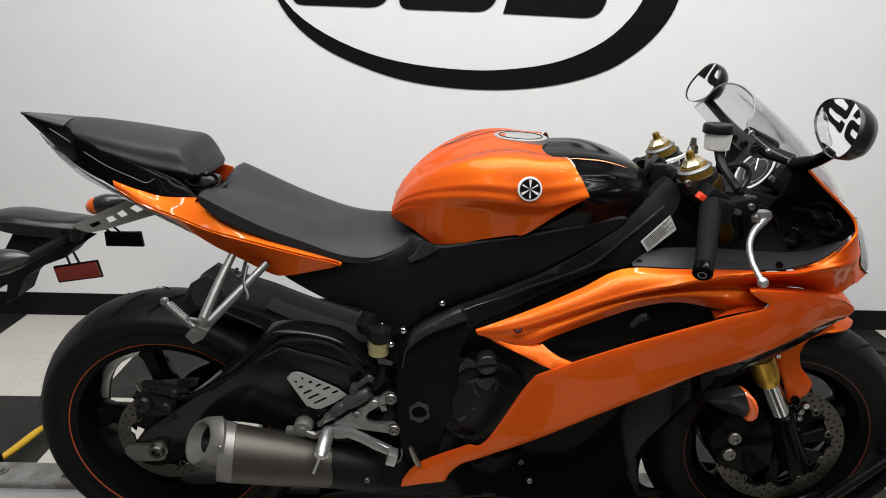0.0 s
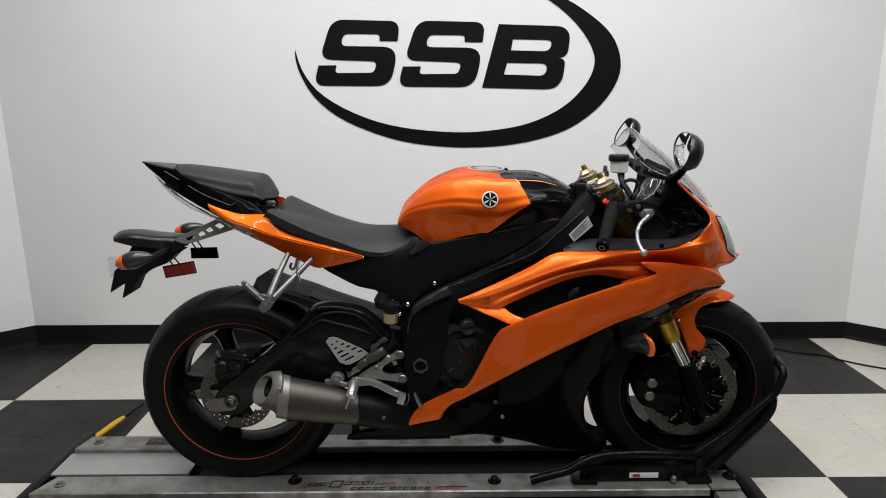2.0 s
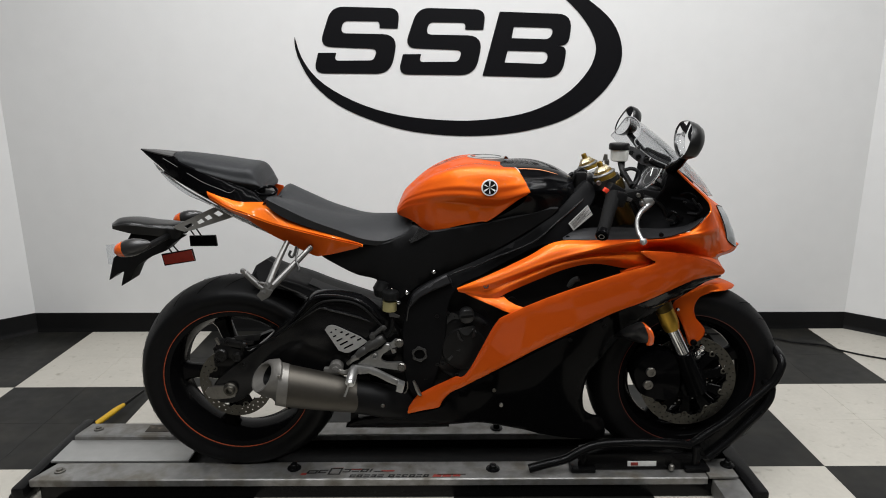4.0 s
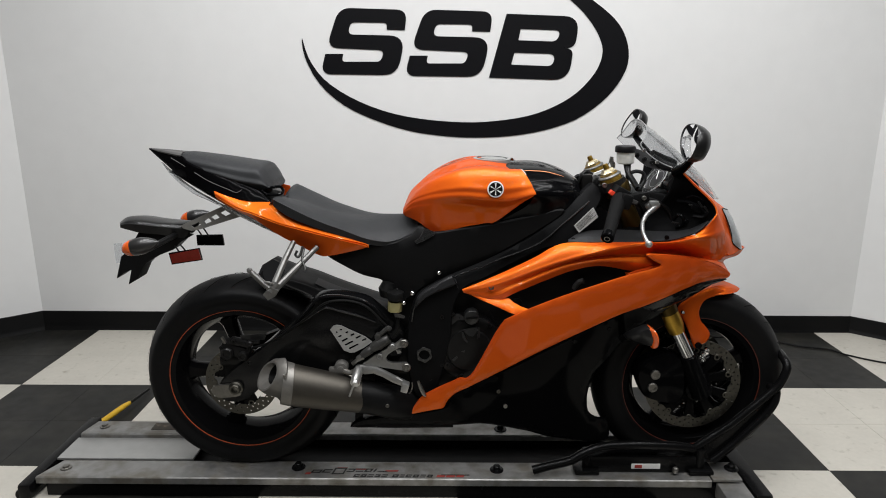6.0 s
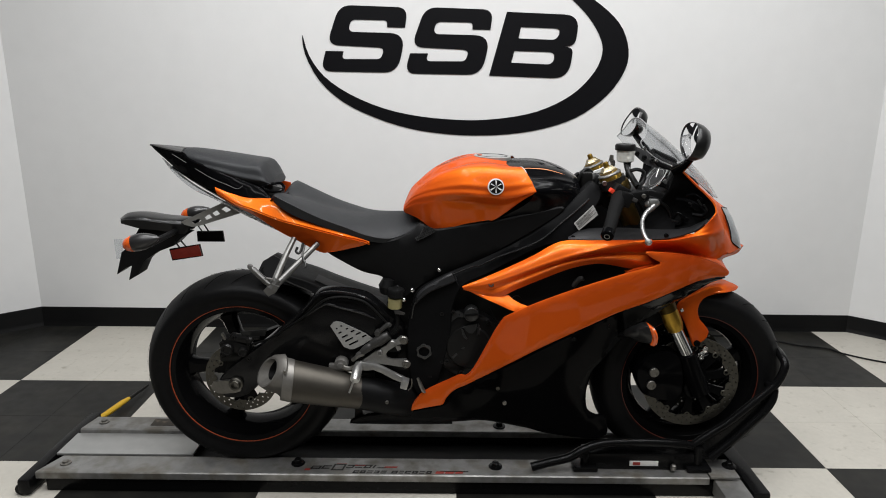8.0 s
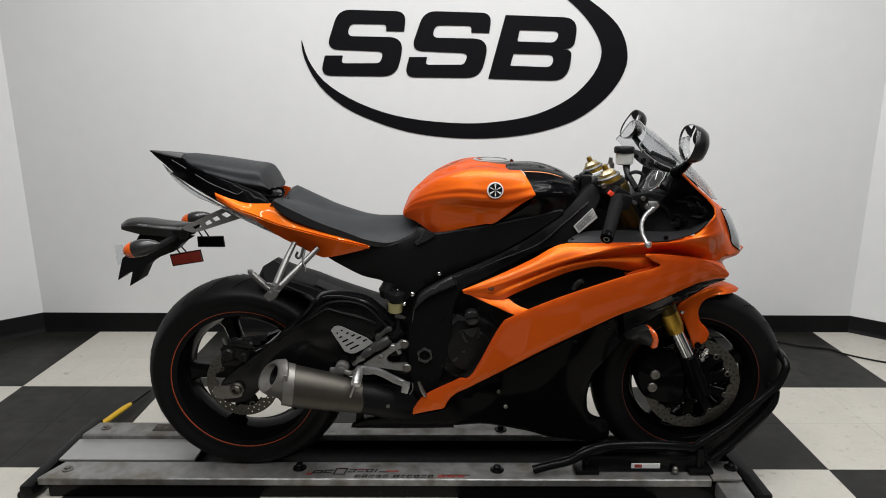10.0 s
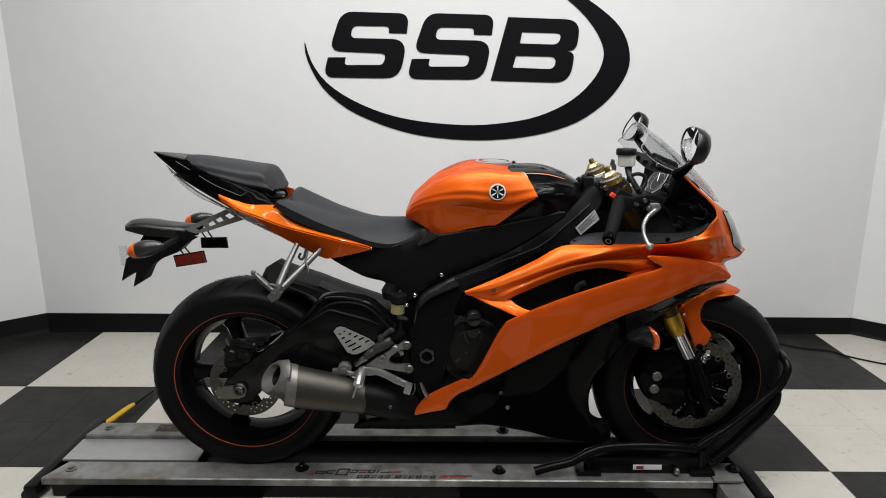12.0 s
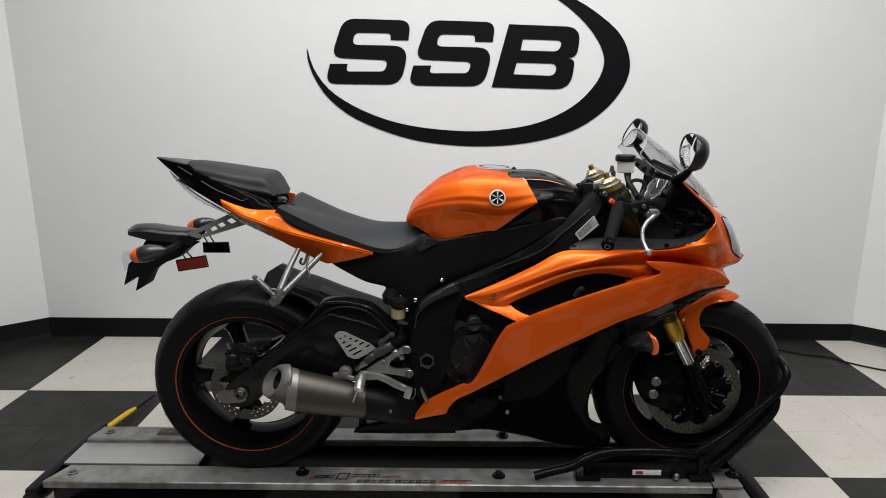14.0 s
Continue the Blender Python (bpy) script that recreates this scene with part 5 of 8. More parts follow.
    part("cowl_ledge", skin([[(0.296, 0.18, 0.816), (0.295, 0.186, 0.815), (0.294, 0.191, 0.813)], [(0.342, 0.15, 0.832), (0.338, 0.175, 0.823), (0.335, 0.193, 0.813)],
    [(0.42, 0.15, 0.837), (0.413, 0.18, 0.826), (0.408, 0.206, 0.815)], [(0.496, 0.155, 0.836), (0.487, 0.19, 0.828), (0.481, 0.216, 0.819)],
    [(0.571, 0.165, 0.836), (0.56, 0.2, 0.831), (0.552, 0.227, 0.826)], [(0.617, 0.18, 0.845), (0.609, 0.205, 0.841), (0.599, 0.229, 0.839)],
    [(0.64, 0.188, 0.858), (0.637, 0.202, 0.855), (0.634, 0.216, 0.85)], [(0.659, 0.206, 0.875), (0.659, 0.208, 0.874), (0.659, 0.211, 0.872)]], n=5, m=4, side=sd, thick=0.003), LEDGE_GREY, bike, "satin grey inner ledge")
    part("headlight", skin([[(0.736, 0.101, 0.89), (0.757, 0.086, 0.882), (0.772, 0.058, 0.875), (0.786, 0.015, 0.866)], [(0.749, 0.101, 0.866), (0.772, 0.087, 0.86),
    (0.787, 0.058, 0.852), (0.8, 0.015, 0.842)], [(0.761, 0.101, 0.84), (0.784, 0.087, 0.833), (0.8, 0.058, 0.826), (0.812, 0.015, 0.816)],
    [(0.77, 0.099, 0.813), (0.796, 0.084, 0.808), (0.812, 0.056, 0.802), (0.823, 0.015, 0.791)], [(0.778, 0.096, 0.791), (0.806, 0.078, 0.785),
    (0.821, 0.052, 0.779), (0.832, 0.015, 0.768)], [(0.81, 0.073, 0.765), (0.818, 0.062, 0.763), (0.829, 0.045, 0.758), (0.841, 0.015, 0.753)]], n=4, m=4, side=sd, thick=0.003), HEADLAMP, bike, "pale clear headlight lens")
    part("lamp_seal", tube([place(*p, sd) for p in [(0.759, 0.08, 0.883), (0.735, 0.103, 0.89), (0.748, 0.103, 0.866), (0.76, 0.103, 0.84), (0.77, 0.101, 0.813), (0.777, 0.098, 0.79),
    (0.811, 0.074, 0.765)]], 0.0014, 6, smooth=3), GLOSS_BLACK, bike)
    part("nose_lip", panel([(0.769, 0.099, 0.8), (0.778, 0.096, 0.789), (0.812, 0.072, 0.763), (0.767, 0.115, 0.759), (0.750, 0.128, 0.768), (0.748, 0.131, 0.795)], thick=0.004, step=0, side=sd, smooth=0, lip=0.0005), ORANGE, bike)
    part("nose_filler", panel([(0.653, 0.13, 0.774), (0.721, 0.125, 0.767), (0.721, 0.13, 0.728), (0.651, 0.15, 0.724)], thick=0.004, step=0, side=sd, smooth=0, lip=0.0005), ORANGE, bike)
    part("fender_side", panel([(0.652, 0.06, 0.582), (0.679, 0.066, 0.612), (0.717, 0.07, 0.634), (0.753, 0.07, 0.648), (0.788, 0.06, 0.633), (0.76, 0.07, 0.624),
    (0.726, 0.074, 0.611), (0.71, 0.078, 0.581), (0.714, 0.082, 0.552), (0.73, 0.088, 0.533), (0.743, 0.09, 0.513), (0.737, 0.09, 0.491),
    (0.721, 0.092, 0.478), (0.702, 0.092, 0.467), (0.686, 0.088, 0.505), (0.669, 0.08, 0.546)],
         depth=[(0.693, 0.088, 0.558), (0.711, 0.094, 0.516)], thick=0.004, step=0.012, side=sd), ORANGE, bike, "orange front fender side")
part("front_fender", skin([[(0.673, 0, 0.574), (0.661, 0.035, 0.578), (0.659, 0.06, 0.582)], [(0.714, 0, 0.614), (0.7, 0.04, 0.616), (0.696, 0.066, 0.614)], [(0.76, 0, 0.639),
    (0.743, 0.045, 0.639), (0.738, 0.07, 0.627)], [(0.806, 0, 0.645), (0.789, 0.042, 0.645), (0.778, 0.07, 0.629)], [(0.838, 0, 0.636),
    (0.825, 0.03, 0.636), (0.812, 0.052, 0.627)], [(0.854, 0, 0.627), (0.846, 0.016, 0.626), (0.835, 0.03, 0.624)]], both=True, thick=0.003), ORANGE, bike, "pearl orange front fender")
part("nose_cowl", skin([[(0.755, 0, 0.893), (0.731, 0.06, 0.902), (0.703, 0.13, 0.911)], [(0.77, 0, 0.883), (0.749, 0.05, 0.889), (0.719, 0.116, 0.899)],
    [(0.783, 0, 0.873), (0.764, 0.044, 0.878), (0.736, 0.1, 0.888)]], both=True, thick=0.004), ORANGE, bike, "pearl orange nose between the lamps")
part("nose_chin", skin([
    [(0.854, 0, 0.756), (0.832, 0.041, 0.763), (0.813, 0.069, 0.764)],
    [(0.836, 0, 0.733), (0.806, 0.056, 0.746), (0.765, 0.115, 0.761)],
    [(0.793, 0, 0.717), (0.756, 0.088, 0.739), (0.715, 0.15, 0.752)],
    [(0.802, 0, 0.696), (0.773, 0.072, 0.714), (0.753, 0.12, 0.728)],
    [(0.809, 0, 0.677), (0.784, 0.071, 0.693), (0.764, 0.128, 0.705)]], both=True, thick=0.004), ORANGE, bike, "pearl orange chin of the nose")


# swingarm, hugger and rear brake
part("swingarm", panel([(-0.562, 0.133, 0.491), (-0.504, 0.138, 0.544), (-0.452, 0.143, 0.591), (-0.427, 0.145, 0.617), (-0.408, 0.146, 0.641), (-0.377, 0.146, 0.652), (-0.326, 0.146, 0.651), (-0.265, 0.145, 0.637), (-0.23, 0.143, 0.611), (-0.199, 0.141, 0.582), (-0.17, 0.138, 0.555), (-0.154, 0.138, 0.522), (-0.166, 0.138, 0.461), (-0.2, 0.138, 0.413), (-0.281, 0.138, 0.391), (-0.413, 0.138, 0.416), (-0.504, 0.136, 0.423), (-0.557, 0.133, 0.391), (-0.6, 0.13, 0.339), (-0.64, 0.128, 0.308), (-0.688, 0.126, 0.303), (-0.711, 0.126, 0.322), (-0.715, 0.126, 0.351), (-0.688, 0.126, 0.391), (-0.63, 0.128, 0.439)],
     depth=[(-0.338, 0.156, 0.563), (-0.243, 0.153, 0.511), (-0.438, 0.15, 0.526), (-0.615, 0.136, 0.387)], thick=0.03, step=0.022, lip=0.008), SWINGARM_BLACK, bike, "satin black swingarm")
part("swingarm", panel([(-0.63, 0.13, 0.429), (-0.51, 0.135, 0.471), (-0.375, 0.14, 0.505), (-0.26, 0.14, 0.54), (-0.153, 0.14, 0.549), (-0.16, 0.14, 0.462),
    (-0.2, 0.14, 0.413), (-0.413, 0.14, 0.398), (-0.56, 0.135, 0.341), (-0.639, 0.13, 0.309), (-0.715, 0.128, 0.337), (-0.683, 0.13, 0.393)], thick=0.03, step=0.04, side=-1), MATTE_BLACK, bike, "satin black swingarm")
part("swingarm_rib", tube([place(*p) for p in [(-0.475, 0.149, 0.554), (-0.429, 0.153, 0.603), (-0.402, 0.155, 0.634), (-0.371, 0.156, 0.646), (-0.324, 0.156, 0.645), (-0.27, 0.155, 0.632), (-0.237, 0.153, 0.608), (-0.211, 0.148, 0.577)]], [0.003, 0.0045, 0.0055, 0.006, 0.006, 0.006, 0.0055, 0.0035], 10), SWINGARM_BLACK, bike)
part("swingarm_rib", tube([place(*p) for p in [(-0.526, 0.144, 0.506), (-0.479, 0.149, 0.545), (-0.43, 0.153, 0.58), (-0.387, 0.156, 0.609), (-0.37, 0.157, 0.613), (-0.338, 0.157, 0.604), (-0.281, 0.157, 0.589), (-0.236, 0.155, 0.57)]], [0.002, 0.0026, 0.003, 0.0035, 0.0035, 0.0035, 0.0035, 0.002], 8), EDGE_BLACK, bike)
part("pivot_housing", block(place(-0.19, 0.0, 0.46), (0.10, 0.24, 0.14), 0.02), ENGINE_BLACK, bike)
part("hugger", skin(crease([
    [(-0.577, 0, 0.705), (-0.567, 0.055, 0.706), (-0.568, 0.085, 0.702), (-0.587, 0.094, 0.679)],
    [(-0.513, 0, 0.681), (-0.513, 0.055, 0.681), (-0.513, 0.085, 0.678), (-0.537, 0.094, 0.659)],
    [(-0.444, 0, 0.659), (-0.444, 0.055, 0.659), (-0.444, 0.085, 0.656), (-0.468, 0.094, 0.641)],
    [(-0.375, 0, 0.631), (-0.375, 0.055, 0.631), (-0.375, 0.085, 0.628), (-0.399, 0.094, 0.615)],
    [(-0.288, 0, 0.6), (-0.288, 0.055, 0.6), (-0.288, 0.085, 0.597), (-0.312, 0.094, 0.588)],
    [(-0.214, 0, 0.575), (-0.214, 0.055, 0.575), (-0.214, 0.085, 0.572), (-0.238, 0.094, 0.565)]], 2, 0.3), n=5, m=5, both=True, thick=0.003), MATTE_BLACK, bike, "satin black rear mudguard")
part("hugger_plate", skin([[(-0.425, 0, 0.6555), (-0.425, 0.03, 0.6555), (-0.425, 0.058, 0.655)], [(-0.375, 0, 0.6335), (-0.375, 0.03, 0.6335), (-0.375, 0.060, 0.6330)], [(-0.288, 0, 0.6025), (-0.288, 0.03, 0.6025), (-0.288, 0.060, 0.6020)], [(-0.214, 0, 0.5775), (-0.214, 0.03, 0.5775), (-0.214, 0.058, 0.5770)]], n=4, m=3, thick=0.0015), LEDGE_GREY, bike, "grey top plate of the mudguard")
part("hugger_step", panel([(-0.587, 0.092, 0.682), (-0.57, 0.086, 0.717), (-0.541, 0.078, 0.734), (-0.512, 0.08, 0.719), (-0.505, 0.086, 0.702), (-0.521, 0.096, 0.666),
    (-0.557, 0.096, 0.673)], thick=0.008, step=0, smooth=0, lip=0.003), LEDGE_GREY, bike)
# a thin pale tube stands in for the highlight on the mudguard's lower edge
part("hugger_highlight", tube([place(*p) for p in [(-0.503, 0.096, 0.663), (-0.479, 0.096, 0.652), (-0.453, 0.096, 0.641), (-0.427, 0.096, 0.628)]], 0.0022, 8), LINK_GREY, bike, "pale highlight drawn along the mudguard edge")
# no hole is cut: a black disc paints the slot's shade
part("hugger_slot", lathe([(0.013, -0.002), (0.013, 0.0), (0.0005, 0.0004)], place(-0.386, 0.03, 0.634), (0.35, -0.1, 1), 16, caps=False), INK_AND_HOLE_BLACK, bike)
part("axle_nut", lathe([(0.021, -0.02), (0.021, 0.0), (0.017, 0.003), (0.0155, 0.010), (0.014, 0.012), (0.010, 0.012), (0.009, 0.002), (0.0005, 0.001)], place(-0.657, 0.140, 0.355), sides=18, caps=False), DISC_STEEL, bike, "dull steel axle nut")
part("adjuster_block", panel([(-0.736, 0.128, 0.337), (-0.723, 0.13, 0.357), (-0.678, 0.142, 0.366), (-0.647, 0.145, 0.364), (-0.643, 0.145, 0.335), (-0.678, 0.142, 0.326),
    (-0.715, 0.132, 0.321)], thick=0.010, step=0.0, lip=0.002, smooth=2), STEEL, bike, "worn steel chain adjuster")
caliper = part("rear_caliper", join(block(place(-0.655, 0.108, 0.468), (0.088, 0.045, 0.038), 0.010, Matrix.Rotation(0.35, 4, "Y")),
     block(place(-0.640, 0.115, 0.492), (0.060, 0.030, 0.018), 0.005, Matrix.Rotation(0.2, 4, "Y")),
     block(place(-0.652, 0.105, 0.43), (0.11, 0.02, 0.030), 0.006)), ENGINE_BLACK, bike, "black rear brake caliper")
for cx, cz, cr in ((-0.676, 0.462, 0.019), (-0.630, 0.455, 0.015)):
    part("piston_cap", lathe([(cr, -0.02), (cr, 0.010), (cr * 0.8, 0.015), (cr * 0.55, 0.015), (cr * 0.5, 0.012), (0.0005, 0.012)], place(cx, 0.126, cz), sides=18, caps=False), ENGINE_BLACK, caliper)
for cx, cz in ((-0.692, 0.480), (-0.612, 0.478), (-0.655, 0.500), (-0.690, 0.440), (-0.615, 0.432)):
    part("caliper_bolt", bolt_head(cx, 0.128, cz, 0.0065, 0.006), ENGINE_BLACK, caliper)
part("banjo", join(lathe([(0.010, -0.006), (0.010, 0.008), (0.006, 0.012), (0.0005, 0.012)], place(-0.605, 0.135, 0.496), sides=12, caps=False), block(place(-0.592, 0.135, 0.500), (0.03, 0.010, 0.010), 0.003)), ENGINE_BLACK, caliper)
part("pad_clip", panel([(-0.640, 0.118, 0.512), (-0.560, 0.118, 0.520), (-0.568, 0.118, 0.500), (-0.632, 0.118, 0.496)], thick=0.004, step=0, smooth=0, lip=0.0005), HOOD_GREY, caliper)
part("bleed_nipple", tube([place(-0.682, 0.125, 0.492), place(-0.688, 0.13, 0.512)], 0.005, 8, smooth=0), STEEL, caliper)
part("brake_hose", tube([place(*p) for p in [(-0.599, 0.14, 0.483), (-0.537, 0.15, 0.509), (-0.432, 0.165, 0.583), (-0.365, 0.168, 0.635), (-0.27, 0.165, 0.626), (-0.192, 0.165, 0.55)]], 0.0034, 8), HOSE, bike)
part("caliper_bracket", panel([(-0.679, 0.105, 0.44), (-0.634, 0.11, 0.46), (-0.607, 0.118, 0.424), (-0.634, 0.122, 0.368), (-0.674, 0.122, 0.335), (-0.704, 0.12, 0.345),
    (-0.693, 0.11, 0.393)], thick=0.014, step=0.0, lip=0.003), ENGINE_BLACK, bike)


# muffler
def muffler_ring(px_x, px_z, w, a, b, tilt, yaw=8):
    """One oval ring of the muffler about (x, z), a tall and b deep, leaning by tilt degrees and turned outwards by yaw."""
    ux, uz = math.sin(radians(tilt)), math.cos(radians(tilt))
    vx = math.tan(radians(yaw))
    return [place(px_x + a * math.cos(t) * ux + b * math.sin(t) * vx, w + b * math.sin(t), px_z + a * math.cos(t) * uz) for t in (2 * math.pi * k / 40 for k in range(40))]


RIM, LIP, MOUTH = (-0.541, 0.205, 0.426), (-0.541, 0.205, 0.426), (-0.521, 0.2, 0.43)
M = [(-0.503, 0.204, 0.42), (-0.491, 0.204, 0.404), (-0.478, 0.203, 0.399), (-0.374, 0.183, 0.371), (-0.276, 0.163, 0.343)]
rings = [muffler_ring(x, z, w, a, b, t, q) for (x, w, z), a, b, t, q in zip(M, (0.0595, 0.061, 0.0615, 0.056, 0.048), (0.051, 0.054, 0.0545, 0.052, 0.046), (17, 11, 9, 9, 9), (22, 15, 12, 10, 8))]
rim_ring = muffler_ring(RIM[0], RIM[2], RIM[1], 0.0500, 0.044, 33, 33)
bulge_ring = muffler_ring(RIM[0] + 0.009, RIM[2] - 0.001, RIM[1] - 0.001, 0.0555, 0.0475, 27, 29)
lip_ring = muffler_ring(LIP[0], LIP[2], LIP[1], 0.0445, 0.0385, 33, 33)
throat_ring = muffler_ring(MOUTH[0], MOUTH[2], MOUTH[1], 0.0335, 0.028, 30, 32)
deep_ring = muffler_ring(MOUTH[0] + 0.05, MOUTH[2] - 0.012, MOUTH[1] - 0.012, 0.030, 0.025, 24, 20)
muffler = part("muffler", grid_mesh(rings[2:], close_v=True), TITANIUM, bike, "short satin titanium muffler")
part("end_cap", grid_mesh([rim_ring, bulge_ring, rings[0], rings[1]], close_v=True), CAP_METAL, muffler, "bright metal end cap cut at a slant", 50)
part("cap_band", grid_mesh([muffler_ring(x, z, w, a, b, 9, 12) for x, w, z, a, b in ((-0.500, 0.205, 0.4065, 0.0615, 0.0545), (-0.499, 0.205, 0.4062, 0.0628, 0.0558), (-0.472, 0.2025, 0.3985, 0.0623, 0.0553), (-0.471, 0.2022, 0.398, 0.0610, 0.0540))], close_v=True), CAP_METAL, muffler, "bright metal band")
part("outlet_cone", grid_mesh([rim_ring, lip_ring, throat_ring], close_v=True), CAP_METAL, muffler, "pale inner cone of the outlet", 20)
# the shade inside the outlet is put into its black colour
part("outlet", grid_mesh([throat_ring, deep_ring], close_v=True), INK_AND_HOLE_BLACK, muffler, "exhaust outlet, its inner shade painted black")
part("outlet_plug", mesh_of(deep_ring, [tuple(range(40))]), INK_AND_HOLE_BLACK, muffler)
part("band_bolt", bolt_head(*[(-0.479, 0.256, 0.45)][0], 0.005, 0.003), STEEL, muffler)
E1 = [(-0.285, 0.164, 0.346), (-0.255, 0.158, 0.337), (-0.198, 0.145, 0.318), (-0.141, 0.12, 0.296), (-0.109, 0.09, 0.283)]
rings = [muffler_ring(x, z, w, a, b, 8) for (x, w, z), a, b in zip(E1, (0.050, 0.050, 0.050, 0.045, 0.035), (0.047, 0.047, 0.045, 0.04, 0.03))]
part("exhaust_cover", grid_mesh(rings, close_v=True, caps=True), MATTE_BLACK, bike, "black exhaust cover")
part("cover_bolt", bolt_head(*[(-0.204, 0.192, 0.329)][0], 0.0055, 0.004), STEEL, bike)
part("exhaust_stay", panel([(-0.305, 0.13, 0.299), (-0.284, 0.13, 0.299), (-0.286, 0.13, 0.238), (-0.31, 0.13, 0.232)], thick=0.012, step=0, smooth=0), MATTE_BLACK, bike)
part("stand_foot", panel([(-0.326, 0.12, 0.219), (-0.288, 0.12, 0.238), (-0.15, 0.12, 0.252), (-0.014, 0.12, 0.25), (-0.014, 0.12, 0.22), (-0.185, 0.12, 0.217)], thick=0.03, step=0, smooth=0, lip=0.002), MATTE_BLACK, bike)

# passenger footrest
rest = part("footrest_bracket", join(tube([place(*p) for p in [(-0.463, 0.13, 0.799), (-0.482, 0.17, 0.754), (-0.502, 0.215, 0.699)]], [0.0075, 0.0085, 0.0095], 10),
     tube([place(*p) for p in [(-0.397, 0.13, 0.784), (-0.442, 0.17, 0.741), (-0.5, 0.215, 0.686)]], [0.0075, 0.0085, 0.0095], 10),
     tube([place(*p) for p in [(-0.495, 0.215, 0.705), (-0.513, 0.225, 0.681)]], 0.012, 10, smooth=0)), SATIN_ALU, bike, "cast silver passenger footrest bracket")
part("footrest_block", panel([(-0.53, 0.235, 0.676), (-0.509, 0.235, 0.698), (-0.487, 0.235, 0.687), (-0.498, 0.235, 0.67), (-0.517, 0.235, 0.66)], thick=0.022, step=0, smooth=0, lip=0.002), SATIN_ALU, rest)
peg_path = [(-0.514, 0.228, 0.693), (-0.526, 0.226, 0.704), (-0.538, 0.224, 0.714), (-0.55, 0.222, 0.725), (-0.562, 0.22, 0.737)]
part("footrest_peg", tube([place(*p) for p in peg_path], 0.0060, 10), SATIN_ALU, rest, "ribbed silver footrest")
for k in range(12):
    t = k / 11
    a, b = np.array(place(*peg_path[0])), np.array(place(*peg_path[-1]))
    c = a + (b - a) * (0.12 + 0.78 * t)
    part("peg_rib", lathe([(0.0088, -0.0012), (0.0088, 0.0012)], c, tuple(b - a), 10), SATIN_ALU, rest)
part("peg_tip", lathe([(0.0005, -0.008), (0.006, -0.006), (0.008, 0), (0.006, 0.006), (0.0005, 0.008)], place(*[(-0.565, 0.22, 0.74)][0]), sides=12, caps=False), SATIN_ALU, rest)
part("peg_spring", tube([place(*p) for p in [(-0.529, 0.228, 0.703), (-0.519, 0.23, 0.71), (-0.505, 0.23, 0.707), (-0.5, 0.225, 0.694)]], 0.003, 8), SATIN_ALU, rest)
part("hanger_hook", tube([place(*p) for p in [(-0.455, 0.13, 0.773), (-0.459, 0.135, 0.762), (-0.452, 0.135, 0.756), (-0.446, 0.13, 0.763), (-0.441, 0.12, 0.783)]], 0.0036, 8), LINK_GREY, bike)
part("hanger_clip", tube([place(*p) for p in [(-0.433, 0.14, 0.782), (-0.434, 0.165, 0.757), (-0.424, 0.18, 0.737), (-0.425, 0.185, 0.729)]], 0.0036, 8), LINK_GREY, bike)

# rider's footrest, heel guard, brake pedal
hanger = part("footrest_hanger", panel([(-0.275, 0.172, 0.448), (-0.237, 0.172, 0.476), (-0.205, 0.172, 0.494), (-0.196, 0.172, 0.506), (-0.179, 0.172, 0.51), (-0.165, 0.172, 0.522), (-0.15, 0.172, 0.52), (-0.146, 0.172, 0.51), (-0.155, 0.172, 0.501), (-0.171, 0.172, 0.497), (-0.185, 0.172, 0.489), (-0.201, 0.172, 0.478), (-0.208, 0.172, 0.466), (-0.203, 0.172, 0.456), (-0.19, 0.172, 0.451), (-0.166, 0.172, 0.451), (-0.149, 0.172, 0.451), (-0.14, 0.172, 0.441), (-0.145, 0.172, 0.43), (-0.159, 0.172, 0.428), (-0.185, 0.172, 0.432), (-0.21, 0.172, 0.436), (-0.237, 0.172, 0.44), (-0.267, 0.172, 0.436)], thick=0.010, step=0.0, smooth=0, lip=0.0025), HANGER_ALU, bike, "cast silver footrest hanger with two arms")
part("hanger_boss", lathe([(0.0100, -0.006), (0.0100, 0.003), (0.0085, 0.005), (0.0052, 0.005), (0.0045, -0.001), (0.0005, -0.001)], place(-0.225, 0.173, 0.473), sides=16, caps=False), HANGER_ALU, hanger)
part("hanger_boss", lathe([(0.0095, -0.006), (0.0095, 0.006), (0.0075, 0.008), (0.0005, 0.008)], place(-0.188, 0.174, 0.504), sides=16, caps=False), HANGER_ALU, hanger)
part("hanger_tab", panel([(-0.18, 0.166, 0.49), (-0.167, 0.166, 0.49), (-0.164, 0.166, 0.48), (-0.174, 0.166, 0.476)], thick=0.006, step=0, smooth=0, lip=0.002), HANGER_ALU, hanger)
for p in [(-0.155, 0.174, 0.513), (-0.149, 0.174, 0.44)]:
    part("hanger_bolt", lathe([(0.0125, -0.004), (0.0125, 0.003), (0.0105, 0.005), (0.0095, 0.005), (0.0088, 0.0035), (0.0076, 0.0035), (0.0072, 0.008), (0.0052, 0.0085), (0.0046, 0.005), (0.0005, 0.005)], place(*p), sides=18, caps=False), STEEL, hanger)


def slot(cx, cz, length, width, angle, k=5):
    c, s = math.cos(radians(angle)), math.sin(radians(angle))
    out = []
    for end in (1, -1):
        for i in range(k + 1):
            a = radians(-90 + 180 * i / k)
            u, v = end * (length / 2 + width / 2 * math.cos(a)), end * width / 2 * math.sin(a)
            out.append((cx + u * c - v * s, cz + u * s + v * c))
    return out


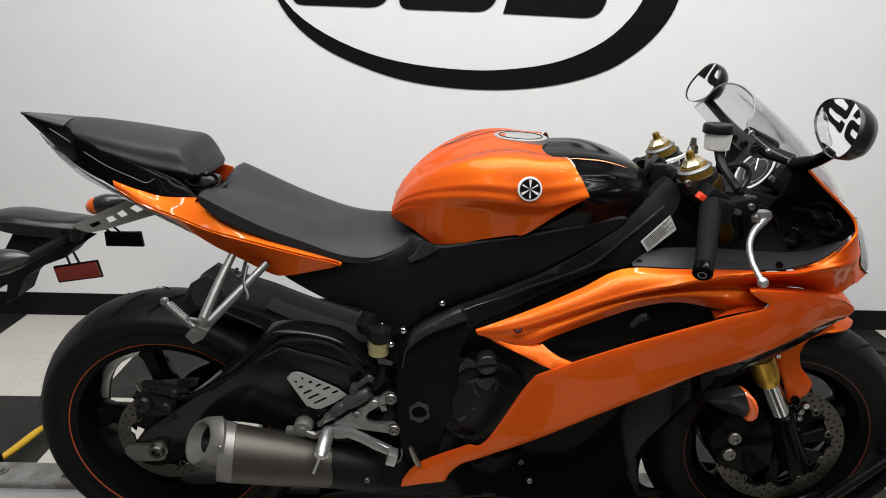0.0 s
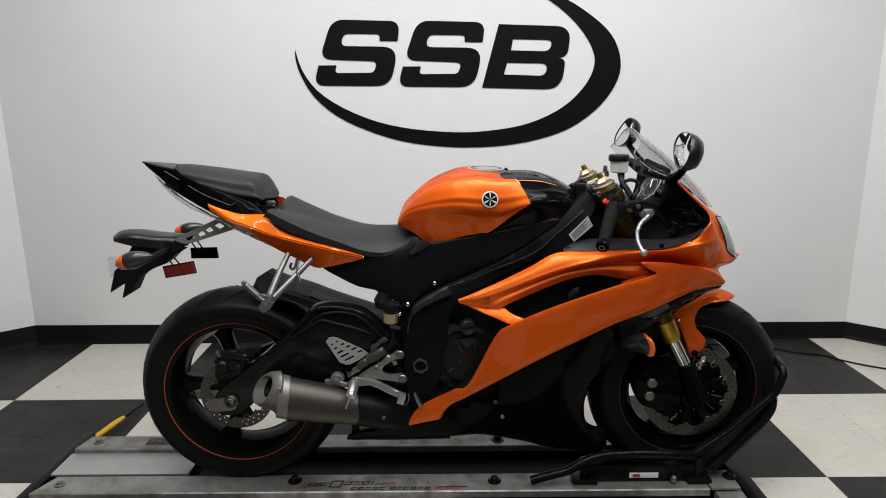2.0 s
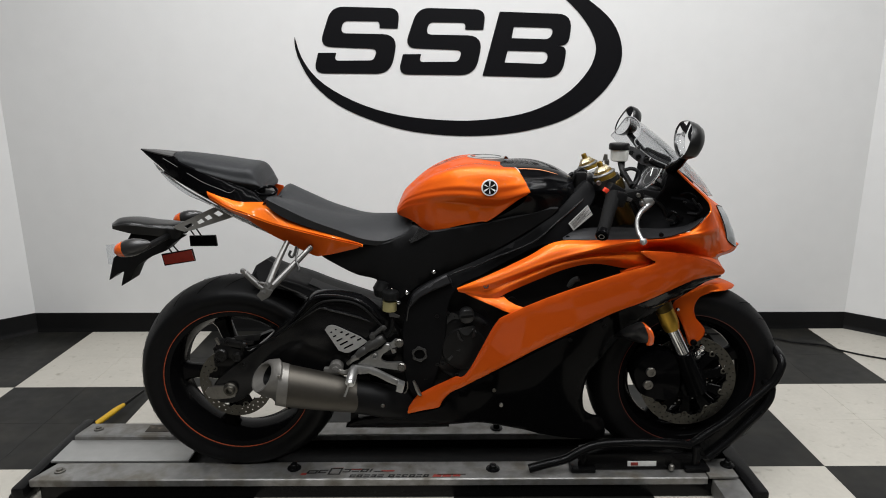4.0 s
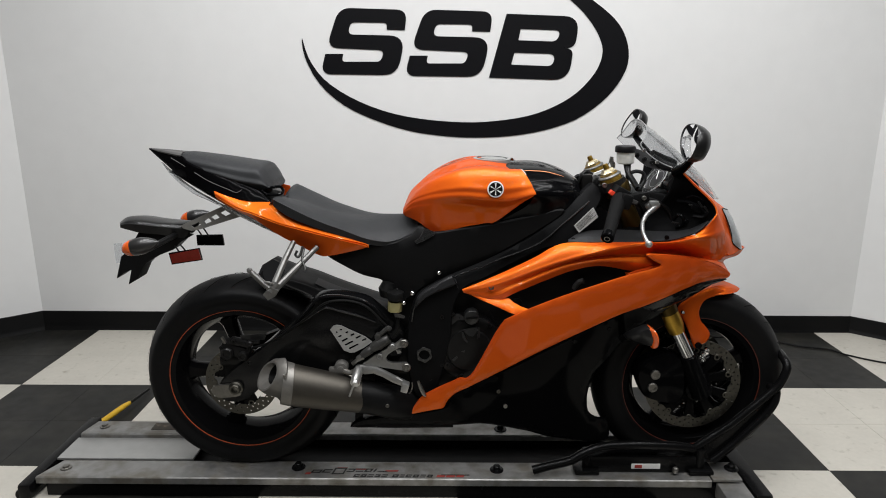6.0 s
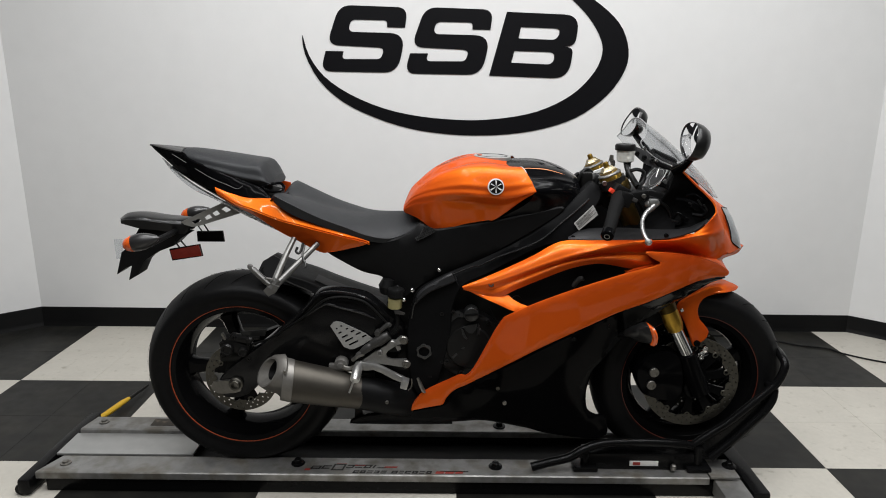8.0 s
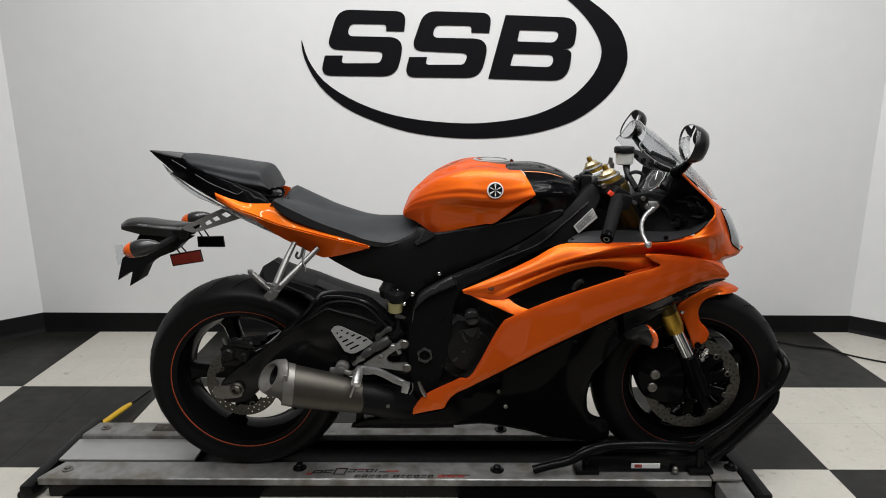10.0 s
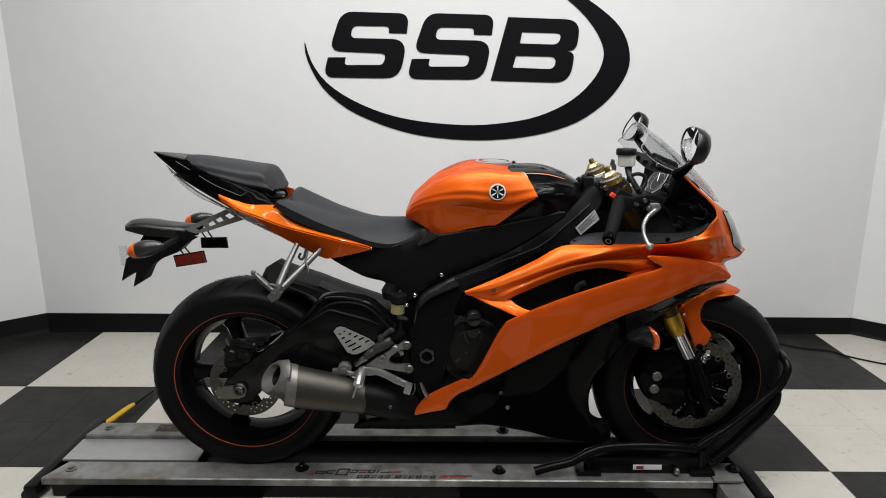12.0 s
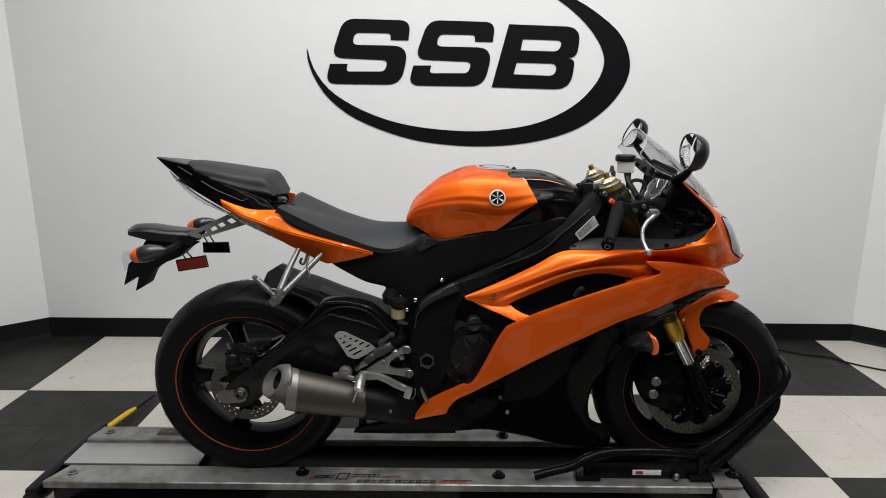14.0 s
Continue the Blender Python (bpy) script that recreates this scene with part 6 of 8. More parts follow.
HEEL = [(-0.365, 0.163, 0.55), (-0.356, 0.163, 0.561), (-0.346, 0.163, 0.564), (-0.334, 0.163, 0.562), (-0.265, 0.163, 0.528), (-0.246, 0.163, 0.513),
    (-0.271, 0.163, 0.495), (-0.298, 0.163, 0.481), (-0.311, 0.163, 0.48), (-0.328, 0.163, 0.487)]
slots = [slot(x, z, n, 0.0055, 28) for (x, w, z), n in zip([(-0.347, 0.163, 0.542), (-0.334, 0.163, 0.55), (-0.318, 0.163, 0.542), (-0.302, 0.163, 0.535), (-0.286, 0.163, 0.528), (-0.269, 0.163, 0.52),
    (-0.338, 0.163, 0.53), (-0.325, 0.163, 0.519), (-0.313, 0.163, 0.509), (-0.3, 0.163, 0.499)], (0.001, 0.001, 0.004, 0.008, 0.012, 0.010, 0.006, 0.015, 0.022, 0.026))]
part("heel_guard", slab(HEEL, 0.160, 0.164, slots, bevel=0), ALU_CLEAN, bike, "slotted silver heel guard")
pedal = part("brake_pedal", panel([(-0.281, 0.182, 0.449), (-0.257, 0.182, 0.445), (-0.236, 0.182, 0.442), (-0.214, 0.184, 0.432), (-0.184, 0.186, 0.417), (-0.154, 0.188, 0.403), (-0.149, 0.189, 0.396), (-0.16, 0.189, 0.387), (-0.188, 0.187, 0.398), (-0.217, 0.185, 0.414), (-0.243, 0.183, 0.424), (-0.269, 0.182, 0.421), (-0.282, 0.182, 0.425)], thick=0.010, step=0.008, smooth=0, lip=0.002), HANGER_ALU, bike, "cast silver brake pedal")
part("pedal_pad", block(place(-0.152, 0.195, 0.39), (0.020, 0.030, 0.026), 0.003, Matrix.Rotation(0.3, 4, "Y")), CAST_SILVER, pedal)
fp = [place(*p) for p in [(-0.285, 0.172, 0.438), (-0.286, 0.2, 0.433), (-0.288, 0.225, 0.424), (-0.289, 0.238, 0.417)]]
part("rider_footrest", tube(fp, [0.011, 0.0125, 0.0125, 0.0105], 12), CAST_SILVER, bike, "ribbed silver rider's footrest")
for k in range(6):
    c = np.array(fp[0]) + (np.array(fp[-1]) - np.array(fp[0])) * (0.2 + 0.14 * k)
    part("footrest_rib", lathe([(0.0142, -0.0016), (0.0142, 0.0016)], c, tuple(np.array(fp[-1]) - np.array(fp[0])), 12), CAST_SILVER, bike)
part("footrest_feeler", tube([place(*p) for p in [(-0.291, 0.236, 0.419), (-0.298, 0.238, 0.399), (-0.305, 0.24, 0.381)]], 0.003, 8), CAST_SILVER, bike)
part("pedal_pivot", join(lathe([(0.020, -0.02), (0.020, 0.004), (0.018, 0.008), (0.010, 0.009), (0.009, 0.014), (0.0005, 0.015)], place(*[(-0.338, 0.165, 0.433)][0]), sides=20, caps=False),
     block(place(*[(-0.358, 0.165, 0.428)][0]), (0.03, 0.016, 0.016), 0.004)), GREY_METAL, bike, "worn steel pivot")
part("pedal_link", tube([place(*p) for p in [(-0.334, 0.17, 0.43), (-0.311, 0.172, 0.422), (-0.285, 0.172, 0.435)]], 0.008, 8), STEEL, bike)
part("return_spring", tube([place(*p) for p in [(-0.303, 0.175, 0.45), (-0.287, 0.176, 0.464), (-0.27, 0.176, 0.471)]], 0.006, 8), STEEL, bike)
master = part("master_cylinder", join(tube([place(*p) for p in [(-0.246, 0.172, 0.497), (-0.233, 0.172, 0.506), (-0.21, 0.172, 0.52), (-0.197, 0.172, 0.528)]], [0.0125, 0.0150, 0.0150, 0.0125], 14), tube([place(*p) for p in [(-0.229, 0.172, 0.508), (-0.223, 0.172, 0.512)]], [0.0165, 0.0165], 14, smooth=0)), LINK_GREY, bike, "dark grey brake master cylinder")
part("push_rod", tube([place(*p) for p in [(-0.276, 0.172, 0.473), (-0.262, 0.172, 0.485), (-0.252, 0.172, 0.492), (-0.243, 0.172, 0.499)]], [0.0095, 0.0120, 0.0120, 0.0085], 12), LINK_GREY, master)
part("clevis", block(place(-0.281, 0.172, 0.469), (0.022, 0.018, 0.014), 0.003, Matrix.Rotation(-0.6, 4, "Y")), SATIN_ALU, master, "pale metal clevis")
part("hose_union", join(lathe([(0.0085, -0.012), (0.0095, 0.0), (0.0085, 0.010), (0.0005, 0.010)], place(-0.229, 0.17, 0.533), sides=12), tube([place(*p) for p in [(-0.229, 0.172, 0.533), (-0.216, 0.172, 0.545), (-0.199, 0.172, 0.559), (-0.193, 0.172, 0.554)]], 0.0065, 8)), LINK_GREY, master)
part("cylinder_stay", panel([(-0.181, 0.172, 0.603), (-0.164, 0.172, 0.598), (-0.151, 0.172, 0.592), (-0.154, 0.172, 0.587), (-0.18, 0.172, 0.591)], thick=0.006, step=0, smooth=0, lip=0.001), LINK_GREY, bike)
part("cylinder_hose", tube([place(*p) for p in [(-0.192, 0.168, 0.53), (-0.176, 0.165, 0.55), (-0.173, 0.16, 0.582), (-0.181, 0.155, 0.601)]], 0.006, 8), HOSE, bike)
res = part("rear_reservoir", lathe([(0.017, 0.0), (0.020, 0.002), (0.0205, 0.030), (0.0005, 0.030)], place(*[(-0.181, 0.152, 0.602)][0]), (0.05, 0, 1), 20, caps=True), BRAKE_FLUID, bike, "small yellowed brake fluid reservoir")
part("reservoir_cap", lathe([(0.024, 0.0), (0.025, 0.016), (0.022, 0.022), (0.0005, 0.022)], place(*[(-0.178, 0.152, 0.638)][0]), (0.05, 0, 1), 20), HOSE, res)
for p, r in zip([(-0.154, 0.165, 0.631), (-0.131, 0.15, 0.655), (-0.055, 0.15, 0.715), (-0.174, 0.14, 0.663)], (0.0062, 0.0075, 0.0068, 0.0035)):
    part("frame_bolt", lathe([(r, -0.004), (r, 0.002), (r * 0.8, r * 0.7), (r * 0.35, r), (0.0005, r)], place(*p), sides=14, caps=False), CHROME, bike, "bright domed bolt")
part("hose_boot", lathe([(0.0005, -0.026), (0.018, -0.022), (0.026, 0), (0.018, 0.022), (0.0005, 0.026)], place(*[(-0.204, 0.12, 0.657)][0]), (0.2, 0, 1), 18, caps=False), HOSE, bike)

# engine covers
cx_, cw_, cz_ = [(0.031, 0.13, 0.484)][0]
clutch = part("clutch_cover", lathe([(0.100, -0.05), (0.100, 0.006), (0.094, 0.013), (0.080, 0.017), (0.066, 0.018), (0.062, 0.024), (0.040, 0.026), (0.0005, 0.026)], place(cx_, cw_, cz_), sides=48, caps=False), ENGINE_BLACK, bike, "black clutch cover")
for k in range(9):
    a = 2 * math.pi * (k + 0.3) / 9
    part("cover_screw", bolt_head(cx_ + 0.092 * math.cos(a), cw_ + 0.014, cz_ + 0.092 * math.sin(a), 0.006, 0.005), ENGINE_BLACK, clutch)
part("oil_cap", lathe([(0.0215, -0.02), (0.0215, 0.006), (0.0195, 0.0095), (0.0185, 0.010), (0.0005, 0.010)], place(0.037, 0.158, 0.588), sides=24, caps=False), EMBOSS_GREY, clutch, "dark grey oil filler cap")
# a black bar on the cap paints the shade of its slot
part("oil_cap_slot", block(place(0.037, 0.1685, 0.589), (0.036, 0.003, 0.0065), 0.001, Matrix.Rotation(-0.10, 4, "Y")), INK_AND_HOLE_BLACK, clutch)
part("cover_emboss", panel([(0.014, 0.16, 0.548), (0.035, 0.16, 0.555), (0.054, 0.16, 0.558), (0.051, 0.162, 0.542), (0.041, 0.163, 0.53), (0.03, 0.163, 0.531), (0.022, 0.162, 0.538)], thick=0.004, step=0, smooth=0, lip=0.0012), EMBOSS_GREY, clutch, "raised mark, greyer than the cover")
part("cover_emboss", panel([(0.009, 0.16, 0.541), (0.013, 0.161, 0.541), (0.022, 0.163, 0.52), (0.028, 0.163, 0.513), (0.023, 0.161, 0.511), (0.012, 0.16, 0.52)], thick=0.004, step=0, smooth=0, lip=0.0012), EMBOSS_GREY, clutch)
part("cover_emboss", panel([(0.057, 0.159, 0.558), (0.061, 0.159, 0.551), (0.062, 0.159, 0.524), (0.058, 0.16, 0.527), (0.052, 0.161, 0.517), (0.053, 0.162, 0.528)], thick=0.004, step=0, smooth=0, lip=0.0012), EMBOSS_GREY, clutch)
part("cover_boss", panel([(-0.027, 0.15, 0.559), (-0.019, 0.151, 0.578), (-0.006, 0.151, 0.592), (0.01, 0.151, 0.587), (0.022, 0.151, 0.578), (0.014, 0.153, 0.574), (-0.003, 0.154, 0.574), (-0.017, 0.154, 0.562)], thick=0.008, step=0, smooth=2, lip=0.003), EMBOSS_GREY, clutch, "raised boss beside the filler cap")
part("cover_emboss", panel([(-0.018, 0.16, 0.456), (-0.005, 0.16, 0.468), (-0.002, 0.16, 0.463), (-0.013, 0.16, 0.45)], thick=0.004, step=0, smooth=0, lip=0.0012), EMBOSS_GREY, clutch)
part("cover_emboss", panel([(0.008, 0.16, 0.482), (0.019, 0.16, 0.486), (0.018, 0.16, 0.48)], thick=0.004, step=0, smooth=0, lip=0.0012), EMBOSS_GREY, clutch)
for p in [(-0.047, 0.15, 0.585), (-0.015, 0.15, 0.591), (-0.031, 0.15, 0.44), (0.01, 0.15, 0.404), (-0.023, 0.14, 0.345), (-0.081, 0.14, 0.39),
    (0.072, 0.15, 0.44)]:
    part("case_bolt", bolt_head(*p, 0.006, 0.005), ENGINE_BLACK, bike)
notches = [(0.0225 if (k // 2) % 2 else 0.0200) for k in range(24)]
nx, nw, nz = [(-0.098, 0.157, 0.471)][0]
part("pivot_nut", slab([(nx + r * math.cos(2 * math.pi * k / 24), nz + r * math.sin(2 * math.pi * k / 24)) for k, r in enumerate(notches)], 0.148, 0.160, [ring_hole(nx, nz, 0.0160, 20)]), LINK_GREY, bike, "castellated steel pivot nut")
part("stand_clip", tube([place(*p) for p in [(-0.116, 0.165, 0.393), (-0.108, 0.166, 0.372), (-0.1, 0.168, 0.355), (-0.094, 0.168, 0.348)]], [0.004, 0.006, 0.006, 0.003], 8), STEEL, bike)
part("heat_shield_wire", tube([place(*p) for p in [(-0.134, 0.17, 0.392), (-0.133, 0.17, 0.378), (-0.136, 0.17, 0.365), (-0.144, 0.17, 0.356)]], 0.002, 6), STEEL, bike)
for p, mat in (((0.137, 0.175, 0.32), STEEL), ((0.116, 0.175, 0.367), DISC_STEEL), ((0.325, 0.195, 0.529), STEEL_BLACK), ((0.418, 0.2, 0.568), STEEL_BLACK)):
    part("fairing_screw", bolt_head(*p, 0.006, 0.003), mat, bike)
part("radiator_cap", lathe([(0.014, 0), (0.014, 0.008), (0.0005, 0.009)], place(*[(0.164, 0.15, 0.628)][0]), sides=16), ENGINE_BLACK, bike)
part("duct_post", tube([place(*p) for p in [(0.326, 0.13, 0.666), (0.339, 0.14, 0.686), (0.351, 0.145, 0.692)]], 0.008, 10), GREY_PLASTIC, bike)
fb = (0.087, 0.2125, 0.693)
tilt = (-0.12, -0.93, 0.33)
part("fairing_bolt", lathe([(0.0075, -0.008), (0.0075, 0.001), (0.0065, 0.002), (0.004, 0.002), (0.0035, -0.001), (0.0005, -0.001)], place(*fb), tilt, 14, caps=False), DISC_STEEL, bike, "steel fairing bolt in a cup")
part("bolt_cup", lathe([(0.0115, -0.006), (0.0115, 0.0012), (0.0098, 0.0016), (0.0092, -0.004)], place(*fb), tilt, 18, caps=False), ORANGE, bike)
part("fairing_tab", panel([(0.45, 0.2, 0.731), (0.485, 0.21, 0.739), (0.457, 0.205, 0.717)], thick=0.004, step=0, smooth=0, lip=0.0005), ORANGE, bike)
part("fairing_seam", tube([place(*p) for p in [(0.085, 0.17, 0.611), (0.099, 0.17, 0.586), (0.113, 0.17, 0.566), (0.119, 0.17, 0.569)]], 0.002, 6), FRAME_BLACK, bike)

# front fork, brakes and turn signal
FORK = Vector((0.405, 0, -0.914)).normalized()
for sd in (1, -1):
    bot = [place(*p, sd) for p in [(0.622, 0.105, 0.56), (0.677, 0.105, 0.447), (0.728, 0.1, 0.328)]]
    top = [place(*p, sd) for p in [(0.425, 0.105, 0.974), (0.612, 0.105, 0.585)]]
    # the leg has the collar's gold hue at about a seventh of its value
    leg = part("fork_leg", tube([top[0], top[1]], 0.026, 18, smooth=0), GOLD_DIM, bike, "dark gold fork leg")
    part("fork_collar", tube([place(*p, sd) for p in [(0.61, 0.105, 0.59), (0.622, 0.105, 0.564), (0.631, 0.105, 0.543), (0.639, 0.105, 0.525)]], [0.0245, 0.026, 0.026, 0.022], 20, smooth=3), GOLD_BRIGHT, leg, "bright gold fork collar")
    part("fork_slider", tube([place(*p, sd) for p in [(0.631, 0.105, 0.538), (0.685, 0.105, 0.435)]], 0.0205, 20, smooth=0), CHROME, leg, "polished inner fork tube")
    part("fork_foot", join(tube([place(*p, sd) for p in [(0.677, 0.105, 0.451), (0.701, 0.102, 0.393), (0.729, 0.098, 0.327)]], [0.027, 0.030, 0.034], 16, smooth=3), lathe([(0.034, -0.03), (0.034, 0.008), (0.024, 0.012), (0.014, 0.012), (0.013, 0.0), (0.0005, 0.0)], place(FRONT[0], 0.098, FRONT[1], sd), (0, -sd, 0), 20, caps=False)), GLOSS_BLACK, leg, "black axle clamp")
    cal = part("front_caliper", panel([(0.533, 0.105, 0.381), (0.549, 0.108, 0.423), (0.587, 0.11, 0.449), (0.636, 0.11, 0.456), (0.665, 0.112, 0.425), (0.676, 0.112, 0.334),
    (0.649, 0.11, 0.299), (0.598, 0.11, 0.303), (0.556, 0.108, 0.324)], depth=[(0.597, 0.122, 0.384)], thick=0.045, step=0.02, side=sd, lip=0.008), GLOSS_BLACK, bike, "black radial front brake caliper")
    for p in [(0.582, 0.118, 0.395), (0.577, 0.117, 0.354)]:
        part("caliper_cap", lathe([(0.0145, -0.004), (0.0145, 0.004), (0.013, 0.006), (0.0085, 0.006), (0.008, 0.003), (0.0005, 0.003)], place(*p, sd), (0, -sd, 0), 20, caps=False), STEEL, cal, "worn steel caliper cap")
    part("fender_bolt", bolt_head(*[(0.71, 0.094, 0.478)][0], 0.0095, 0.006, sd), GLOSS_BLACK, bike)
    for p in [(0.728, 0.09, 0.448), (0.726, 0.092, 0.434), (0.737, 0.088, 0.462)]:
        part("line_fitting", bolt_head(*p, 0.008, 0.007, sd), CHROME, bike)
    part("fender_pin", bolt_head(*[(0.66, 0.082, 0.577)][0], 0.005, 0.003, sd), CHROME, bike)
    sig = part("front_turn_signal", panel([(0.457, 0.225, 0.554), (0.473, 0.24, 0.58), (0.496, 0.26, 0.597), (0.509, 0.27, 0.596), (0.518, 0.275, 0.574), (0.523, 0.275, 0.548),
    (0.497, 0.255, 0.543), (0.472, 0.235, 0.545)], depth=[(0.486, 0.285, 0.581), (0.472, 0.258, 0.569)], thick=0.02, step=0.010, side=sd, lip=0.006), HOOD_GREY, bike, "grey turn signal with an amber lens")
    part("lens", panel([(0.503, 0.262, 0.596), (0.518, 0.278, 0.594), (0.527, 0.288, 0.578), (0.529, 0.288, 0.554), (0.524, 0.282, 0.543), (0.515, 0.272, 0.542),
    (0.515, 0.275, 0.569)], depth=[(0.515, 0.292, 0.576)], thick=0.02, step=0.010, side=sd, lip=0.006), AMBER, sig, "amber lens")
    part("signal_stalk", tube([place(*p, sd) for p in [(0.484, 0.24, 0.564), (0.471, 0.18, 0.537), (0.453, 0.13, 0.517)]], 0.010, 8), MATTE_BLACK, sig)
part("front_axle", tube([place(FRONT[0], 0.10, FRONT[1]), place(FRONT[0], -0.10, FRONT[1])], 0.014, 16, smooth=0), STEEL, bike)
part("headstock", slab([(0.359, 0.08, 0.934), (0.398, 0.08, 0.95), (0.478, 0.08, 0.934), (0.542, 0.08, 0.934), (0.615, 0.08, 0.918), (0.675, 0.08, 0.878),
    (0.671, 0.08, 0.829), (0.602, 0.08, 0.787), (0.582, 0.08, 0.625), (0.516, 0.08, 0.625), (0.374, 0.08, 0.795)], -0.085, 0.085, bevel=0.01), MATTE_BLACK, bike, "dark headstock and inner ducting")

# cockpit
TOP = [(0.425, 0.105, 0.959)][0]
clamp = part("top_clamp", join(block(place(TOP[0] - 0.012, 0.0, TOP[2] - 0.006), (0.055, 0.16, 0.024), 0.006, Matrix.Rotation(0.42, 4, "Y")),
     *[lathe([(0.037, -0.012), (0.037, 0.012)], place(TOP[0], 0.105, TOP[2], sd), (-0.405, 0, 0.914), 24) for sd in (1, -1)]), HOOD_GREY, bike, "dark grey top fork clamp")
bmesh_up = -FORK
for sd in (1, -1):
    base = Vector(place(TOP[0] - 0.011, 0.105, TOP[2] + 0.024, sd))
    cap = part("fork_cap", lathe([(0.031, -0.035), (0.031, -0.004), (0.0295, 0.0), (0.026, 0.002), (0.025, 0.006), (0.0005, 0.006)], base, tuple(bmesh_up), 24, caps=False), GOLD, bike, "gold fork cap")
    part("adjuster", lathe([(0.0225, 0.004), (0.0225, 0.010), (0.019, 0.013), (0.0145, 0.020), (0.0005, 0.020)], base, tuple(bmesh_up), 6, caps=False), PALE_GOLD, cap, "pale gold hexagonal adjuster")
    part("cap_washer", lathe([(0.0318, -0.0030), (0.0318, 0.0), (0.027, 0.0035), (0.0225, 0.0045)], base, tuple(bmesh_up), 24, caps=False), SATIN_ALU, cap, "dull silver washer")
    part("adjuster_screw", lathe([(0.0078, 0.018), (0.0078, 0.030), (0.0065, 0.034), (0.0005, 0.034)], base, tuple(bmesh_up), 14, caps=False), GOLD, cap)
part("clamp_bolt", bolt_head(*[(0.395, 0.138, 0.96)][0], 0.007, 0.004), STEEL, clamp)
part("key", join(tube([place(*p) for p in [(0.445, 0.02, 0.994), (0.44, 0.02, 1.009)]], 0.006, 8, smooth=0), slab([(0.431, 0.02, 1.009), (0.434, 0.02, 1.026), (0.443, 0.02, 1.025), (0.445, 0.02, 1.007)], 0.018, 0.022)), STEEL, bike, "ignition key in its lock")
part("key_tag", slab([(0.378, 0.03, 0.976), (0.407, 0.03, 0.987), (0.432, 0.03, 1), (0.434, 0.03, 0.996), (0.409, 0.03, 0.982), (0.38, 0.03, 0.971)], 0.024, 0.032), WHITE_STICKER, bike, "white paper key tag")
part("key_ring", tube([place(*p) for p in [(0.429, 0.02, 1.002), (0.437, 0.02, 1.012), (0.447, 0.02, 1.009), (0.448, 0.02, 0.997), (0.438, 0.02, 0.992)]], 0.0012, 6, closed=True), CHROME, bike)
part("steering_nut", lathe([(0.017, 0), (0.017, 0.012), (0.013, 0.014), (0.0005, 0.014)], place(TOP[0] - 0.015, 0.0, TOP[2] + 0.004), (-0.4, 0, 0.9), 8), CAST_SILVER, bike)
part("lock_housing", block(place(*[(0.363, 0.04, 0.956)][0]), (0.03, 0.06, 0.05), 0.008), ENGINE_BLACK, bike)
part("cable_guide", tube([place(*p) for p in [(0.34, 0.05, 0.951), (0.351, 0.05, 0.978), (0.366, 0.04, 0.985), (0.381, 0.04, 0.975)]], 0.006, 8), HOSE, bike)
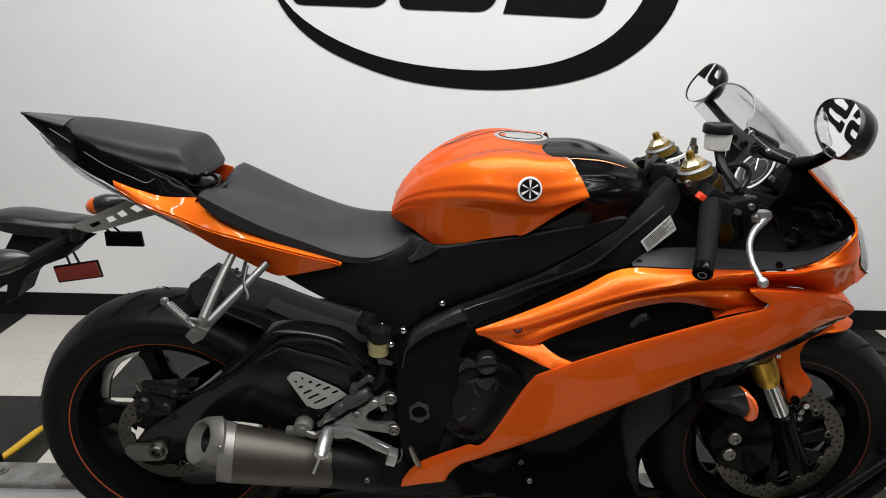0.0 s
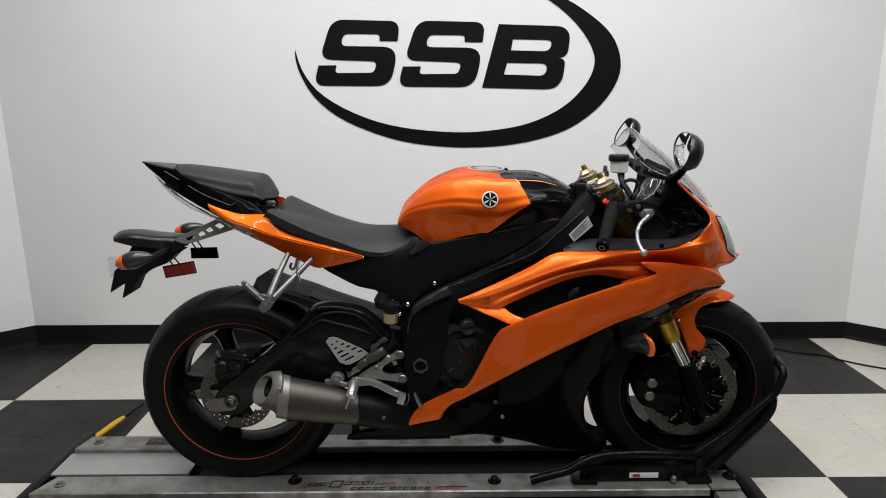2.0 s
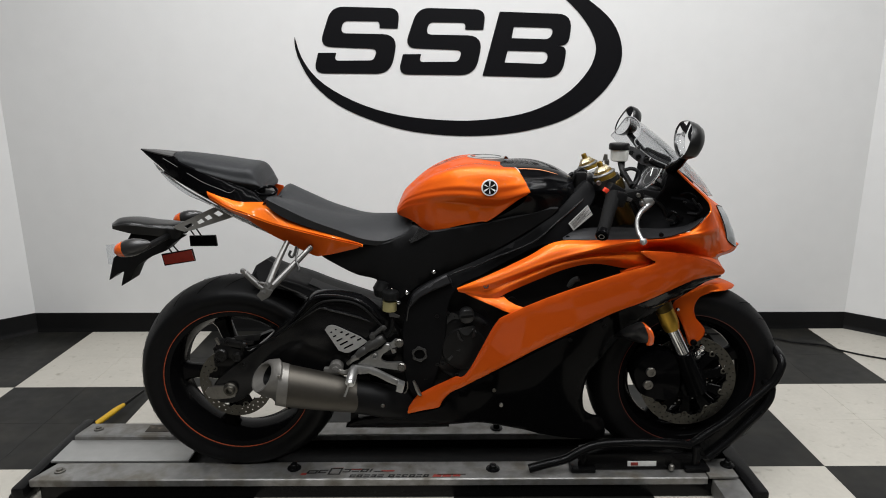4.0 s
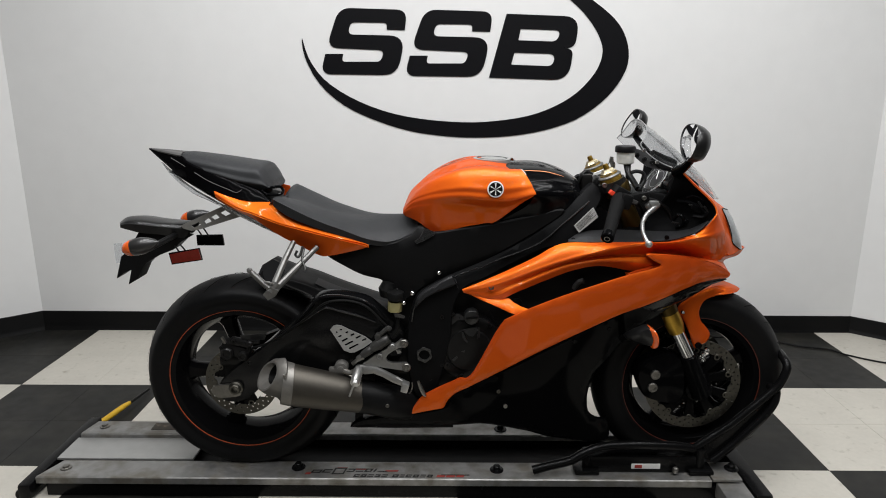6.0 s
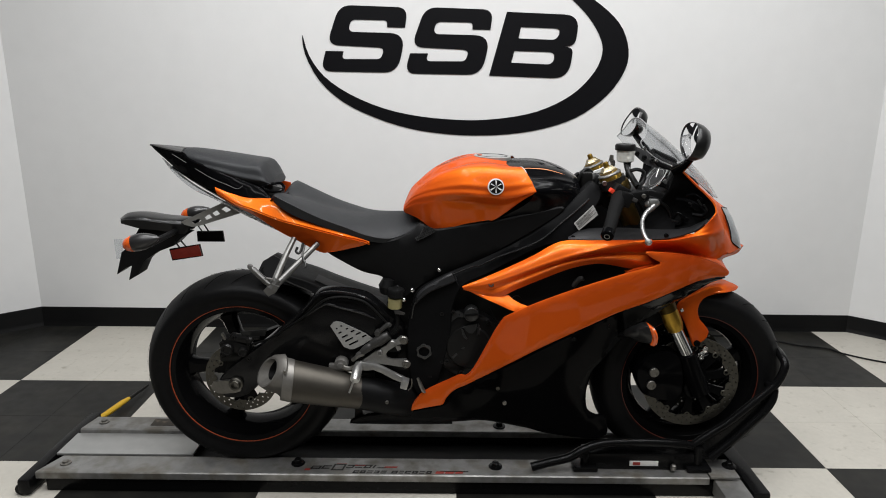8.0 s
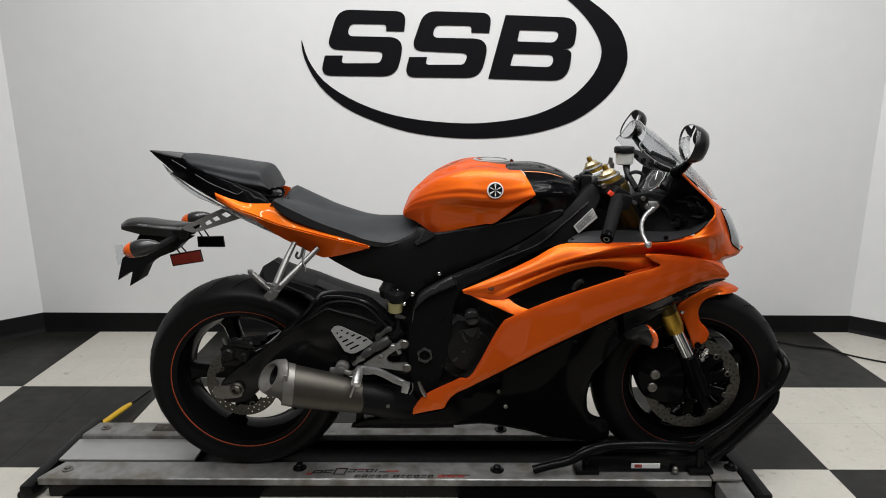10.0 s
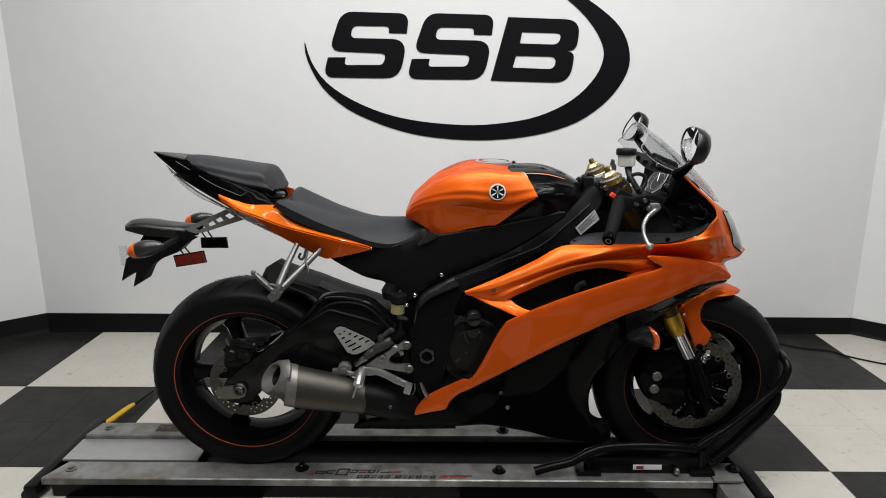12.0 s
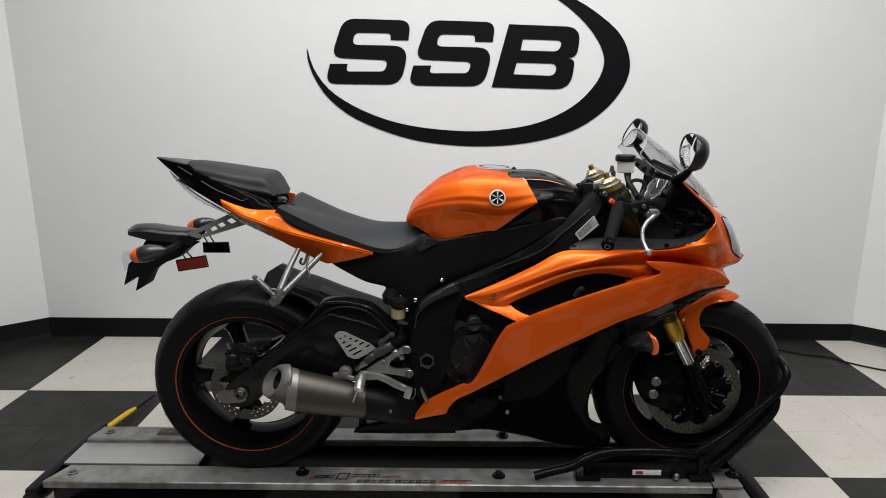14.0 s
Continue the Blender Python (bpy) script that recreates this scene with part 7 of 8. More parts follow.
for sd in (1, -1):
    g = [np.array(place(*p, sd)) for p in [(0.425, 0.185, 0.931), (0.4, 0.245, 0.905), (0.379, 0.3, 0.881), (0.368, 0.325, 0.866)]]
    part("handlebar", tube([place(*p, sd) for p in [(0.451, 0.11, 0.947), (0.425, 0.185, 0.931), (0.384, 0.29, 0.885)]], 0.011, 12), MATTE_BLACK, bike, "black clip-on handlebar")
    grip = part("grip", tube([tuple(p) for p in g], [0.0210, 0.0175, 0.0160, 0.0158], 20), GRIP_RUBBER, bike, "ribbed black rubber grip")
    for k in range(9):
        c = g[0] + (g[3] - g[0]) * (0.12 + 0.09 * k)
        part("grip_rib", lathe([(0.0170 - 0.0002 * k, -0.0015), (0.0176 - 0.0002 * k, 0), (0.0170 - 0.0002 * k, 0.0015)], c, tuple(g[3] - g[0]), 18), GRIP_RUBBER, grip)
    end = part("bar_end", lathe([(0.0155, -0.004), (0.0165, 0.004), (0.0165, 0.015), (0.0140, 0.018), (0.006, 0.018), (0.005, 0.014), (0.0005, 0.014)], g[3], tuple(g[3] - g[2]), 20, caps=False), GLOSS_BLACK, bike, "black bar-end weight")
    part("end_ring", lathe([(0.0075, 0.0182), (0.0075, 0.0188), (0.0055, 0.0188), (0.0055, 0.0182)], g[3], tuple(g[3] - g[2]), 16, ring=True), STEEL, end)
    part("switch_housing", block(place(*[(0.434, 0.165, 0.94)][0], sd), (0.050, 0.055, 0.036), 0.009, Matrix.Rotation(0.5, 4, "Y")), MATTE_BLACK, bike, "black switch housing")
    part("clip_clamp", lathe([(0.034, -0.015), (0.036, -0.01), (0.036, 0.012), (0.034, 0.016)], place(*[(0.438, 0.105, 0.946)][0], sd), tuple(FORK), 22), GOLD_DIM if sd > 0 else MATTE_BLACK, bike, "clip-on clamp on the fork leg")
    part("lever_perch", block(place(*[(0.473, 0.19, 0.935)][0], sd), (0.055, 0.035, 0.028), 0.008, Matrix.Rotation(-0.2, 4, "Y")), MATTE_BLACK, bike, "black lever perch")
    lever = part("lever", tube([place(*p, sd) for p in [(0.526, 0.19, 0.917), (0.51, 0.205, 0.907), (0.489, 0.225, 0.896), (0.473, 0.25, 0.88), (0.465, 0.285, 0.863), (0.466, 0.31, 0.85),
    (0.469, 0.322, 0.841)]], [0.009, 0.0078, 0.0062, 0.0055, 0.0052, 0.005, 0.0055], 12), CAST_SILVER, bike, "cast silver brake lever" if sd > 0 else "cast silver clutch lever")
    part("lever_ball", lathe([(0.0005, -0.0095), (0.0065, -0.007), (0.0095, 0), (0.0065, 0.007), (0.0005, 0.0095)], place(*[(0.47, 0.324, 0.84)][0], sd), sides=14, caps=False), CAST_SILVER, lever)
part("lever_knuckle", block(place(*[(0.512, 0.195, 0.919)][0]), (0.030, 0.022, 0.018), 0.006), CAST_SILVER, bike, "silver lever pivot")
part("perch_bolt", bolt_head(*[(0.483, 0.212, 0.938)][0], 0.006, 0.004), STEEL, bike)
part("lever_adjuster", lathe([(0.008, -0.006), (0.009, -0.003), (0.009, 0.003), (0.008, 0.006)], place(*[(0.498, 0.205, 0.916)][0]), (0.6, -0.5, 0.4), 14), SATIN_ALU, bike, "dull silver lever adjuster")
part("brake_switch", block(place(*[(0.458, 0.205, 0.928)][0]), (0.022, 0.012, 0.010), 0.003, Matrix.Rotation(0.4, 4, "Y")), GREY_PLASTIC, bike)
part("throttle_housing", block(place(*[(0.438, 0.2, 0.927)][0]), (0.030, 0.034, 0.040), 0.008, Matrix.Rotation(0.3, 4, "Y")), MATTE_BLACK, bike, "black throttle housing")
part("stop_switch", block(place(*[(0.405, 0.18, 0.947)][0]), (0.012, 0.02, 0.012), 0.002, Matrix.Rotation(0.6, 4, "Y")), RED_PLASTIC, bike, "red stop switch")
pot = part("brake_reservoir", lathe([(0.018, 0.0), (0.0235, 0.003), (0.0255, 0.034), (0.0005, 0.034)], place(*[(0.465, 0.07, 1.011)][0]), (0.0, 0, 1), 24), MILKY, bike, "milky front brake fluid reservoir")
part("reservoir_lid", lathe([(0.028, 0.0), (0.0285, 0.003), (0.0285, 0.013), (0.026, 0.017), (0.0005, 0.018)], place(*[(0.463, 0.07, 1.044)][0]), (0, 0, 1), 24), HOSE, pot, "ribbed black lid")
part("reservoir_stay", block(place(*[(0.472, 0.08, 0.99)][0]), (0.012, 0.012, 0.05), 0.003), MATTE_BLACK, pot)
part("reservoir_hose", tube([place(*p) for p in [(0.466, 0.075, 1.015), (0.469, 0.09, 0.991), (0.475, 0.12, 0.972), (0.48, 0.16, 0.954)]], 0.008, 10), HOSE, bike, "black reservoir hose")
part("brake_line", tube([place(*p) for p in [(0.462, 0.14, 0.995), (0.48, 0.14, 0.999), (0.497, 0.14, 0.993), (0.501, 0.145, 0.978), (0.495, 0.15, 0.965), (0.484, 0.16, 0.951),
    (0.506, 0.15, 0.937)]], 0.005, 8), HOSE, bike, "black brake line")
part("line_banjo", lathe([(0.009, -0.008), (0.009, 0.008)], place(*[(0.489, 0.19, 0.947)][0]), sides=10), CHROME, bike)
part("throttle_cable", tube([place(*p) for p in [(0.433, 0.18, 0.948), (0.452, 0.19, 0.936), (0.49, 0.16, 0.905), (0.521, 0.12, 0.853)]], 0.004, 8), HOSE, bike)
part("throttle_cable", tube([place(*p) for p in [(0.485, 0.12, 0.914), (0.532, 0.12, 0.917), (0.581, 0.12, 0.885), (0.599, 0.13, 0.823)]], 0.006, 8), HOSE, bike)
part("wiring_loom", tube([place(*p) for p in [(0.592, 0.15, 0.919), (0.616, 0.17, 0.918), (0.637, 0.185, 0.91), (0.653, 0.2, 0.897), (0.646, 0.2, 0.885), (0.622, 0.19, 0.886)]], 0.006, 8), GLOSS_BLACK, bike)
part("wiring_connector", block(place(*[(0.631, 0.185, 0.904)][0]), (0.03, 0.016, 0.014), 0.003, Matrix.Rotation(0.5, 4, "Y")), GLOSS_BLACK, bike)
part("wiring_loom", tube([place(*p) for p in [(0.585, 0.15, 0.867), (0.594, 0.16, 0.883), (0.608, 0.165, 0.872), (0.605, 0.16, 0.853), (0.591, 0.155, 0.848)]], 0.005, 8), GLOSS_BLACK, bike)
part("wiring_loom", tube([place(*p) for p in [(0.611, 0.165, 0.932), (0.629, 0.175, 0.937), (0.647, 0.185, 0.925), (0.638, 0.18, 0.915)]], 0.004, 8), GLOSS_BLACK, bike)
for p, turn in zip([(0.638, 0.195, 0.918), (0.652, 0.2, 0.906), (0.621, 0.185, 0.913), (0.585, 0.17, 0.863)], (0.9, 1.0, 0.3, 0.2)):
    part("wiring_clip", block(place(*p), (0.020, 0.008, 0.004), 0.0012, Matrix.Rotation(turn, 4, "Y")), HOOD_GREY, bike)
for p in [(0.548, 0.222, 0.834), (0.309, 0.182, 0.818), (0.608, 0.19, 0.871)]:
    part("cowl_rivet", bolt_head(*p, 0.006, 0.002), GLOSS_BLACK, bike)

# dials and fairing stay
DIAL = Vector((-0.80, -0.12, 0.58)).normalized()
dx, dw, dz = [(0.574, 0.02, 0.96)][0]
dial = part("dial", lathe([(0.048, -0.03), (0.050, 0.0), (0.048, 0.007), (0.042, 0.007), (0.041, 0.001), (0.0005, 0.001)], place(dx, dw, dz), tuple(DIAL), 40, caps=False), CHROME, bike, "round rev counter with a bright rim")
part("dial_face", lathe([(0.0425, 0.0016), (0.0425, 0.0022), (0.0005, 0.0024)], place(dx, dw, dz), tuple(DIAL), 32, caps=False), DIAL_FACE, dial, "pale dial face")
side_ = DIAL.orthogonal().normalized()
for k in range(13):
    a = radians(-40 + 260 * k / 12)
    u, v = DIAL.cross(side_), side_
    c = Vector(place(dx, dw, dz)) + DIAL * 0.0028 + 0.036 * (math.cos(a) * v + math.sin(a) * u)
    part("dial_mark", tube([tuple(c - 0.0025 * (math.cos(a) * v + math.sin(a) * u)), tuple(c + 0.0025 * (math.cos(a) * v + math.sin(a) * u))], 0.0006, 5, smooth=0), INK_GREY, dial)
part("dial_arc", lathe([(0.0285, 0.0026), (0.0285, 0.0030), (0.0272, 0.0030), (0.0272, 0.0026)], place(dx, dw, dz), tuple(DIAL), 32, ring=True), INK_GREY, dial)
part("dial_needle", tube([tuple(Vector(place(dx, dw, dz)) + DIAL * 0.004), tuple(Vector(place(dx, dw, dz)) + DIAL * 0.004 - side_ * 0.032)], 0.0012, 5, smooth=0), WHITE_STICKER, dial)
part("dash_housing", block(place(*[(0.629, -0.02, 0.947)][0]), (0.09, 0.20, 0.07), 0.02, Matrix.Rotation(0.6, 4, "Y")), MATTE_BLACK, bike, "black instrument housing")
part("dash_screen", block(place(*[(0.588, 0.06, 0.952)][0]), (0.012, 0.03, 0.028), 0.004, Matrix.Rotation(-0.9, 4, "Y")), GREY_PLASTIC, bike, "small grey display")
part("fairing_stay", panel([(0.487, 0.06, 1.045), (0.495, 0.06, 1.052), (0.509, 0.06, 1.048), (0.532, 0.06, 1.039), (0.552, 0.06, 1.026), (0.569, 0.06, 1.011), (0.567, 0.06, 0.996), (0.551, 0.06, 0.995), (0.531, 0.06, 1.002), (0.511, 0.06, 1.015), (0.493, 0.06, 1.032)], thick=0.008, step=0, smooth=2, lip=0.0015), STAY_GREY, bike, "grey cast fairing stay with rubber bushes")
for p in [(0.499, 0.061, 1.034), (0.521, 0.061, 1.023), (0.543, 0.061, 1.014)]:
    part("stay_bush", lathe([(0.0072, -0.004), (0.0072, 0.003), (0.0060, 0.005), (0.0030, 0.005), (0.0026, 0.002), (0.0005, 0.002)], place(*p), sides=14, caps=False), HOSE, bike, "black rubber bush")
part("stay_arm", tube([place(*p) for p in [(0.544, 0.05, 1.026), (0.574, 0.06, 1.007), (0.605, 0.09, 0.998)]], [0.012, 0.014, 0.012], 10), MATTE_BLACK, bike)
part("stay_arm", tube([place(*p) for p in [(0.574, -0.05, 1.028), (0.612, -0.06, 1.01), (0.657, -0.09, 0.996)]], [0.012, 0.014, 0.012], 10), MATTE_BLACK, bike)

# windscreen
screen = part("windscreen", skin([[(0.512, 0, 1.129), (0.511, 0.05, 1.125), (0.511, 0.092, 1.111), (0.502, 0.118, 1.087), (0.488, 0.132, 1.067)], [(0.554, 0, 1.091),
    (0.558, 0.055, 1.091), (0.558, 0.095, 1.077), (0.546, 0.12, 1.054), (0.531, 0.134, 1.029)], [(0.621, 0, 1.033), (0.625, 0.058, 1.035),
    (0.623, 0.095, 1.022), (0.61, 0.118, 1.007), (0.595, 0.13, 1)], [(0.687, 0, 0.97), (0.689, 0.052, 0.974), (0.688, 0.086, 0.966),
    (0.672, 0.108, 0.961), (0.658, 0.118, 0.961)], [(0.754, 0, 0.905), (0.747, 0.035, 0.909), (0.74, 0.06, 0.91), (0.729, 0.08, 0.914),
    (0.713, 0.094, 0.917)]], n=6, m=5, both=True, thick=0.0025), CLEAR, bike, "clear acrylic windscreen")
screen.visible_shadow = False
rim_pts = [(0.512, 0, 1.129), (0.511, 0.05, 1.125), (0.511, 0.092, 1.111), (0.502, 0.118, 1.087), (0.488, 0.132, 1.067), (0.531, 0.134, 1.029),
    (0.595, 0.13, 1)]
part("screen_edge", tube([place(x, -w, z) for x, w, z in reversed(rim_pts[1:5])] + [place(*p) for p in rim_pts], 0.0014, 8), SCREEN_EDGE, screen, "pale screen edge")
for p in [(0.497, 0.136, 1.055), (0.533, 0.138, 1.023), (0.579, 0.134, 1.002)]:
    part("screen_bolt", bolt_head(*p, 0.005, 0.003), CHROME, screen)


# mirrors
def mirror(centre, normal, half_w, half_h, lean, foot, sd):
    n = Vector(normal).normalized()
    u = n.cross(Vector((0, 0, 1))).normalized()
    v = u.cross(n)
    c, s = math.cos(radians(lean)), math.sin(radians(lean))
    u, v = c * u + s * v, c * v - s * u

    def ring(scale, back, shift=0.0):
        out = []
        for k in range(48):
            a = 2 * math.pi * k / 48
            r = 1.0 + 0.10 * math.cos(2 * a + 0.6) * 0.6 + 0.06 * math.cos(3 * a + 0.5)
            out.append(Vector(centre) - n * back + u * (half_w * r * scale * math.cos(a) + shift) + v * (half_h * r * scale * math.sin(a)))
        return out

    body = part("mirror", grid_mesh([ring(0.975, 0.003), ring(0.985, -0.002), ring(1.0, -0.001), ring(1.005, 0.006), ring(0.96, 0.020), ring(0.80, 0.034), ring(0.48, 0.043), ring(0.02, 0.046)], close_v=True), HOOD_GREY, bike, "black rear-view mirror", 70)
    part("mirror_glass", grid_mesh([ring(0.98 * q, 0.0006 - 0.0022 * (1 - q * q)) for q in (1.0, 0.85, 0.7, 0.55, 0.4, 0.25, 0.12, 0.004)], close_v=True, caps=True), MIRROR, body, "mirror glass")
    tip = Vector(centre) - n * 0.025 - v * half_h * 0.75
    part("mirror_stem", tube([foot, tuple((Vector(foot) + tip) / 2 + Vector((0.004, 0, -0.004))), tuple(tip)], [0.016, 0.011, 0.011], 12), GLOSS_BLACK, body, "black mirror stem")


mirror(place(*[(0.565, 0.275, 1.091)][0]), (-0.965, 0.06, 0.25), 0.072, 0.045, 17, place(*[(0.587, 0.14, 0.998)][0]), 1)
mirror(place(*(0.597, -0.39, 1.095)), (-0.965, -0.06, 0.25), 0.073, 0.048, -17, place(*[(0.602, -0.14, 1.001)][0]), -1)

# rear plate bracket with its signals and reflectors
bracket = part("plate_bracket", slab([(-0.687, 0.038, 0.883), (-0.66, 0.038, 0.89), (-0.623, 0.038, 0.858), (-0.643, 0.038, 0.85), (-0.754, 0.038, 0.815), (-0.783, 0.038, 0.809), (-0.806, 0.038, 0.816), (-0.816, 0.038, 0.824)], 0.034, 0.040,
     [[(p[0], p[2]) for p in q] for q in ([(-0.695, 0.038, 0.862), (-0.68, 0.038, 0.871), (-0.665, 0.038, 0.861), (-0.681, 0.038, 0.853)], [(-0.723, 0.038, 0.85), (-0.707, 0.038, 0.859), (-0.698, 0.038, 0.849), (-0.714, 0.038, 0.842)], [(-0.747, 0.038, 0.84), (-0.73, 0.038, 0.847), (-0.722, 0.038, 0.838), (-0.741, 0.038, 0.83)], [(-0.785, 0.038, 0.825), (-0.761, 0.038, 0.835), (-0.755, 0.038, 0.828), (-0.777, 0.038, 0.818)])]), BRACKET_GREY, bike, "grey slotted steel plate bracket")
part("bracket_web", slab([(-0.69, 0.03, 0.882), (-0.663, 0.03, 0.889), (-0.625, 0.03, 0.857), (-0.637, 0.03, 0.853), (-0.672, 0.03, 0.88)], -0.028, 0.026), GREY_METAL, bracket)
part("plate_hood", skin(crease([
    [(-1.011, 0, 0.827), (-0.997, 0.03, 0.83), (-0.993, 0.04, 0.827), (-0.994, 0.038, 0.818)],
    [(-0.987, 0, 0.843), (-0.973, 0.035, 0.839), (-0.967, 0.05, 0.831), (-0.967, 0.046, 0.813)],
    [(-0.948, 0, 0.845), (-0.934, 0.035, 0.84), (-0.927, 0.052, 0.83), (-0.93, 0.046, 0.804)],
    [(-0.897, 0, 0.838), (-0.885, 0.033, 0.833), (-0.879, 0.05, 0.824), (-0.879, 0.044, 0.799)],
    [(-0.847, 0, 0.831), (-0.837, 0.03, 0.829), (-0.832, 0.045, 0.818), (-0.84, 0.04, 0.791)],
    [(-0.804, 0, 0.831), (-0.799, 0.024, 0.826), (-0.8, 0.034, 0.814), (-0.811, 0.032, 0.787)],
    [(-0.784, 0, 0.826), (-0.781, 0.015, 0.823), (-0.783, 0.02, 0.815), (-0.791, 0.02, 0.803)]], 2, 0.2), both=True, n=6, m=5, thick=0.003), HOOD_GREY, bike, "dark grey number plate hood")
part("plate_holder", slab([(-0.942, 0.03, 0.807), (-0.802, 0.03, 0.785), (-0.823, 0.03, 0.773), (-0.847, 0.03, 0.75), (-0.891, 0.03, 0.733), (-0.931, 0.03, 0.709),
    (-0.942, 0.03, 0.698), (-0.962, 0.03, 0.659), (-0.993, 0.03, 0.641), (-0.979, 0.03, 0.687), (-0.999, 0.03, 0.679), (-1.027, 0.03, 0.659),
    (-1.005, 0.03, 0.729), (-0.982, 0.03, 0.747)], -0.03, 0.034, bevel=0.003), MATTE_BLACK, bike, "black plate holder with hooked feet")
part("clear_tab", slab([(-1.05, -0.02, 0.756), (-1.024, -0.02, 0.757), (-1.031, -0.02, 0.695), (-1.049, -0.02, 0.695)], -0.021, -0.019), LAMP_GLASS, bike, "clear plastic tab")
SIGNAL_FAR = [(x, -w, z) for x, w, z in [(-0.851, -0.19, 0.807)]][0]
for sd in (1, -1):
    c = [(-0.862, 0.19, 0.801)][0] if sd > 0 else SIGNAL_FAR
    prof = [(0.0005, -0.048), (0.010, -0.038), (0.018, -0.021), (0.0235, 0.0), (0.0240, 0.016), (0.022, 0.028)]
    pod = part("turn_signal", lathe(prof, place(*c, sd), (-1, 0, -0.22), 24, caps=False), POD_GREY, bike, "grey turn signal with an amber lens")
    part("lens", lathe([(0.022, 0.026), (0.0225, 0.030), (0.019, 0.044), (0.011, 0.054), (0.0005, 0.058)], place(*c, sd), (-1, 0, -0.22), 24, caps=False), AMBER, pod, "amber lens")
    part("signal_stalk", tube([place(c[0] + 0.01, c[1] - 0.01, c[2] - 0.012, sd), place(c[0] + 0.03, 0.02, c[2] - 0.004, sd)], 0.009, 10, smooth=0), MATTE_BLACK, pod)
part("reflector", panel([(-0.826, 0.11, 0.755), (-0.742, 0.11, 0.771), (-0.736, 0.11, 0.741), (-0.82, 0.11, 0.729)], thick=0.007, step=0, smooth=0, lip=0.001), RED_LENS, bike, "red side reflector")
part("reflector_frame", panel([(-0.83, 0.106, 0.758), (-0.741, 0.106, 0.773), (-0.735, 0.106, 0.738), (-0.824, 0.106, 0.724)], thick=0.006, step=0, smooth=0, lip=0.001), GLOSS_BLACK, bike)
part("reflector", panel([(x, 0.106, z) for x, w, z in [(-0.825, -0.106, 0.765), (-0.743, -0.106, 0.767), (-0.74, -0.106, 0.732), (-0.825, -0.106, 0.732)]], thick=0.008, step=0, smooth=0, lip=0.001, side=-1), GLOSS_BLACK, bike, "reflector seen from behind, dark")
for q in ([(-0.833, 0.05, 0.766), (-0.796, 0.1, 0.753)], [(-0.816, 0.05, 0.769), (-0.776, 0.1, 0.756)], [(-0.8, -0.05, 0.793), (-0.807, -0.1, 0.761)], [(-0.784, -0.05, 0.801), (-0.786, -0.1, 0.761)]):
    part("reflector_wire", tube([place(*p) for p in q], 0.0025, 6, smooth=0), MATTE_BLACK, bike)

# emblem, stripes and stickers on the motorcycle
from mathutils.bvhtree import BVHTree
tank_tree = BVHTree.FromPolygons([tuple(v.co) for v in tank.data.vertices], [tuple(p.vertices) for p in tank.data.polygons])


def on_tank(x, z):
    """The tank's skin seen straight from the side: place and normal."""
    hit, normal, _, _ = tank_tree.ray_cast(Vector((x, 0.5, z)), Vector((0, 1, 0)))
    if hit is None:
        hit, normal, _, _ = tank_tree.find_nearest(Vector((x, YB - 0.15, z)))
    if normal.y > 0:
        normal = -normal
    return hit, normal


ex, ew, ez = [(0.095, 0.186, 0.957)][0]
eh, en = on_tank(ex, ez)
eh = eh + en * 0.003
emblem = part("emblem", lathe([(0.0218, -0.003), (0.0218, 0.0022), (0.0210, 0.003), (0.0005, 0.003)], eh, tuple(en), 32), WHITE_STICKER, tank, "round white and black emblem")
part("emblem_field", lathe([(0.0185, 0.003), (0.0185, 0.0036), (0.0005, 0.0036)], eh, tuple(en), 32), INK_AND_HOLE_BLACK, emblem)
e_u = en.cross(Vector((0, 0, 1))).normalized()
e_v = e_u.cross(en)
for k in range(6):
    a = radians(90 + 60 * k)
    d, s = math.cos(a) * e_u + math.sin(a) * e_v, -math.sin(a) * e_u + math.cos(a) * e_v
    o = eh + en * 0.0042
    long_, wide = (0.0180, 0.0026) if k % 2 == 0 else (0.0165, 0.0018)
    body = [o, o + d * 0.010 + s * wide * 0.6, o + d * long_ + s * wide, o + d * long_ * 0.9, o + d * long_ - s * wide, o + d * 0.010 - s * wide * 0.6]
    part("emblem_ray", mesh_of(body, [(0, 1, 2, 3, 4, 5)]), WHITE_STICKER, emblem)


cover_tree = BVHTree.FromPolygons([tuple(v.co) for v in tank_cover.data.vertices], [tuple(p.vertices) for p in tank_cover.data.polygons])


def vinyl_line(points, width, mat, label, tree=tank_tree, side=1, on=tank):
    """A thin vinyl line laid on a painted skin, running to a point at both ends."""
    pts = [Vector(place(*p, side)) for p in spline(points, 8)]
    left, right = [], []
    for i, p in enumerate(pts):
        h, n, _, _ = tree.find_nearest(p)
        if n.z < 0:
            n = -n
        d = (pts[min(len(pts) - 1, i + 1)] - pts[max(0, i - 1)]).normalized()
        s = n.cross(d).normalized() * width * 0.5 * (0.12 + 0.88 * math.sin(math.pi * i / (len(pts) - 1)) ** 0.5)
        left.append(h + n * 0.0012 + s), right.append(h + n * 0.0012 - s)
    part("tank_stripe", grid_mesh([left, right]), mat, on, label)


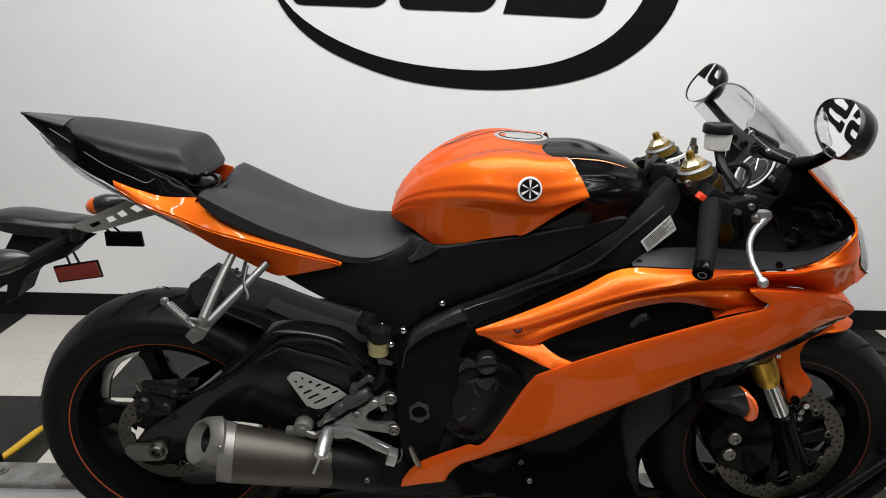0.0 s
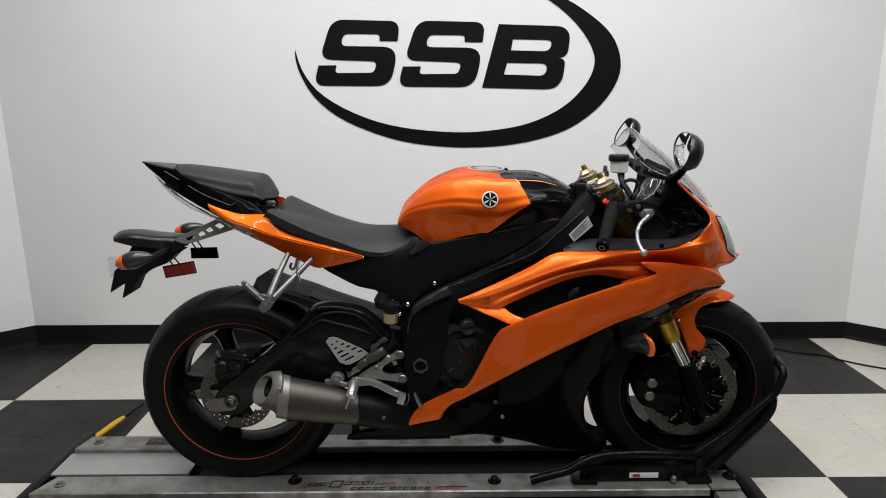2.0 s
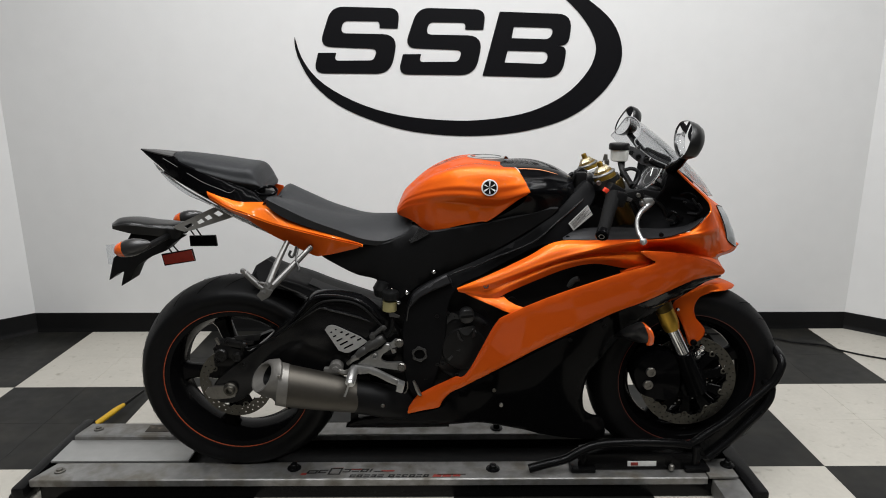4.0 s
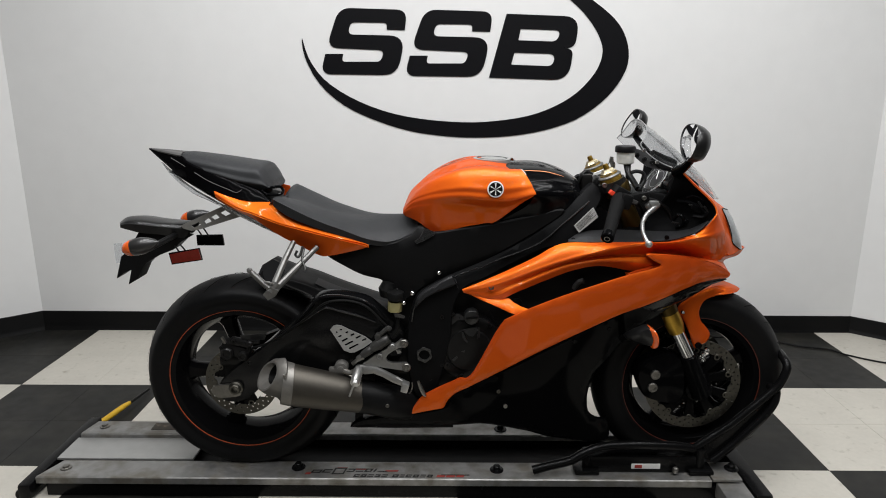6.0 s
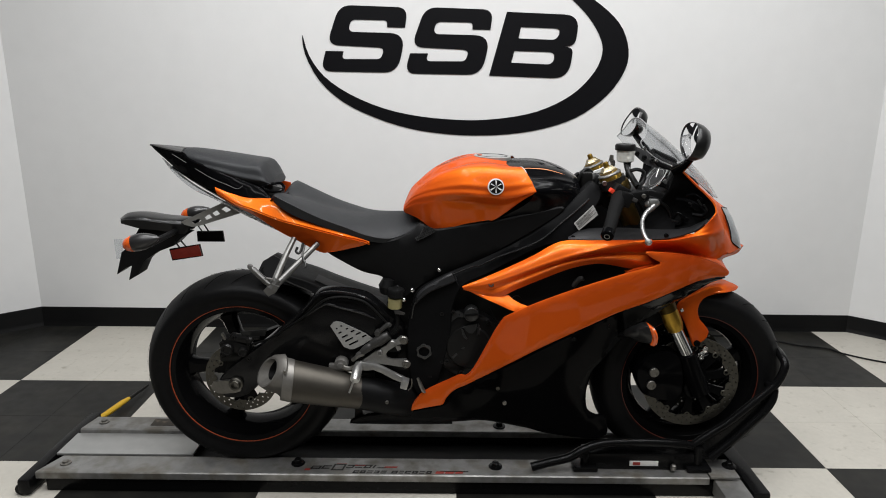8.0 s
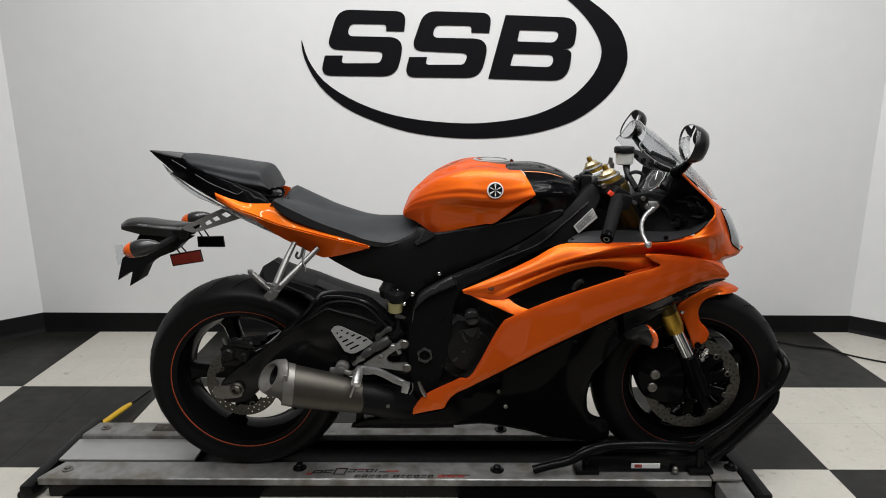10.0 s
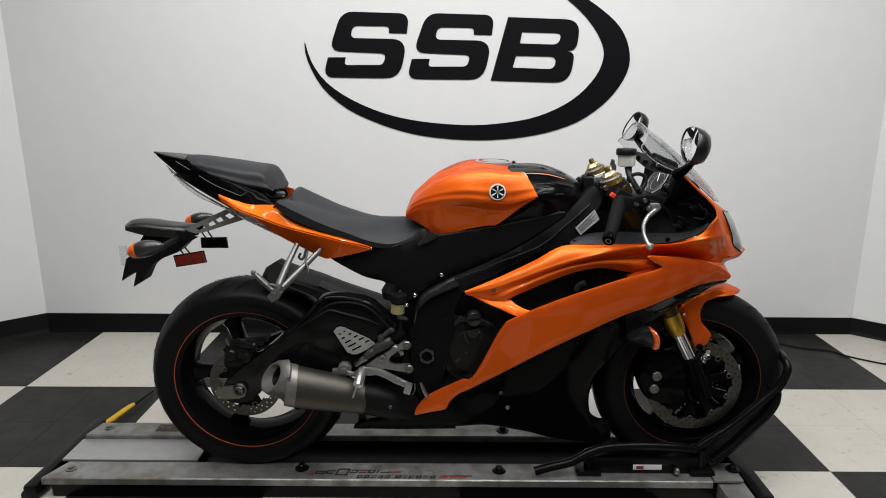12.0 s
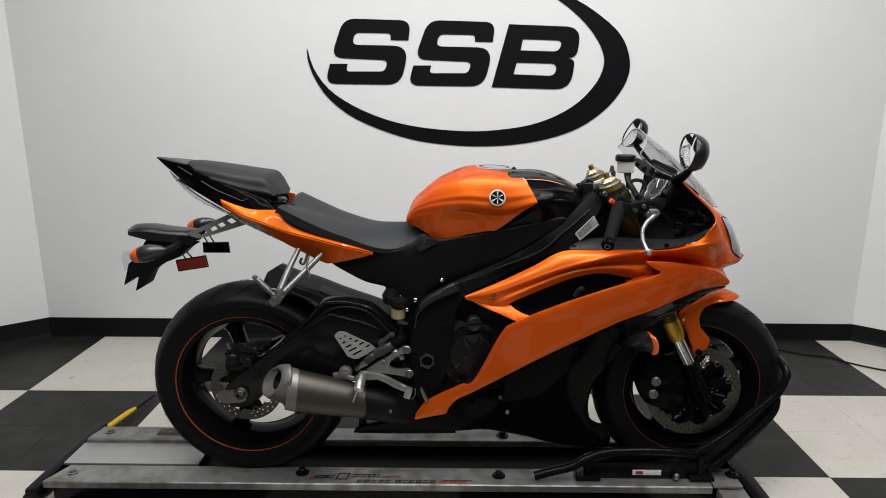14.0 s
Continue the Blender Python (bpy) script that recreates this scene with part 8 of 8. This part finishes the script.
SHOULDER = [(-0.072, 0.095, 0.975), (-0.048, 0.093, 0.989), (-0.021, 0.093, 0.999), (0.005, 0.097, 1.007), (0.031, 0.104, 1.012), (0.062, 0.109, 1.015), (0.098, 0.117, 1.016), (0.130, 0.116, 1.012), (0.150, 0.122, 1.004), (0.168, 0.136, 0.994)]
FLASH = [(-0.066, 0.096, 0.978), (-0.037, 0.102, 0.990), (-0.006, 0.115, 0.997), (0.028, 0.130, 1.001)]
for sd in (1, -1):
    vinyl_line(SHOULDER, 0.0042, INK_AND_HOLE_BLACK, "thin dark tank stripe", side=sd)
    vinyl_line([(x, w + 0.0045, z) for x, w, z in SHOULDER], 0.0018, LABEL_GREY, "thin pale tank stripe", side=sd)
    vinyl_line(FLASH, 0.0040, INK_AND_HOLE_BLACK, "short dark tank flash", side=sd)
    vinyl_line([(x + 0.006, w + 0.005, z) for x, w, z in FLASH], 0.0022, LABEL_GREY, "short pale tank flash", side=sd)
    vinyl_line([(0.148, 0.114, 1.007), (0.160, 0.125, 1.0), (0.172, 0.137, 0.993), (0.184, 0.146, 0.984)], 0.0045, LABEL_GREY, "pale tank edge line", side=sd)
    vinyl_line([(0.168, 0.112, 1.003), (0.190, 0.108, 0.999), (0.211, 0.110, 0.996), (0.255, 0.106, 0.989), (0.292, 0.093, 0.978)], 0.003, PALE_ORANGE, "pale orange line on the tank cover", cover_tree, sd, tank_cover)

LABEL = [(0.313, 0.162, 0.853), (0.365, 0.152, 0.902), (0.379, 0.155, 0.876), (0.327, 0.165, 0.834)]
sticker = part("label", panel(LABEL, thick=0.002, step=0, smooth=0, lip=0.0002), LABEL_GREY, bike, "faded white warning label with unreadable print")
la, lb, lc, ld = [np.array(place(*p)) for p in LABEL]
for k in range(7):
    v0, v1 = 0.10 + 0.115 * k, 0.10 + 0.115 * k + 0.05
    u0, u1 = 0.06, 0.94 - 0.12 * (k % 3)
    quad = [la + (lb - la) * u + (ld - la) * v + np.array((0, -0.0012, 0)) for u, v in ((u0, v0), (u1, v0), (u1, v1), (u0, v1))]
    part("print_line", mesh_of(quad, [(0, 1, 2, 3)]), INK_DARK, sticker)
part("tail_script", tube([place(*p) for p in [(-0.741, 0.088, 0.987), (-0.695, 0.1, 0.963), (-0.646, 0.108, 0.944), (-0.62, 0.112, 0.935), (-0.603, 0.112, 0.943)]], 0.0007, 6), SCRIPT_GREY, bike, "thin pale line on the tail cowl")
part("tail_script", tube([place(*p) for p in [(-0.815, 0.06, 1.025), (-0.794, 0.066, 1.014), (-0.772, 0.072, 1.002)]], 0.0007, 6), SCRIPT_GREY, bike, "short pale line on the tail cowl")
part("cover_texture", panel([(-0.124, 0.141, 0.803), (-0.108, 0.142, 0.816), (-0.1, 0.143, 0.83), (-0.098, 0.145, 0.84), (-0.09, 0.147, 0.84), (-0.061, 0.151, 0.828), (-0.075, 0.149, 0.819), (-0.098, 0.146, 0.805), (-0.118, 0.143, 0.796)], thick=0.003, step=0.012, smooth=0, lip=0.001), DOTTED, bike, "dotted black grip patch")
dots, patch = [], [(x, z) for x, w, z in [(-0.124, 0.141, 0.803), (-0.108, 0.142, 0.816), (-0.1, 0.143, 0.83), (-0.098, 0.145, 0.84), (-0.09, 0.147, 0.84), (-0.061, 0.151, 0.828), (-0.075, 0.149, 0.819), (-0.098, 0.146, 0.805), (-0.118, 0.143, 0.796)]]
for i in range(60):
    for j in range(24):
        x, z = -0.135 + 0.0034 * (i + 0.5 * (j % 2)), 0.786 + 0.0030 * j
        if inside(patch, x, z):
            dots.append(bolt_head(x, 0.1435 + (x + 0.125) * 0.085, z, 0.0011, 0.0012))
# the light caught by the dots is put into their paler grey
part("grip_dots", join(*dots), DOT_GREY, bike, "rows of small raised rubber dots")


# ---- the floor: a slab with tiles of twelve inches, laid in checks of four ----
T = S / 2
bm = mesh_of([(x, y, z) for z in (-0.1, -0.003) for x, y in ((-4.5, -4.5), (4.5, -4.5), (4.5, 3.0), (-4.5, 3.0))],
             [(0, 1, 2, 3), (4, 5, 6, 7), (0, 1, 5, 4), (1, 2, 6, 5), (2, 3, 7, 6), (3, 0, 4, 7)])
floor = tagged(part("floor", bm, TILE_BLACK), "checked floor of worn black and white tiles", "floor", kind="structure")


def tile_mesh(name, depth, mat, c=0.0012):
    """A tile with softened edges, its middle at the origin and its top at zero."""
    a, b = T / 2 - 0.0003, depth / 2 - 0.0003
    verts = [(-a, -b, -0.003), (a, -b, -0.003), (a, b, -0.003), (-a, b, -0.003), (-a, -b, -0.0006), (a, -b, -0.0006), (a, b, -0.0006), (-a, b, -0.0006),
             (-a + c, -b + c, 0), (a - c, -b + c, 0), (a - c, b - c, 0), (-a + c, b - c, 0)]
    faces = [(0, 1, 5, 4), (1, 2, 6, 5), (2, 3, 7, 6), (3, 0, 4, 7), (4, 5, 9, 8), (5, 6, 10, 9), (6, 7, 11, 10), (7, 4, 8, 11), (8, 9, 10, 11)]
    me = bpy.data.meshes.new(name)
    me.from_pydata(verts, [], faces)
    me.materials.append(mat)
    return me


white_tile, black_tile = tile_mesh("white_tile", T, TILE_WHITE), tile_mesh("black_tile", T, TILE_BLACK, 0.0004)
LAST = WALL - ROW - T              # the row at the wall is a little deeper
white_last, black_last = tile_mesh("white_tile", LAST, TILE_WHITE), tile_mesh("black_tile", LAST, TILE_BLACK, 0.0004)


def is_white(i, j):
    return (math.floor(i / 2) + math.floor(j / 2)) % 2 == 1


def room_has(x, y):
    return y < WALL and y < 2.77 + (x + 2.115) * 0.833 + 0.35 and y < 2.77 - (x - 2.045) * 0.845 + 0.35


rest_white, rest_black = [], []
for i in range(-14, 14):
    for j in range(-22, 2):
        x, y = (i + 0.5) * T, ROW + (j + 0.5) * T
        if not room_has(x, y):
            continue
        if -10 <= i < 10 and -5 <= j:
            last = j == 1
            ob = new("floor_tile", (white_last if last else white_tile) if is_white(i, j) else (black_last if last else black_tile))
            ob.location = (x, ROW + T + LAST / 2 if last else y, 0)
            ob.parent = floor
        else:
            (rest_white if is_white(i, j) else rest_black).append((x, ROW + T + LAST / 2 if j == 1 else y, LAST if j == 1 else T))

for cells, mat, name in ((rest_white, TILE_WHITE, "white"), (rest_black, TILE_BLACK, "black")):
    verts, faces = [], []
    for x, y, deep in cells:
        k, a, b = len(verts), T / 2 - 0.0004, deep / 2 - 0.0004
        verts += [(x + u * a, y + v * b, z) for z in (-0.003, 0) for u, v in ((-1, -1), (1, -1), (1, 1), (-1, 1))]
        faces += [(k + 4, k + 5, k + 6, k + 7), (k, k + 1, k + 5, k + 4), (k + 1, k + 2, k + 6, k + 5), (k + 2, k + 3, k + 7, k + 6), (k + 3, k, k + 4, k + 7)]
    me = bpy.data.meshes.new("far_tiles")
    me.from_pydata(verts, [], faces)
    me.materials.append(mat)
    ob = new("far_tiles", me)
    ob.parent = floor
    tagged(ob, name + " floor tiles", kind="stuff")
